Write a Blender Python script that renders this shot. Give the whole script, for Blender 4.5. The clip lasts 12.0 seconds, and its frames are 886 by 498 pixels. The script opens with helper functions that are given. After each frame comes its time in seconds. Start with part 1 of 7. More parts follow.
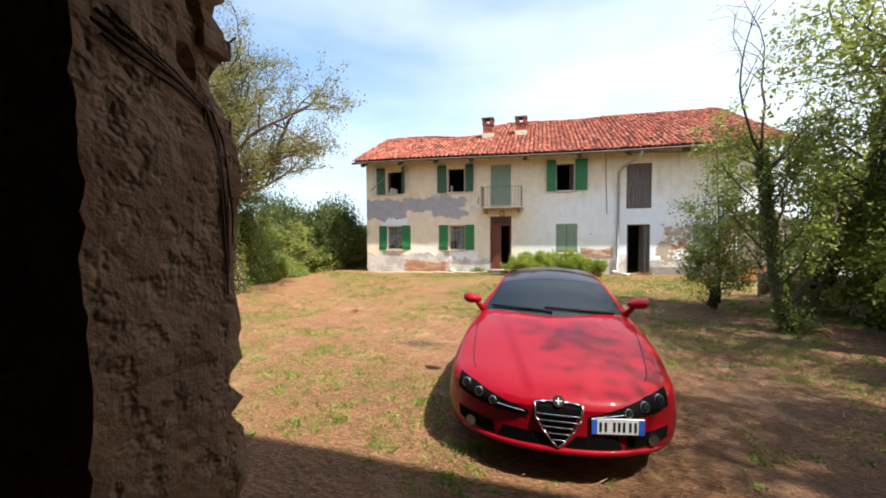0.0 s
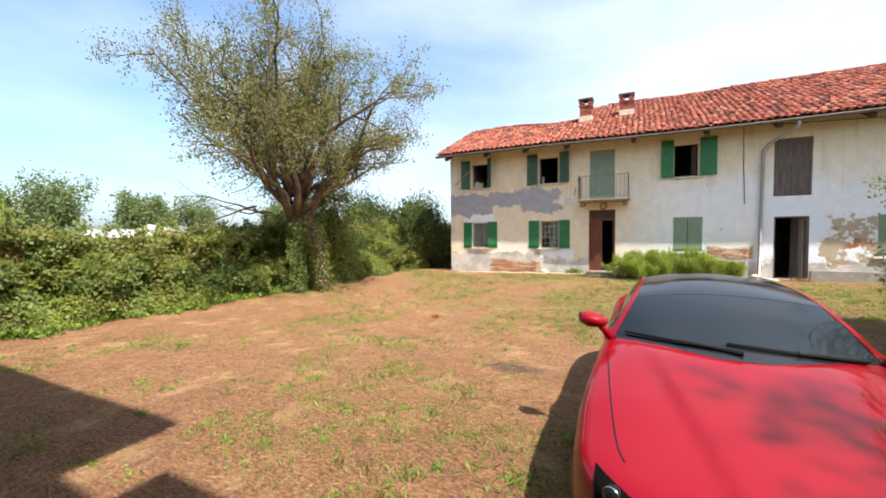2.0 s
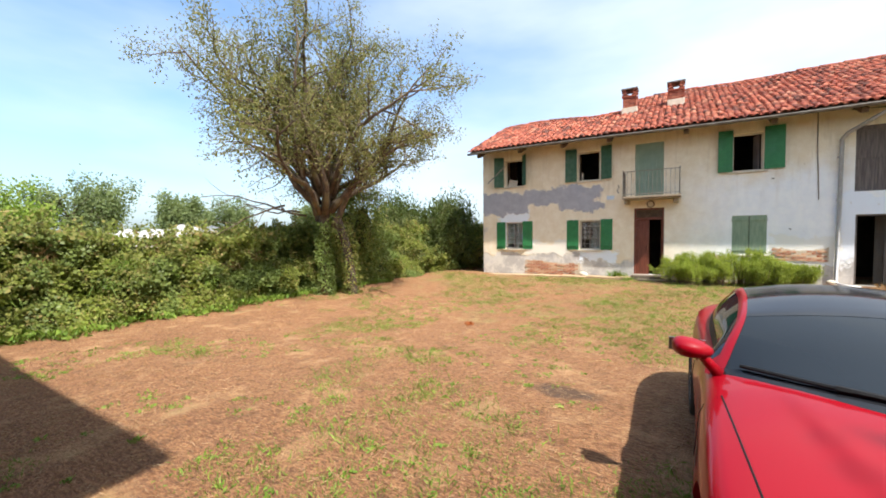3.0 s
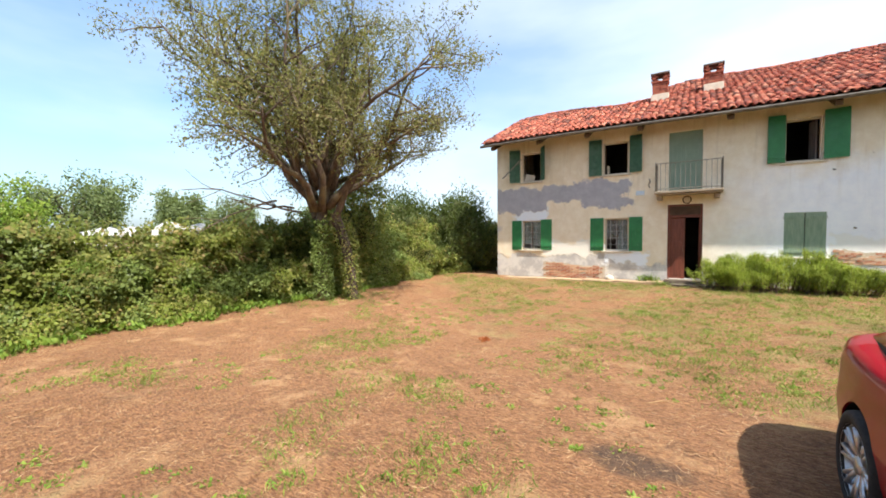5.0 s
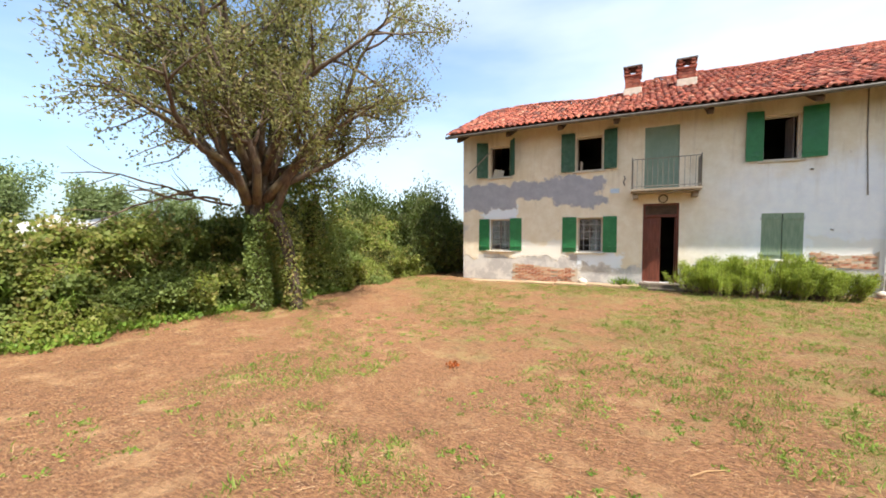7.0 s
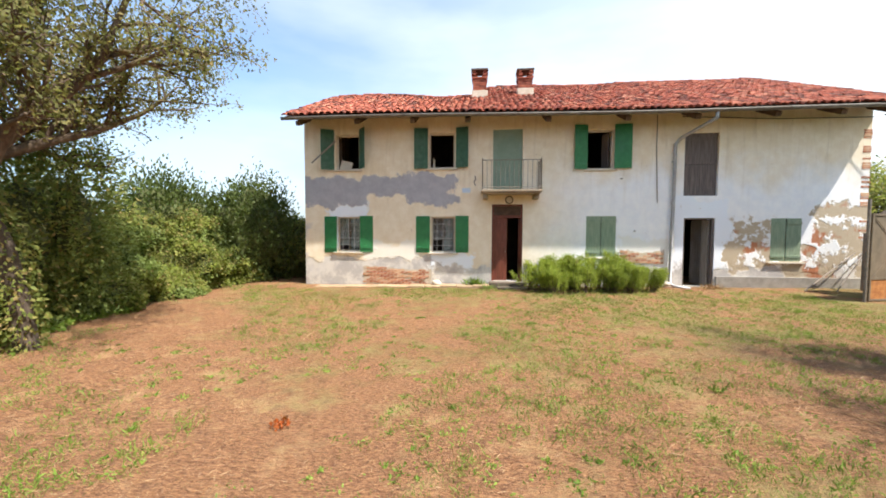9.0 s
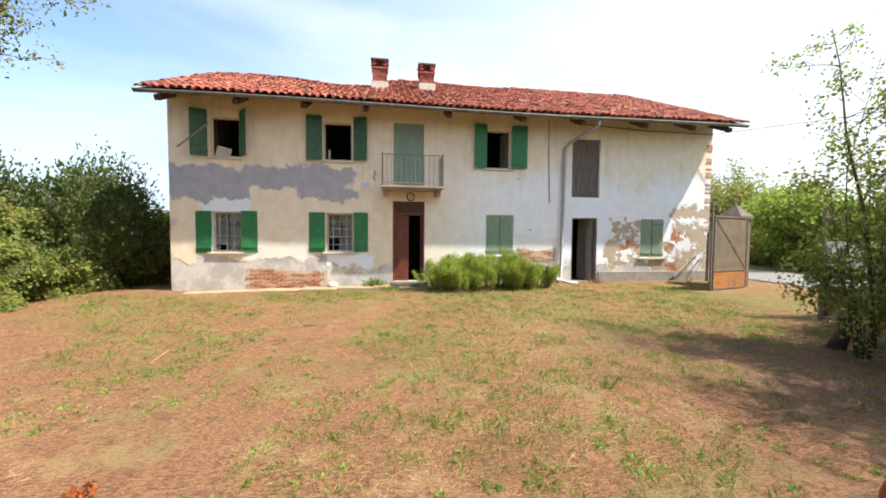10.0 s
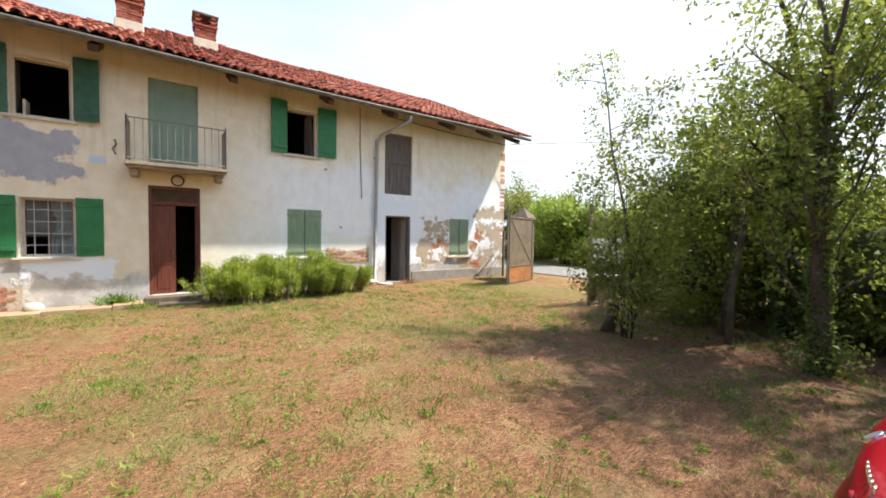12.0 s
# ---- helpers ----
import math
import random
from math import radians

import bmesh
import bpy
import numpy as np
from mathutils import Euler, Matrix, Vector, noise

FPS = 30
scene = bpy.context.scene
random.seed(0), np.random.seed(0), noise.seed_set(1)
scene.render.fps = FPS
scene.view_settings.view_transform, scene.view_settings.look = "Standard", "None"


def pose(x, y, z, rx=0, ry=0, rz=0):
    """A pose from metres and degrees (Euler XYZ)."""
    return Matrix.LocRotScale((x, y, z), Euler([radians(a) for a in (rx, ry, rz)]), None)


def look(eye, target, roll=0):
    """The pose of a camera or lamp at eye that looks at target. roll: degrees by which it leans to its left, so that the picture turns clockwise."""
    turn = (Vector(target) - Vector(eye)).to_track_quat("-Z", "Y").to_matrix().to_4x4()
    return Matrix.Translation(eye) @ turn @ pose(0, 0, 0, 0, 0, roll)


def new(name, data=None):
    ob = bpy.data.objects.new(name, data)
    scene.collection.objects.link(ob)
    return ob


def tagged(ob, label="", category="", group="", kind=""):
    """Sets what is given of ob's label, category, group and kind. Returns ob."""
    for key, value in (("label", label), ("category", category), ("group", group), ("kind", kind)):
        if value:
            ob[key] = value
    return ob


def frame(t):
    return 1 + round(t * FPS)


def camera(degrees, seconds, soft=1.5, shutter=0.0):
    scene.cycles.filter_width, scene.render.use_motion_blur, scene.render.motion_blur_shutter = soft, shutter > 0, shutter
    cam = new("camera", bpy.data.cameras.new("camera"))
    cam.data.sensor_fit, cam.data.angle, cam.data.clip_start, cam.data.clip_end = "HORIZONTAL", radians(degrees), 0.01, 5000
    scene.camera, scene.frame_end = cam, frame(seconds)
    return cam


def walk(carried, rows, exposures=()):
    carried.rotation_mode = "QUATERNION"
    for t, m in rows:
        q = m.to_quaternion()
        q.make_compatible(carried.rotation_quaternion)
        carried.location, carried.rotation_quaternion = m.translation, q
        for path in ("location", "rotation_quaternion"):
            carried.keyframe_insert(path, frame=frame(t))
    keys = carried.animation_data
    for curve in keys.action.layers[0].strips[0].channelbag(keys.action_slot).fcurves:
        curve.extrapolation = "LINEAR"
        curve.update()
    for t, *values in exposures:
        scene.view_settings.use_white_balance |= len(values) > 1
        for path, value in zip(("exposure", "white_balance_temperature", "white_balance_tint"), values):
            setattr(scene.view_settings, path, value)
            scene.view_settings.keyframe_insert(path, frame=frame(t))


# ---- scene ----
cam = camera(98.7, 12.0, soft=1.8)
PATH = [
    (0, (-0.084, 0.036, 1.622), (-0.560, 1.873, 1.543), -0.3),
    (0.5, (-0.197, 0.337, 1.581), (-0.798, 2.137, 1.499), -0.5),
    (1, (-0.334, 0.663, 1.574), (-1.062, 2.417, 1.491), -0.6),
    (1.5, (-0.448, 0.987, 1.564), (-1.244, 2.710, 1.482), -0.7),
    (2, (-0.569, 1.295, 1.564), (-1.442, 2.980, 1.480), -0.7),
    (2.5, (-0.771, 1.599, 1.543), (-1.732, 3.236, 1.461), -0.7),
    (3, (-0.982, 1.868, 1.552), (-1.984, 3.480, 1.472), -0.7),
    (5, (-1.699, 3.024, 1.507), (-2.745, 4.607, 1.429), -0.6),
    (5.5, (-1.909, 3.323, 1.513), (-2.958, 4.905, 1.434), -0.5),
    (6, (-2.143, 3.622, 1.496), (-3.191, 5.205, 1.417), -0.5),
    (6.5, (-2.284, 3.938, 1.487), (-3.278, 5.555, 1.407), -0.3),
    (8.5, (-2.848, 5.246, 1.543), (-3.238, 7.103, 1.450), 0.0),
    (9, (-2.864, 5.567, 1.543), (-3.048, 7.457, 1.450), 0.2),
    (9.5, (-2.820, 5.862, 1.516), (-2.764, 7.760, 1.424), 0.4),
    (10, (-2.675, 6.157, 1.498), (-2.396, 8.033, 1.405), 0.5),
    (10.5, (-2.545, 6.455, 1.472), (-2.079, 8.295, 1.385), 0.4),
    (11, (-2.398, 6.757, 1.456), (-1.710, 8.527, 1.373), 0.7),
    (11.5, (-2.219, 7.006, 1.417), (-1.305, 8.670, 1.340), 0.8),
    (12, (-2.045, 7.265, 1.382), (-0.943, 8.810, 1.309), 0.9),
]
walk(cam, [(t, look(eye, target, roll)) for t, eye, target, roll in PATH])

# ---- world, sun ----
SUN_WAY = Vector((-2.19, 1.0, -3.74)).normalized()
world = bpy.data.worlds.new("sky")
scene.world = world
world.use_nodes = True
wt = world.node_tree
sky = wt.nodes.new("ShaderNodeTexSky")
sky.sky_type, sky.sun_disc = "NISHITA", False
sky.sun_elevation, sky.sun_rotation = radians(57.2), radians(114.5)
sky.air_density, sky.dust_density, sky.ozone_density = 1.0, 2.5, 1.0
bg = wt.nodes["Background"]
bg.inputs["Strength"].default_value = 0.12
# thin high cloud and haze over the sky
w_co = wt.nodes.new("ShaderNodeTexCoord")
w_map = wt.nodes.new("ShaderNodeMapping")
w_map.inputs["Scale"].default_value = (1.0, 1.0, 3.2)
w_map.inputs["Location"].default_value = (0.35, 0.2, 0.1)
w_noise = wt.nodes.new("ShaderNodeTexNoise")
w_noise.inputs["Scale"].default_value = 1.7
w_noise.inputs["Detail"].default_value = 5
w_noise.inputs["Roughness"].default_value = 0.5
w_ramp = wt.nodes.new("ShaderNodeValToRGB")
w_ramp.color_ramp.elements[0].position, w_ramp.color_ramp.elements[0].color = 0.42, (0, 0, 0, 1)
w_ramp.color_ramp.elements[1].position, w_ramp.color_ramp.elements[1].color = 0.68, (0.36, 0.36, 0.36, 1)
# haze: thicker towards the sun's side and the horizon
w_sep = wt.nodes.new("ShaderNodeSeparateXYZ")
w_side = wt.nodes.new("ShaderNodeMapRange")
w_side.inputs["From Min"].default_value, w_side.inputs["From Max"].default_value = -0.62, 0.62
w_side.inputs["To Min"].default_value, w_side.inputs["To Max"].default_value = 0.0, 0.8
w_low = wt.nodes.new("ShaderNodeMapRange")
w_low.inputs["From Min"].default_value, w_low.inputs["From Max"].default_value = 0.5, 0.0
w_low.inputs["To Min"].default_value, w_low.inputs["To Max"].default_value = 0.0, 0.28
w_add = wt.nodes.new("ShaderNodeMath")
w_add2 = wt.nodes.new("ShaderNodeMath")
w_add2.use_clamp = True
w_mix = wt.nodes.new("ShaderNodeMix")
w_mix.data_type = "RGBA"
w_mix.inputs["B"].default_value = (5.6, 6.1, 6.6, 1)
wt.links.new(w_co.outputs["Generated"], w_map.inputs["Vector"])
wt.links.new(w_map.outputs["Vector"], w_noise.inputs["Vector"])
wt.links.new(w_noise.outputs["Fac"], w_ramp.inputs["Fac"])
wt.links.new(w_co.outputs["Generated"], w_sep.inputs[0])
wt.links.new(w_sep.outputs[0], w_side.inputs["Value"])
wt.links.new(w_sep.outputs[2], w_low.inputs["Value"])
wt.links.new(w_side.outputs[0], w_add.inputs[0])
wt.links.new(w_low.outputs[0], w_add.inputs[1])
wt.links.new(w_add.outputs[0], w_add2.inputs[0])
wt.links.new(w_ramp.outputs["Color"], w_add2.inputs[1])
wt.links.new(w_add2.outputs[0], w_mix.inputs["Factor"])
w_tint = wt.nodes.new("ShaderNodeMix")
w_tint.data_type, w_tint.blend_type = "RGBA", "MULTIPLY"
w_tint.inputs["Factor"].default_value = 1.0
w_tint.inputs["B"].default_value = (1.0, 1.29, 1.5, 1)
wt.links.new(sky.outputs["Color"], w_tint.inputs["A"])
wt.links.new(w_tint.outputs["Result"], w_mix.inputs["A"])
wt.links.new(w_mix.outputs["Result"], bg.inputs["Color"])

sun = new("sun", bpy.data.lights.new("sun", "SUN"))
sun.data.energy, sun.data.angle, sun.data.color = 5.5, radians(0.9), (1.0, 0.94, 0.85)
sun.matrix_world = Matrix.Translation((10, -4, 20)) @ SUN_WAY.to_track_quat("-Z", "Y").to_matrix().to_4x4()
scene.view_settings.exposure = 0.85


# ---- material helpers ----
class Nodes:
    """Short hand for node trees."""

    def __init__(self, name):
        self.mat = bpy.data.materials.new(name)
        self.mat.use_nodes = True
        self.t = self.mat.node_tree
        self.b = self.t.nodes["Principled BSDF"]
        self.co = self.t.nodes.new("ShaderNodeTexCoord").outputs["Object"]

    def n(self, kind, **vals):
        node = self.t.nodes.new(kind)
        for key, v in vals.items():
            self.put(node.inputs[key.replace("_", " ")], v)
        return node

    def put(self, sock, v):
        if isinstance(v, bpy.types.NodeSocket):
            self.t.links.new(v, sock)
        else:
            sock.default_value = v

    def noise(self, scale, detail=4, rough=0.55, vec=None, out="Fac"):
        return self.n("ShaderNodeTexNoise", Vector=vec or self.co, Scale=scale, Detail=detail, Roughness=rough).outputs[out]

    def math(self, op, a, b=0.0, clamp=False):
        node = self.t.nodes.new("ShaderNodeMath")
        node.operation, node.use_clamp = op, clamp
        self.put(node.inputs[0], a)
        self.put(node.inputs[1], b)
        return node.outputs[0]

    def step(self, v, a, b):
        """0 at a, 1 at b, smooth between."""
        node = self.n("ShaderNodeMapRange", Value=v, From_Min=a, From_Max=b)
        node.interpolation_type = "SMOOTHSTEP"
        return node.outputs[0]

    def mix(self, f, a, b):
        node = self.t.nodes.new("ShaderNodeMix")
        node.data_type = "RGBA"
        for sock, v in ((node.inputs["Factor"], f), (node.inputs["A"], a), (node.inputs["B"], b)):
            self.put(sock, (*v, 1) if isinstance(v, tuple) and len(v) == 3 else v)
        return node.outputs["Result"]

    def bump(self, h, strength=0.3, dist=0.02):
        self.put(self.b.inputs["Normal"], self.n("ShaderNodeBump", Height=h, Strength=strength, Distance=dist).outputs[0])

    def island(self):
        a = self.t.nodes.new("ShaderNodeNewGeometry").outputs["Random Per Island"]
        b = self.t.nodes.new("ShaderNodeObjectInfo").outputs["Random"]
        return self.math("FRACT", self.math("ADD", a, b))

    def done(self, color=None, rough=None, metal=None):
        for key, v in (("Base Color", color), ("Roughness", rough), ("Metallic", metal)):
            if v is not None:
                self.put(self.b.inputs[key], (*v, 1) if isinstance(v, tuple) and len(v) == 3 else v)
        return self.mat


def surface(name, c1, c2, scale=6.0, rough=0.7, bump=0.2, fine=60.0, stain=None, metal=0.0, stretch=None):
    """Two colours by noise, a finer grain, a broad stain and relief."""
    k = Nodes(name)
    vec = k.co
    if stretch:
        m = k.n("ShaderNodeMapping", Vector=k.co)
        m.inputs["Scale"].default_value = stretch
        vec = m.outputs[0]
    a = k.step(k.noise(scale, 5, 0.6, vec), 0.3, 0.7)
    g = k.noise(fine, 3, 0.6, vec)
    c = k.mix(a, c1, c2)
    c = k.mix(k.math("MULTIPLY", k.step(g, 0.45, 0.75), 0.35), c, tuple(x * 0.55 for x in c1))
    if stain:
        c = k.mix(k.math("MULTIPLY", k.step(k.noise(scale * 0.21, 3), 0.5, 0.72), 0.6), c, stain)
    if bump:
        k.bump(k.math("ADD", a, k.math("MULTIPLY", g, 0.6)), bump, 0.01)
    r = k.math("ADD", rough - 0.08, k.math("MULTIPLY", g, 0.16))
    return k.done(c, r, metal)


def leaf_mat(name, cols, shine=0.62, through_light=0.35):
    """Leaves: colour by leaf, some light passing through."""
    k = Nodes(name)
    ramp = k.n("ShaderNodeValToRGB", Fac=k.island())
    els = ramp.color_ramp.elements
    while len(els) < len(cols):
        els.new(0.5)
    for i, c in enumerate(cols):
        els[i].position, els[i].color = i / (len(cols) - 1), (*c, 1)
    col = k.mix(k.math("MULTIPLY", k.step(k.noise(0.9, 2), 0.35, 0.7), 0.5), ramp.outputs[0], tuple(x * 0.62 for x in cols[0]))
    k.b.inputs["Specular IOR Level"].default_value = 0.3
    k.done(col, shine)
    tr = k.n("ShaderNodeBsdfTranslucent", Color=k.mix(0.35, col, (0.30, 0.36, 0.06)))
    mx = k.n("ShaderNodeMixShader", Fac=through_light)
    k.t.links.new(k.b.outputs[0], mx.inputs[1])
    k.t.links.new(tr.outputs[0], mx.inputs[2])
    k.t.links.new(mx.outputs[0], k.t.nodes["Material Output"].inputs["Surface"])
    return k.mat


# ---- materials ----
def ground_mat():
    k = Nodes("mown dry grass")
    big = k.noise(0.22, 4, 0.55)
    mid = k.noise(1.6, 5, 0.65)
    fine = k.noise(38, 4, 0.7)
    m = k.n("ShaderNodeMapping", Vector=k.co)
    m.inputs["Scale"].default_value = (1.0, 3.0, 1.0)
    m.inputs["Rotation"].default_value = (0, 0, 0.6)
    streak = k.noise(16, 5, 0.7, m.outputs[0])
    dry = k.mix(k.step(streak, 0.35, 0.68), (0.208, 0.086, 0.038), (0.505, 0.254, 0.114))
    dry = k.mix(k.math("MULTIPLY", k.step(fine, 0.50, 0.70), 0.6), dry, (0.085, 0.042, 0.021))
    straw = k.mix(k.step(mid, 0.5, 0.75), dry, (0.58, 0.345, 0.172))
    sep = k.n("ShaderNodeSeparateXYZ", Vector=k.co)
    far = k.math("MULTIPLY", k.step(sep.outputs[1], 5.0, 15.0), 0.16)
    rightward = k.math("MULTIPLY", k.step(sep.outputs[0], -8.0, -2.0), 0.06)
    lush = k.step(k.math("ADD", k.math("ADD", k.math("MULTIPLY", big, 0.45), k.math("MULTIPLY", mid, 0.65)), k.math("ADD", far, rightward)), 0.66, 0.88)
    green = k.mix(k.step(fine, 0.3, 0.7), (0.085, 0.105, 0.018), (0.235, 0.235, 0.05))
    c = k.mix(k.math("MULTIPLY", lush, 0.72), straw, green)
    clod = k.math("MULTIPLY", k.step(k.noise(4.3, 6, 0.72), 0.52, 0.68), 0.45)
    c = k.mix(clod, c, (0.095, 0.045, 0.022))
    # browner, darker ground on the right: tree shade put into the colour
    under = k.math("MULTIPLY", k.step(k.math("ADD", sep.outputs[0], k.math("MULTIPLY", big, 4.0)), 1.6, 4.6), k.step(sep.outputs[1], 13.5, 11.0))
    c = k.mix(k.math("MULTIPLY", under, k.math("ADD", 0.25, k.math("MULTIPLY", k.step(mid, 0.35, 0.6), 0.4))), c, (0.135, 0.078, 0.052))
    # one darker oval spot, its edge broken up by noise
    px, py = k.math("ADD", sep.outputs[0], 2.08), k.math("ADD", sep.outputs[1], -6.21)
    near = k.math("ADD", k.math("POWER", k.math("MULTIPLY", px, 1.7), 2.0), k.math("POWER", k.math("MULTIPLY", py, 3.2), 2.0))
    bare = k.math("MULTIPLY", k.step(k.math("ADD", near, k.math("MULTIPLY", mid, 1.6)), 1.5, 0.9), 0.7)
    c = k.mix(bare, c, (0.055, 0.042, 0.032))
    out = k.math("MAXIMUM", k.step(k.math("ABSOLUTE", k.math("ADD", sep.outputs[0], 1.5)), 13.0, 17.0), k.step(sep.outputs[1], 26.0, 34.0))
    c = k.mix(k.math("MULTIPLY", out, 0.8), c, (0.12, 0.16, 0.045))
    k.bump(k.math("ADD", k.math("MULTIPLY", streak, 1.0), k.math("ADD", fine, mid)), 1.0, 0.05)
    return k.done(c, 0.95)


def plaster_mat():
    """Old lime render: cream above, whitewash below, mortar repairs, bare and damp patches."""
    k = Nodes("old painted render")
    warp = k.n("ShaderNodeVectorMath", **{})
    warp.operation = "MULTIPLY_ADD"
    k.put(warp.inputs[0], k.n("ShaderNodeTexNoise", Vector=k.co, Scale=1.3, Detail=6, Roughness=0.62).outputs["Color"])
    warp.inputs[1].default_value = (1.9, 0.0, 1.35)
    off = k.n("ShaderNodeVectorMath", Vector=k.co)
    off.inputs[1].default_value = (-0.95, 0.0, -0.675)
    k.put(warp.inputs[2], off.outputs[0])
    sep = k.n("ShaderNodeSeparateXYZ", Vector=warp.outputs[0])
    X, Z = sep.outputs[0], sep.outputs[2]
    raw = k.n("ShaderNodeSeparateXYZ", Vector=k.co)

    def patch(x0, x1, z0, z1, e=0.05):
        a = k.math("MULTIPLY", k.step(X, x0 - e, x0 + e), k.step(X, x1 + e, x1 - e))
        b = k.math("MULTIPLY", k.step(Z, z0 - e, z0 + e), k.step(Z, z1 + e, z1 - e))
        return k.math("MULTIPLY", a, b)

    broad, mid, grain = k.noise(0.55, 4), k.noise(3.2, 5, 0.65), k.noise(55, 3, 0.6)
    vm = k.n("ShaderNodeMapping", Vector=k.co)
    vm.inputs["Scale"].default_value = (3.5, 3.5, 0.35)
    runs = k.noise(1.4, 4, 0.6, vm.outputs[0])
    cream = k.mix(k.step(mid, 0.35, 0.7), (0.79, 0.67, 0.49), (0.87, 0.77, 0.61))
    white = k.mix(k.step(mid, 0.3, 0.7), (0.81, 0.825, 0.86), (0.89, 0.89, 0.89))
    up = k.math("ADD", Z, k.math("MULTIPLY", k.math("SUBTRACT", broad, 0.5), 2.6))
    rightside = k.math("MULTIPLY", k.step(X, -2.2, 1.4), 0.95)
    c = k.mix(k.math("MULTIPLY", k.step(up, 4.2, 2.6), rightside), cream, white)
    # streaks under the eaves and sills
    c = k.mix(k.math("MULTIPLY", k.math("MULTIPLY", k.step(runs, 0.5, 0.75), k.step(Z, 1.4, 4.4)), 0.42), c, (0.50, 0.385, 0.25))
    grey = k.mix(k.step(mid, 0.3, 0.7), (0.35, 0.345, 0.38), (0.43, 0.425, 0.455))
    repair = k.math("MAXIMUM", k.math("MAXIMUM", patch(-9.4, -7.2, 2.45, 3.35), patch(-7.6, -4.2, 2.72, 3.38)), k.math("MAXIMUM", patch(-5.3, -3.75, 2.42, 3.40), patch(-8.6, -6.6, 2.36, 2.9)))
    c = k.mix(repair, c, grey)
    fresh = k.math("MAXIMUM", patch(-8.15, -6.55, 0.80, 2.48), k.math("MAXIMUM", patch(-4.55, -3.1, 0.2, 0.85), patch(3.2, 4.85, 0.5, 2.62)))
    c = k.mix(k.math("MULTIPLY", fresh, k.math("SUBTRACT", 1.0, repair)), c, (0.80, 0.84, 0.90))
    # paler low patches between the windows: sunlight put into the wall colour
    sun_patch = k.math("MAXIMUM", patch(-6.7, -5.05, 0.55, 1.2), patch(1.5, 3.3, 0.5, 1.3))
    c = k.mix(k.math("MULTIPLY", sun_patch, 0.8), c, (0.82, 0.79, 0.72))
    # damp mortar dado with chips
    dado = k.math("MAXIMUM", k.math("MULTIPLY", k.step(Z, 0.62, 0.50), k.step(X, -4.4, -4.6)), k.math("MULTIPLY", k.step(Z, 0.46, 0.34), k.step(X, -4.6, -4.4)))
    dado_c = k.mix(k.step(k.noise(1.1, 6, 0.7), 0.42, 0.58), (0.44, 0.41, 0.39), (0.64, 0.60, 0.55))
    c = k.mix(dado, c, dado_c)
    spots = k.step(k.noise(0.8, 3), 0.52, 0.6)
    c = k.mix(k.math("MULTIPLY", k.math("MULTIPLY", spots, patch(-9.5, -8.3, 0.2, 2.3, 0.2)), 0.8), c, (0.50, 0.47, 0.47))
    # bare undercoat with exposed brick at the barn end
    bare = k.math("MULTIPLY", k.math("MAXIMUM", patch(4.85, 6.15, 0.25, 1.95), k.math("MAXIMUM", patch(6.5, 9.2, 0.05, 1.0), patch(7.35, 9.2, 0.95, 2.45))), k.step(k.noise(1.7, 6, 0.68), 0.45, 0.50))
    bare_c = k.mix(k.step(k.noise(1.15, 5, 0.6), 0.55, 0.62), (0.47, 0.38, 0.27), (0.42, 0.16, 0.075))
    bare_c = k.mix(k.step(mid, 0.55, 0.7), bare_c, (0.55, 0.47, 0.36))
    c = k.mix(bare, c, bare_c)
    chip = k.math("MULTIPLY", k.step(k.noise(2.4, 6, 0.7), 0.66, 0.685), 0.7)
    c = k.mix(chip, c, (0.52, 0.42, 0.32))
    c = k.mix(k.math("MULTIPLY", k.step(grain, 0.5, 0.8), 0.18), c, (0.34, 0.28, 0.22))
    h = k.math("ADD", k.math("MULTIPLY", grain, 0.25), k.math("MULTIPLY", mid, 0.8))
    h = k.math("ADD", h, k.math("MULTIPLY", k.math("ADD", bare, k.math("MULTIPLY", dado, 0.6)), -1.6))
    h = k.math("ADD", h, k.math("MULTIPLY", k.math("ADD", repair, fresh), 0.9))
    k.bump(h, 0.6, 0.015)
    return k.done(c, 0.92)


def tile_mat():
    k = Nodes("weathered clay tile")
    ramp = k.n("ShaderNodeValToRGB", Fac=k.island())
    els = ramp.color_ramp.elements
    for _ in range(3):
        els.new(0.5)
    for e, p, c in zip(els, (0, 0.22, 0.5, 0.8, 1), ((0.10, 0.036, 0.026), (0.25, 0.058, 0.036), (0.36, 0.082, 0.046), (0.43, 0.115, 0.064), (0.50, 0.21, 0.13))):
        e.position, e.color = p, (*c, 1)
    g = k.noise(26, 4, 0.65)
    soot = k.step(k.noise(4.5, 5, 0.65), 0.44, 0.68)
    c = k.mix(k.math("MULTIPLY", soot, 0.62), ramp.outputs[0], (0.085, 0.05, 0.038))
    c = k.mix(k.math("MULTIPLY", k.step(g, 0.58, 0.78), 0.5), c, (0.36, 0.27, 0.19))
    k.bump(g, 0.35, 0.006)
    return k.done(c, 0.9)


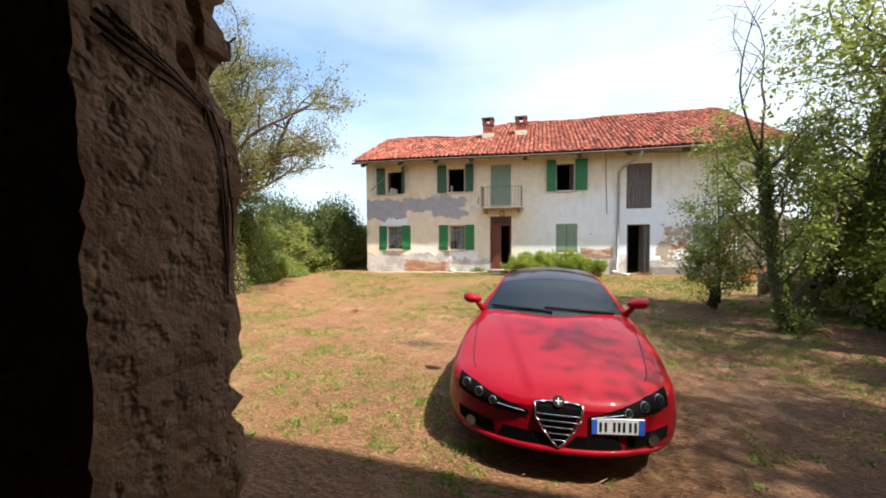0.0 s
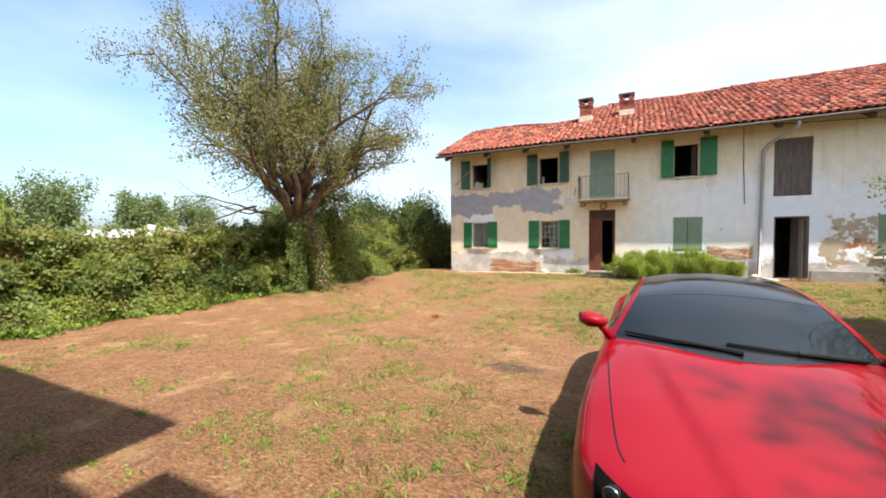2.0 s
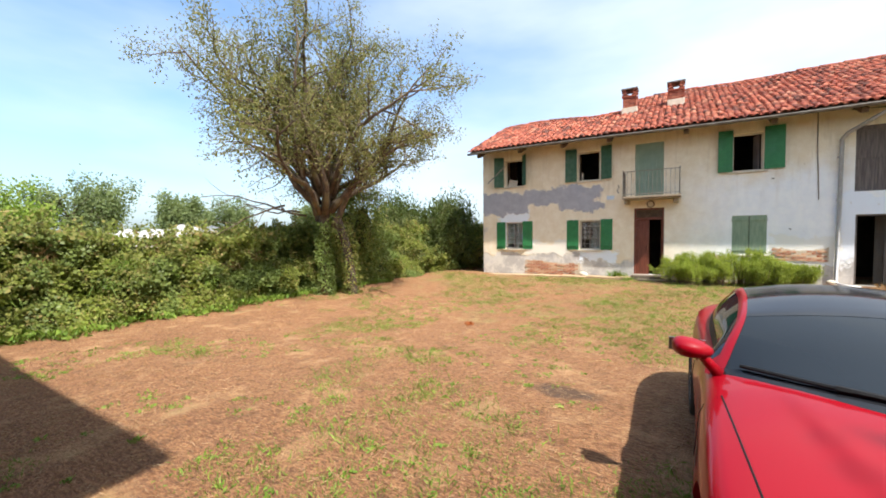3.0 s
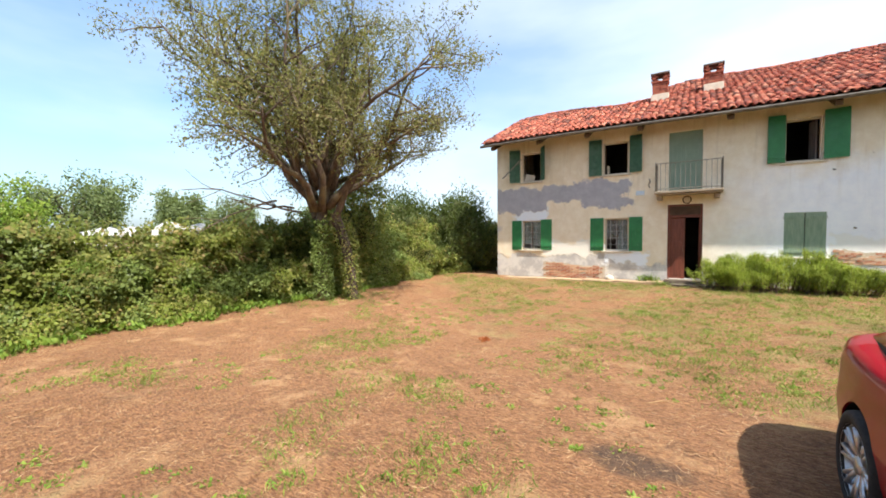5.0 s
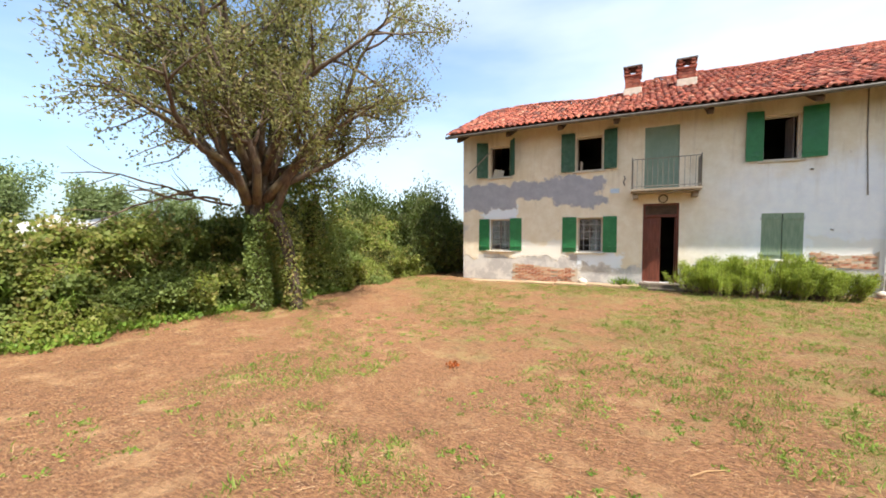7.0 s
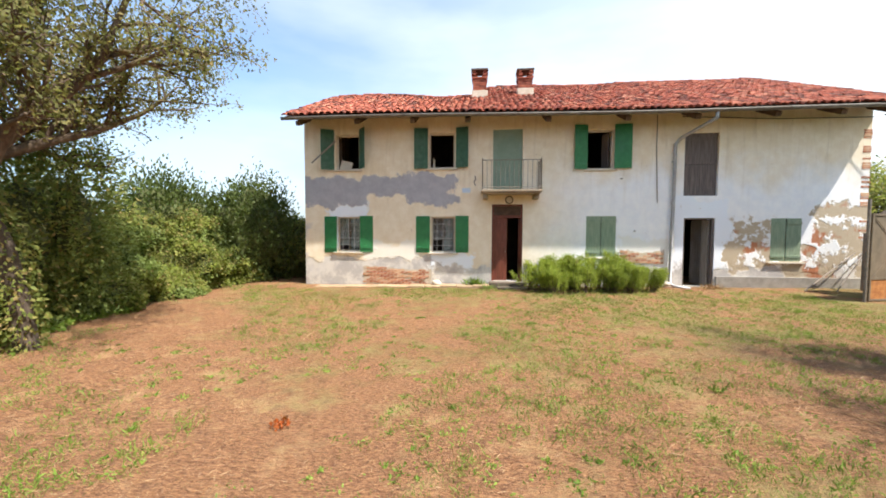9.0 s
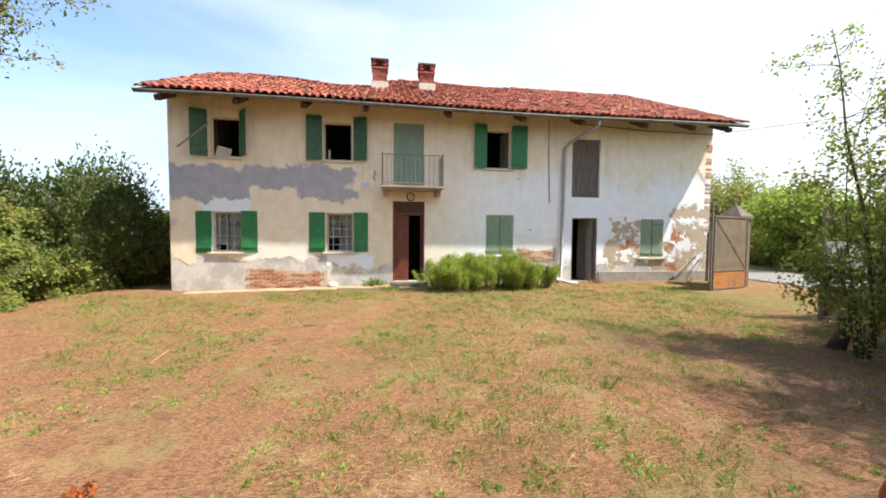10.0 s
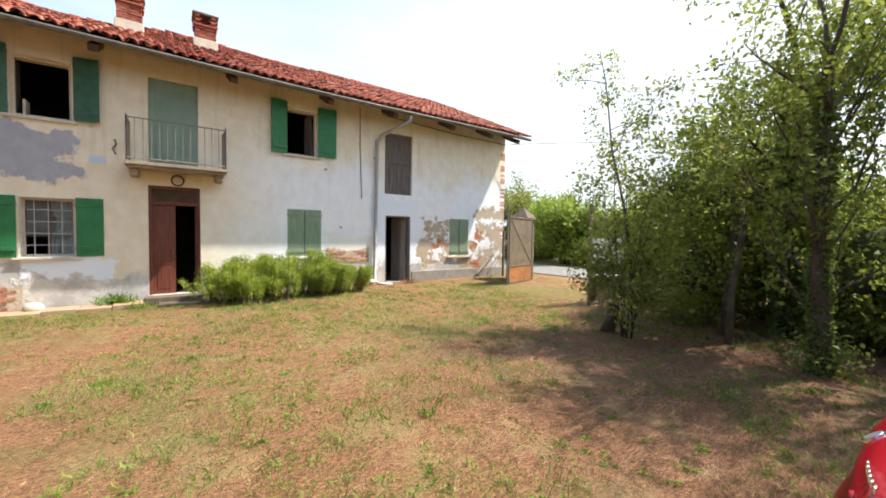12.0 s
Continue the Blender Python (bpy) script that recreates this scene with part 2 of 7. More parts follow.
def brick_mat(name="old red brick", pale=0.6, tone=1.0, cols=((0.32, 0.10, 0.052), (0.48, 0.21, 0.11), (0.58, 0.36, 0.22))):
    k = Nodes(name)
    ramp = k.n("ShaderNodeValToRGB", Fac=k.island())
    els = ramp.color_ramp.elements
    els.new(0.5)
    for e, p, c in zip(els, (0, 0.5, 1), cols):
        e.position, e.color = p, (*(v * tone for v in c), 1)
    g = k.noise(40, 4, 0.65)
    c = k.mix(k.math("MULTIPLY", k.step(k.noise(7, 4), 0.5, 0.7), pale), ramp.outputs[0], (0.57, 0.47, 0.36))
    k.bump(g, 0.5, 0.006)
    return k.done(c, 0.92)


def pillar_mat():
    k = Nodes("crumbling earth render")
    a, g = k.noise(3.0, 6, 0.66), k.noise(42, 4, 0.7)
    c = k.mix(k.step(a, 0.35, 0.68), (0.205, 0.110, 0.062), (0.31, 0.19, 0.115))
    c = k.mix(k.math("MULTIPLY", k.step(k.noise(1.3, 5, 0.6), 0.5, 0.62), 0.75), c, (0.25, 0.125, 0.06))
    c = k.mix(k.math("MULTIPLY", k.step(g, 0.52, 0.75), 0.6), c, (0.09, 0.06, 0.04))
    k.bump(k.math("ADD", k.math("MULTIPLY", g, 0.12), k.math("ADD", k.math("MULTIPLY", a, 1.4), k.math("MULTIPLY", k.step(k.noise(9, 3, 0.6), 0.35, 0.5), 0.5))), 1.0, 0.03)
    return k.done(c, 0.95)


def paint_mat():
    k = Nodes("red car paint")
    f = k.noise(700, 2)
    c = k.mix(k.math("MULTIPLY", f, 0.3), (0.255, 0.002, 0.009), (0.21, 0.0016, 0.007))
    dust = k.math("MULTIPLY", k.step(k.noise(3.0, 5), 0.4, 0.8), 0.05)
    k.b.inputs["Coat Weight"].default_value = 0.55
    k.b.inputs["Specular IOR Level"].default_value = 0.08
    k.b.inputs["Coat Roughness"].default_value = 0.03
    return k.done(c, k.math("ADD", 0.42, dust), 0.0)


def glass_mat(name, tint, amount):
    k = Nodes(name)
    k.b.inputs["Transmission Weight"].default_value = amount
    k.b.inputs["IOR"].default_value = 1.45
    k.bump(k.noise(1.2, 2), 0.02, 0.01)
    return k.done(tint, 0.03)


M_GROUND, M_PLASTER, M_TILE, M_BRICK, M_PILLAR, M_PAINT = ground_mat(), plaster_mat(), tile_mat(), brick_mat(), pillar_mat(), paint_mat()
M_BRICK_RED = brick_mat("red chimney brick", 0.08, 0.8, ((0.22, 0.055, 0.035), (0.38, 0.095, 0.055), (0.46, 0.15, 0.085)))
M_SLAB = surface("dark weathered slab", (0.09, 0.07, 0.06), (0.17, 0.13, 0.11), 6, 0.9, 0.3)
M_MORTAR = surface("sandy mortar", (0.50, 0.40, 0.29), (0.60, 0.51, 0.39), 8, 0.95, 0.5)
M_CONCRETE = surface("grey concrete", (0.26, 0.235, 0.205), (0.36, 0.33, 0.29), 5, 0.9, 0.3, stain=(0.30, 0.27, 0.23))
M_PIER = surface("weathered brown-grey pier plaster", (0.105, 0.08, 0.055), (0.17, 0.135, 0.10), 4, 0.9, 0.3, stain=(0.075, 0.06, 0.042))
# room surfaces are near black: the gloom of unlit rooms is in the colour
M_ROOM = surface("darkened room plaster", (0.045, 0.038, 0.032), (0.075, 0.064, 0.054), 2, 0.95, 0.1)
M_BEAM = surface("dark roof timber", (0.07, 0.042, 0.027), (0.13, 0.08, 0.05), 5, 0.85, 0.4, stretch=(1, 0.15, 1))
M_BOARD = surface("grey weathered board", (0.10, 0.08, 0.075), (0.19, 0.155, 0.14), 4, 0.9, 0.4, stretch=(6, 6, 0.5))
M_GREEN = surface("green shutter paint", (0.018, 0.155, 0.05), (0.028, 0.20, 0.065), 5, 0.5, 0.12, stain=(0.05, 0.17, 0.10))
M_GREEN_DARK = surface("worn dark green paint", (0.028, 0.09, 0.052), (0.05, 0.135, 0.08), 6, 0.65, 0.15, stain=(0.10, 0.16, 0.12))
M_GREEN_FADED = surface("faded green paint", (0.19, 0.265, 0.175), (0.27, 0.335, 0.23), 5, 0.75, 0.2, stain=(0.31, 0.33, 0.24), stretch=(5, 5, 0.7))
M_GREEN_PALE = surface("pale blue-green door paint", (0.20, 0.28, 0.21), (0.24, 0.32, 0.245), 3, 0.7, 0.12, stain=(0.20, 0.26, 0.20))
M_BROWN = surface("varnished brown door wood", (0.115, 0.03, 0.017), (0.20, 0.055, 0.03), 4, 0.5, 0.2, stretch=(8, 8, 0.6))
M_STONE = surface("pale stone sill", (0.55, 0.47, 0.37), (0.66, 0.58, 0.47), 7, 0.85, 0.25)
M_PATH = surface("sunlit pale kerb", (0.34, 0.225, 0.13), (0.46, 0.33, 0.20), 3, 0.95, 0.3)
M_IRON = surface("thin rusty iron", (0.19, 0.16, 0.13), (0.29, 0.24, 0.19), 20, 0.7, 0.2, metal=0.3)
M_ZINC = surface("dull zinc", (0.36, 0.35, 0.35), (0.46, 0.45, 0.44), 8, 0.5, 0.1, metal=0.5)
M_GUTTER = surface("tarnished brown-grey gutter", (0.13, 0.115, 0.10), (0.21, 0.19, 0.17), 5, 0.6, 0.1, stain=(0.10, 0.07, 0.05), metal=0.25)
# tan balcony stone, darker than the sills: its shade is in the colour
M_BALCONY = surface("tan balcony stone toned for shade", (0.30, 0.235, 0.165), (0.40, 0.325, 0.24), 5, 0.9, 0.3, stain=(0.22, 0.16, 0.11))
M_GRILLE = surface("old white window bars", (0.42, 0.41, 0.40), (0.55, 0.54, 0.52), 12, 0.6, 0.1, stain=(0.3, 0.22, 0.16))
M_PLAQUE = surface("pale blue enamel", (0.50, 0.60, 0.72), (0.58, 0.67, 0.77), 9, 0.4, 0.05)
M_BARN = surface("pale weathered barn boards", (0.25, 0.22, 0.185), (0.36, 0.325, 0.28), 4, 0.9, 0.4, stain=(0.18, 0.15, 0.12), stretch=(6, 6, 0.5))
M_RUST = surface("flaking orange rust", (0.30, 0.11, 0.03), (0.47, 0.20, 0.055), 7, 0.9, 0.5, stain=(0.22, 0.10, 0.05))
M_GATE = surface("old beige sheet metal", (0.13, 0.10, 0.065), (0.20, 0.155, 0.105), 3, 0.7, 0.15, stain=(0.26, 0.16, 0.09))
M_SHEET = surface("grey corrugated sheet", (0.45, 0.46, 0.48), (0.58, 0.59, 0.60), 2, 0.6, 0.1)
M_ROAD = surface("pale asphalt", (0.16, 0.155, 0.145), (0.22, 0.21, 0.195), 3, 0.95, 0.3)
M_CURTAIN = surface("sheer white curtain", (0.17, 0.22, 0.21), (0.32, 0.37, 0.35), 9, 0.9, 0.2, stretch=(6, 1, 0.6))
M_PANE = glass_mat("window glass", (0.85, 0.9, 0.9), 0.9)
M_PANE.node_tree.nodes["Principled BSDF"].inputs["Specular IOR Level"].default_value = 0.2
M_BARK = surface("rough grey bark", (0.08, 0.055, 0.04), (0.16, 0.115, 0.08), 9, 0.95, 0.9, 40, stain=(0.22, 0.18, 0.075), stretch=(1, 1, 0.4))
M_BARK_DARK = surface("dark shaded bark", (0.07, 0.05, 0.036), (0.12, 0.09, 0.065), 9, 0.95, 0.9, 40, stretch=(1, 1, 0.4))
M_VINE_BARK = surface("stringy reddish bark", (0.05, 0.026, 0.018), (0.165, 0.095, 0.066), 16, 0.95, 1.0, 60, stretch=(1, 1, 0.12))
M_LEAF_OLIVE = leaf_mat("olive leaf", ((0.15, 0.16, 0.055), (0.20, 0.205, 0.07), (0.26, 0.25, 0.09), (0.31, 0.275, 0.105), (0.29, 0.20, 0.09)), 0.6, 0.5)
M_LEAF_HEDGE = leaf_mat("hedge leaf", ((0.12, 0.15, 0.038), (0.21, 0.26, 0.056), (0.29, 0.33, 0.075), (0.37, 0.36, 0.105), (0.40, 0.27, 0.115)), 0.6, 0.5)
M_LEAF_IVY = leaf_mat("ivy leaf", ((0.11, 0.15, 0.036), (0.19, 0.25, 0.06), (0.27, 0.33, 0.095)), 0.5, 0.42)
M_LEAF_BRIGHT = leaf_mat("fresh green leaf", ((0.151, 0.250, 0.035), (0.250, 0.375, 0.053), (0.356, 0.482, 0.088), (0.444, 0.499, 0.107)), 0.45, 0.52)
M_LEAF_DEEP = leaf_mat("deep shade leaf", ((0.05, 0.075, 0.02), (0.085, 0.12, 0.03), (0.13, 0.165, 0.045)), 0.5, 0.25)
M_LEAF_FRESH = leaf_mat("bramble leaf", ((0.17, 0.21, 0.035), (0.25, 0.31, 0.05), (0.33, 0.37, 0.075), (0.40, 0.39, 0.11)), 0.6, 0.5)
M_LEAF_DARK = leaf_mat("deep green leaf", ((0.101, 0.186, 0.054), (0.186, 0.339, 0.074), (0.305, 0.475, 0.101), (0.408, 0.541, 0.136)), 0.4, 0.45)
# M_LEAF_DEEP and M_LEAF_SHADE are dark leaf copies with shade in the colour
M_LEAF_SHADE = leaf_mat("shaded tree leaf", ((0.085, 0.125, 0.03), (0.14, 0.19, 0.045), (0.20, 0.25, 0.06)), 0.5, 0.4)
M_LEAF_FAR = leaf_mat("far tree leaf", ((0.13, 0.175, 0.07), (0.18, 0.235, 0.09), (0.24, 0.285, 0.12)), 0.7, 0.4)
M_LEAF_BUSH = leaf_mat("needle bush shoot", ((0.19, 0.26, 0.035), (0.31, 0.40, 0.05), (0.43, 0.52, 0.075), (0.52, 0.55, 0.12)), 0.6, 0.45)
M_STRAW = leaf_mat("dry straw", ((0.22, 0.10, 0.045), (0.37, 0.20, 0.095), (0.52, 0.32, 0.165), (0.68, 0.48, 0.29)), 0.8, 0.2)
M_GRASS = leaf_mat("green grass blade", ((0.12, 0.22, 0.028), (0.20, 0.32, 0.045), (0.32, 0.42, 0.075)), 0.6, 0.35)
# hull colour inside shrubs and hedge: the shade between leaves is in it
M_CORE = surface("foliage core in shade colour", (0.05, 0.06, 0.02), (0.11, 0.12, 0.04), 3, 1.0, 0.6)
M_BLACK = surface("black plastic", (0.012, 0.012, 0.013), (0.02, 0.02, 0.021), 30, 0.55, 0.05)
for nd in M_BLACK.node_tree.nodes:
    if nd.type == "BSDF_PRINCIPLED":
        nd.inputs["Specular IOR Level"].default_value = 0.12
# black mesh on flat patches; the shade of recessed openings is in its colour
M_RECESS = surface("black mesh with recess shade", (0.003, 0.003, 0.003), (0.006, 0.006, 0.006), 60, 0.8, 0.3)
for nd in M_RECESS.node_tree.nodes:
    if nd.type == "BSDF_PRINCIPLED":
        nd.inputs["Specular IOR Level"].default_value = 0.05
M_RUBBER = surface("tyre rubber", (0.018, 0.017, 0.016), (0.035, 0.032, 0.029), 14, 0.85, 0.2)
M_CHROME = surface("bright chrome", (0.75, 0.76, 0.78), (0.8, 0.81, 0.83), 3, 0.16, 0.0, metal=1.0)
M_ALLOY = surface("silver alloy", (0.55, 0.56, 0.58), (0.62, 0.63, 0.65), 3, 0.33, 0.0, metal=0.8)
M_CARGLASS = glass_mat("tinted car glass", (0.02, 0.027, 0.036), 0.2)
M_CARGLASS.node_tree.nodes["Principled BSDF"].inputs["Specular IOR Level"].default_value = 0.22
M_ROOFGLASS = surface("black glass roof", (0.012, 0.013, 0.016), (0.016, 0.017, 0.02), 3, 0.13, 0.0)
M_REDLENS = surface("red lamp lens", (0.30, 0.006, 0.01), (0.38, 0.01, 0.014), 10, 0.15, 0.0)
M_WHITE = surface("white plate enamel", (0.55, 0.56, 0.57), (0.63, 0.63, 0.63), 8, 0.4, 0.0)
M_BLUE = surface("blue plate end", (0.02, 0.10, 0.50), (0.03, 0.13, 0.56), 8, 0.4, 0.0)
M_SEAT = surface("dark leather", (0.03, 0.028, 0.027), (0.05, 0.047, 0.045), 20, 0.6, 0.2)


# ---- mesh helpers ----
def mesh_of(bm, mat, smooth=False):
    me = bpy.data.meshes.new("mesh")
    bm.normal_update()
    bm.to_mesh(me)
    bm.free()
    me.materials.append(mat)
    if smooth:
        me.polygons.foreach_set("use_smooth", [True] * len(me.polygons))
    return me


def part(name, bm, material, parent, label="", smooth=False):
    """One mesh object under a thing or a part; bm may be a finished mesh."""
    me = bm if isinstance(bm, bpy.types.Mesh) else mesh_of(bm, material, smooth)
    ob = new(name, me)
    ob.parent = parent
    return tagged(ob, label)


def thing(name, at, label, category, group="", kind="", turn=0.0):
    ob = new(name)
    ob.empty_display_size = 0.2
    ob.matrix_basis = pose(*at, 0, 0, turn)
    return tagged(ob, label, category, group, kind)


def solid(name, bm, mat, label, category, kind="", at=(0, 0, 0), smooth=False, group=""):
    """A top-level thing that is one mesh."""
    ob = new(name, bm if isinstance(bm, bpy.types.Mesh) else mesh_of(bm, mat, smooth))
    ob.location = at
    return tagged(ob, label, category, group, kind)


def box(bm, x0, x1, y0, y1, z0, z1, bevel=0.0, m=None):
    vs = bmesh.ops.create_cube(bm, size=1, matrix=(m or Matrix()) @ Matrix.Translation(((x0 + x1) / 2, (y0 + y1) / 2, (z0 + z1) / 2)) @ Matrix.Diagonal((x1 - x0, y1 - y0, z1 - z0, 1)))["verts"]
    if bevel:
        es = list({e for v in vs for e in v.link_edges})
        bmesh.ops.bevel(bm, geom=es, offset=bevel, segments=2, affect="EDGES", profile=0.6)
    return bm


def boxes(*specs, bevel=0.0):
    bm = bmesh.new()
    for s in specs:
        box(bm, *s, bevel=bevel)
    return bm


def tube(bm, pts, radii, seg=8, closed=True):
    """A tapered tube through points."""
    rings = []
    side = Vector((1, 0, 0))
    for i, p in enumerate(pts):
        p = Vector(p)
        d = (Vector(pts[min(i + 1, len(pts) - 1)]) - Vector(pts[max(i - 1, 0)])).normalized()
        u = side - d * side.dot(d)
        if u.length < 0.1:
            u = Vector((0, 1, 0)) - d * d.y
        u.normalize()
        side = u
        v = d.cross(u)
        r = radii[i] if hasattr(radii, "__len__") else radii
        rings.append([bm.verts.new(p + (u * math.cos(a) + v * math.sin(a)) * r) for a in [2 * math.pi * j / seg for j in range(seg)]])
    for a, b in zip(rings, rings[1:]):
        for j in range(seg):
            bm.faces.new((a[j], a[(j + 1) % seg], b[(j + 1) % seg], b[j]))
    if closed:
        bm.faces.new(rings[0][::-1])
        bm.faces.new(rings[-1])
    return bm


def tubed(pts, radii, seg=8):
    return tube(bmesh.new(), pts, radii, seg)


def ground_z(x, y):
    """Height of the yard."""
    def hump(cx, cy, r):
        return math.exp(-((x - cx) ** 2 + (y - cy) ** 2) / (r * r))
    near = math.exp(-((x / 40) ** 2 + ((y - 8) / 40) ** 2))
    return -0.27 + near * (0.010 * x + 0.20 * hump(-3.5, 3, 3.2) - 0.20 * hump(-5, 11, 4.6)) + 0.012 * math.sin(1.9 * x + 0.7 * y) * math.sin(1.3 * y - 0.4 * x) * near


def ground_np(x, y):
    def hump(cx, cy, r):
        return np.exp(-((x - cx) ** 2 + (y - cy) ** 2) / (r * r))
    near = np.exp(-((x / 40) ** 2 + ((y - 8) / 40) ** 2))
    return -0.27 + near * (0.010 * x + 0.20 * hump(-3.5, 3, 3.2) - 0.20 * hump(-5, 11, 4.6)) + 0.012 * np.sin(1.9 * x + 0.7 * y) * np.sin(1.3 * y - 0.4 * x) * near


def leaf_mesh(places, dirs, sizes, mat, seed=0, aspect=0.5, curl=0.25, facing=None):
    """One mesh of many small folded leaves: a diamond of two triangles pairs at each place."""
    rng = np.random.default_rng(seed)
    n = len(places)
    d = dirs / np.maximum(np.linalg.norm(dirs, axis=1, keepdims=True), 1e-6)
    r = rng.normal(size=(n, 3)) + (0 if facing is None else facing)
    u = np.cross(d, r)
    u /= np.maximum(np.linalg.norm(u, axis=1, keepdims=True), 1e-6)
    w = np.cross(d, u)
    s = np.asarray(sizes).reshape(-1, 1)
    a = places
    mid = places + d * s * 0.5 + w * s * curl * 0.3
    tip = places + d * s - w * s * curl * 0.4
    b, c = mid + u * s * aspect * 0.5 + w * s * 0.08, mid - u * s * aspect * 0.5 + w * s * 0.08
    verts = np.stack([a, b, tip, c], 1).reshape(-1, 3)
    me = bpy.data.meshes.new("leaves")
    me.vertices.add(4 * n)
    me.vertices.foreach_set("co", verts.ravel().astype(np.float32))
    me.loops.add(4 * n)
    me.loops.foreach_set("vertex_index", np.arange(4 * n, dtype=np.int32))
    me.polygons.add(n)
    me.polygons.foreach_set("loop_start", np.arange(0, 4 * n, 4, dtype=np.int32))
    me.materials.append(mat)
    me.update(calc_edges=True)
    return me


# ---- ground ----
def ground():
    xs = [-3000, -900, -300, -120, -60, -35] + [-24 + 0.4 * i for i in range(101)] + [20, 28, 45, 90, 200, 600, 3000]
    ys = [-3000, -600, -150, -50, -20] + [-9 + 0.4 * i for i in range(96)] + [33, 42, 60, 110, 250, 700, 3000]
    bm = bmesh.new()
    grid = [[bm.verts.new((x, y, ground_z(x, y))) for x in xs] for y in ys]
    for j in range(len(ys) - 1):
        for i in range(len(xs) - 1):
            bm.faces.new((grid[j][i], grid[j][i + 1], grid[j + 1][i + 1], grid[j + 1][i]))
    return solid("ground", bm, M_GROUND, "mown dry yellow-brown grass with green patches", "ground", "structure", smooth=True)


ground()

# pale road beyond the gate
bm = bmesh.new()
prev = None
for i in range(41):
    y = -60 + 4 * i
    a, b = bm.verts.new((10.2, y, ground_z(10.2, y) + 0.03)), bm.verts.new((13.6, y, ground_z(13.6, y) + 0.03))
    if prev:
        bm.faces.new((prev[0], prev[1], b, a))
    prev = (a, b)
solid("road", bm, M_ROAD, "narrow pale asphalt lane beyond the yard gate", "road", "structure")


# ---- farmhouse ----
FY = 18.335
XL, XR = -8.93, 8.82
house = thing("farmhouse", (0, FY, 0), "old two-storey farmhouse with peeling cream render and red tiled roof", "house")
OPEN = dict(
    u1=(-7.80, -6.98, 3.60, 4.80), u2=(-4.60, -3.72, 3.61, 4.80), balcony=(-2.46, -1.50, 2.82, 4.86), u3=(0.53, 1.37, 3.52, 4.79),
    loft=(3.52, 4.53, 2.66, 4.62), barn=(3.56, 4.49, -0.22, 1.96), g1=(-7.81, -6.99, 0.79, 2.00), g2=(-4.52, -3.71, 0.79, 2.00),
    door=(-2.48, -1.47, -0.14, 2.41), g3=(0.56, 1.49, 0.70, 2.02), g4=(6.13, 7.00, 0.62, 1.95))
EAVE_Z, EAVE_Y, PITCH = 5.12, -0.935, 0.468
SPLIT = -3.15


def roof_z(x, y):
    """Top of the roof deck on the yard side, y from the facade."""
    s = max(0.0, (y - EAVE_Y))
    sag = 0.032 * math.exp(-((x + 4.6) / 1.7) ** 2) * s + 0.02 * math.sin(1.1 * x) * min(s, 2) * 0.5 + 0.03 * math.sin(0.42 * x + 1)
    return EAVE_Z + 0.004 * (-x) + PITCH * s - sag


def facade():
    xs = sorted({XL, XR, *[v for o in OPEN.values() for v in o[:2]]})
    zs = sorted({-0.6, 5.3, *[v for o in OPEN.values() for v in o[2:]]})
    bm = bmesh.new()
    cache = {}

    def v(x, y, z):
        key = (round(x, 3), round(y, 3), round(z, 3))
        if key not in cache:
            cache[key] = bm.verts.new((x, y, z))
        return cache[key]

    for x0, x1 in zip(xs, xs[1:]):
        for z0, z1 in zip(zs, zs[1:]):
            cx, cz = (x0 + x1) / 2, (z0 + z1) / 2
            if any(o[0] < cx < o[1] and o[2] < cz < o[3] for o in OPEN.values()):
                continue
            bm.faces.new((v(x0, 0, z0), v(x1, 0, z0), v(x1, 0, z1), v(x0, 0, z1)))
            bm.faces.new((v(x0, 0.45, z0), v(x0, 0.45, z1), v(x1, 0.45, z1), v(x1, 0.45, z0)))
    for x0, x1, z0, z1 in OPEN.values():
        gx = [x for x in xs if x0 <= x <= x1]
        gz = [z for z in zs if z0 <= z <= z1]
        for a, b in zip(gx, gx[1:]):
            bm.faces.new((v(a, 0, z0), v(a, 0.45, z0), v(b, 0.45, z0), v(b, 0, z0)))
            bm.faces.new((v(a, 0, z1), v(b, 0, z1), v(b, 0.45, z1), v(a, 0.45, z1)))
        for a, b in zip(gz, gz[1:]):
            bm.faces.new((v(x0, 0, a), v(x0, 0, b), v(x0, 0.45, b), v(x0, 0.45, a)))
            bm.faces.new((v(x1, 0, a), v(x1, 0.45, a), v(x1, 0.45, b), v(x1, 0, b)))
    for a, b in zip(zs, zs[1:]):
        bm.faces.new((v(XL, 0, a), v(XL, 0, b), v(XL, 0.45, b), v(XL, 0.45, a)))
        bm.faces.new((v(XR, 0, a), v(XR, 0.45, a), v(XR, 0.45, b), v(XR, 0, b)))
    for a, b in zip(xs, xs[1:]):
        bm.faces.new((v(a, 0, 5.3), v(b, 0, 5.3), v(b, 0.45, 5.3), v(a, 0.45, 5.3)))
    return bm


front = part("wall", facade(), M_PLASTER, house, "peeling cream and whitewashed render with grey mortar repairs")


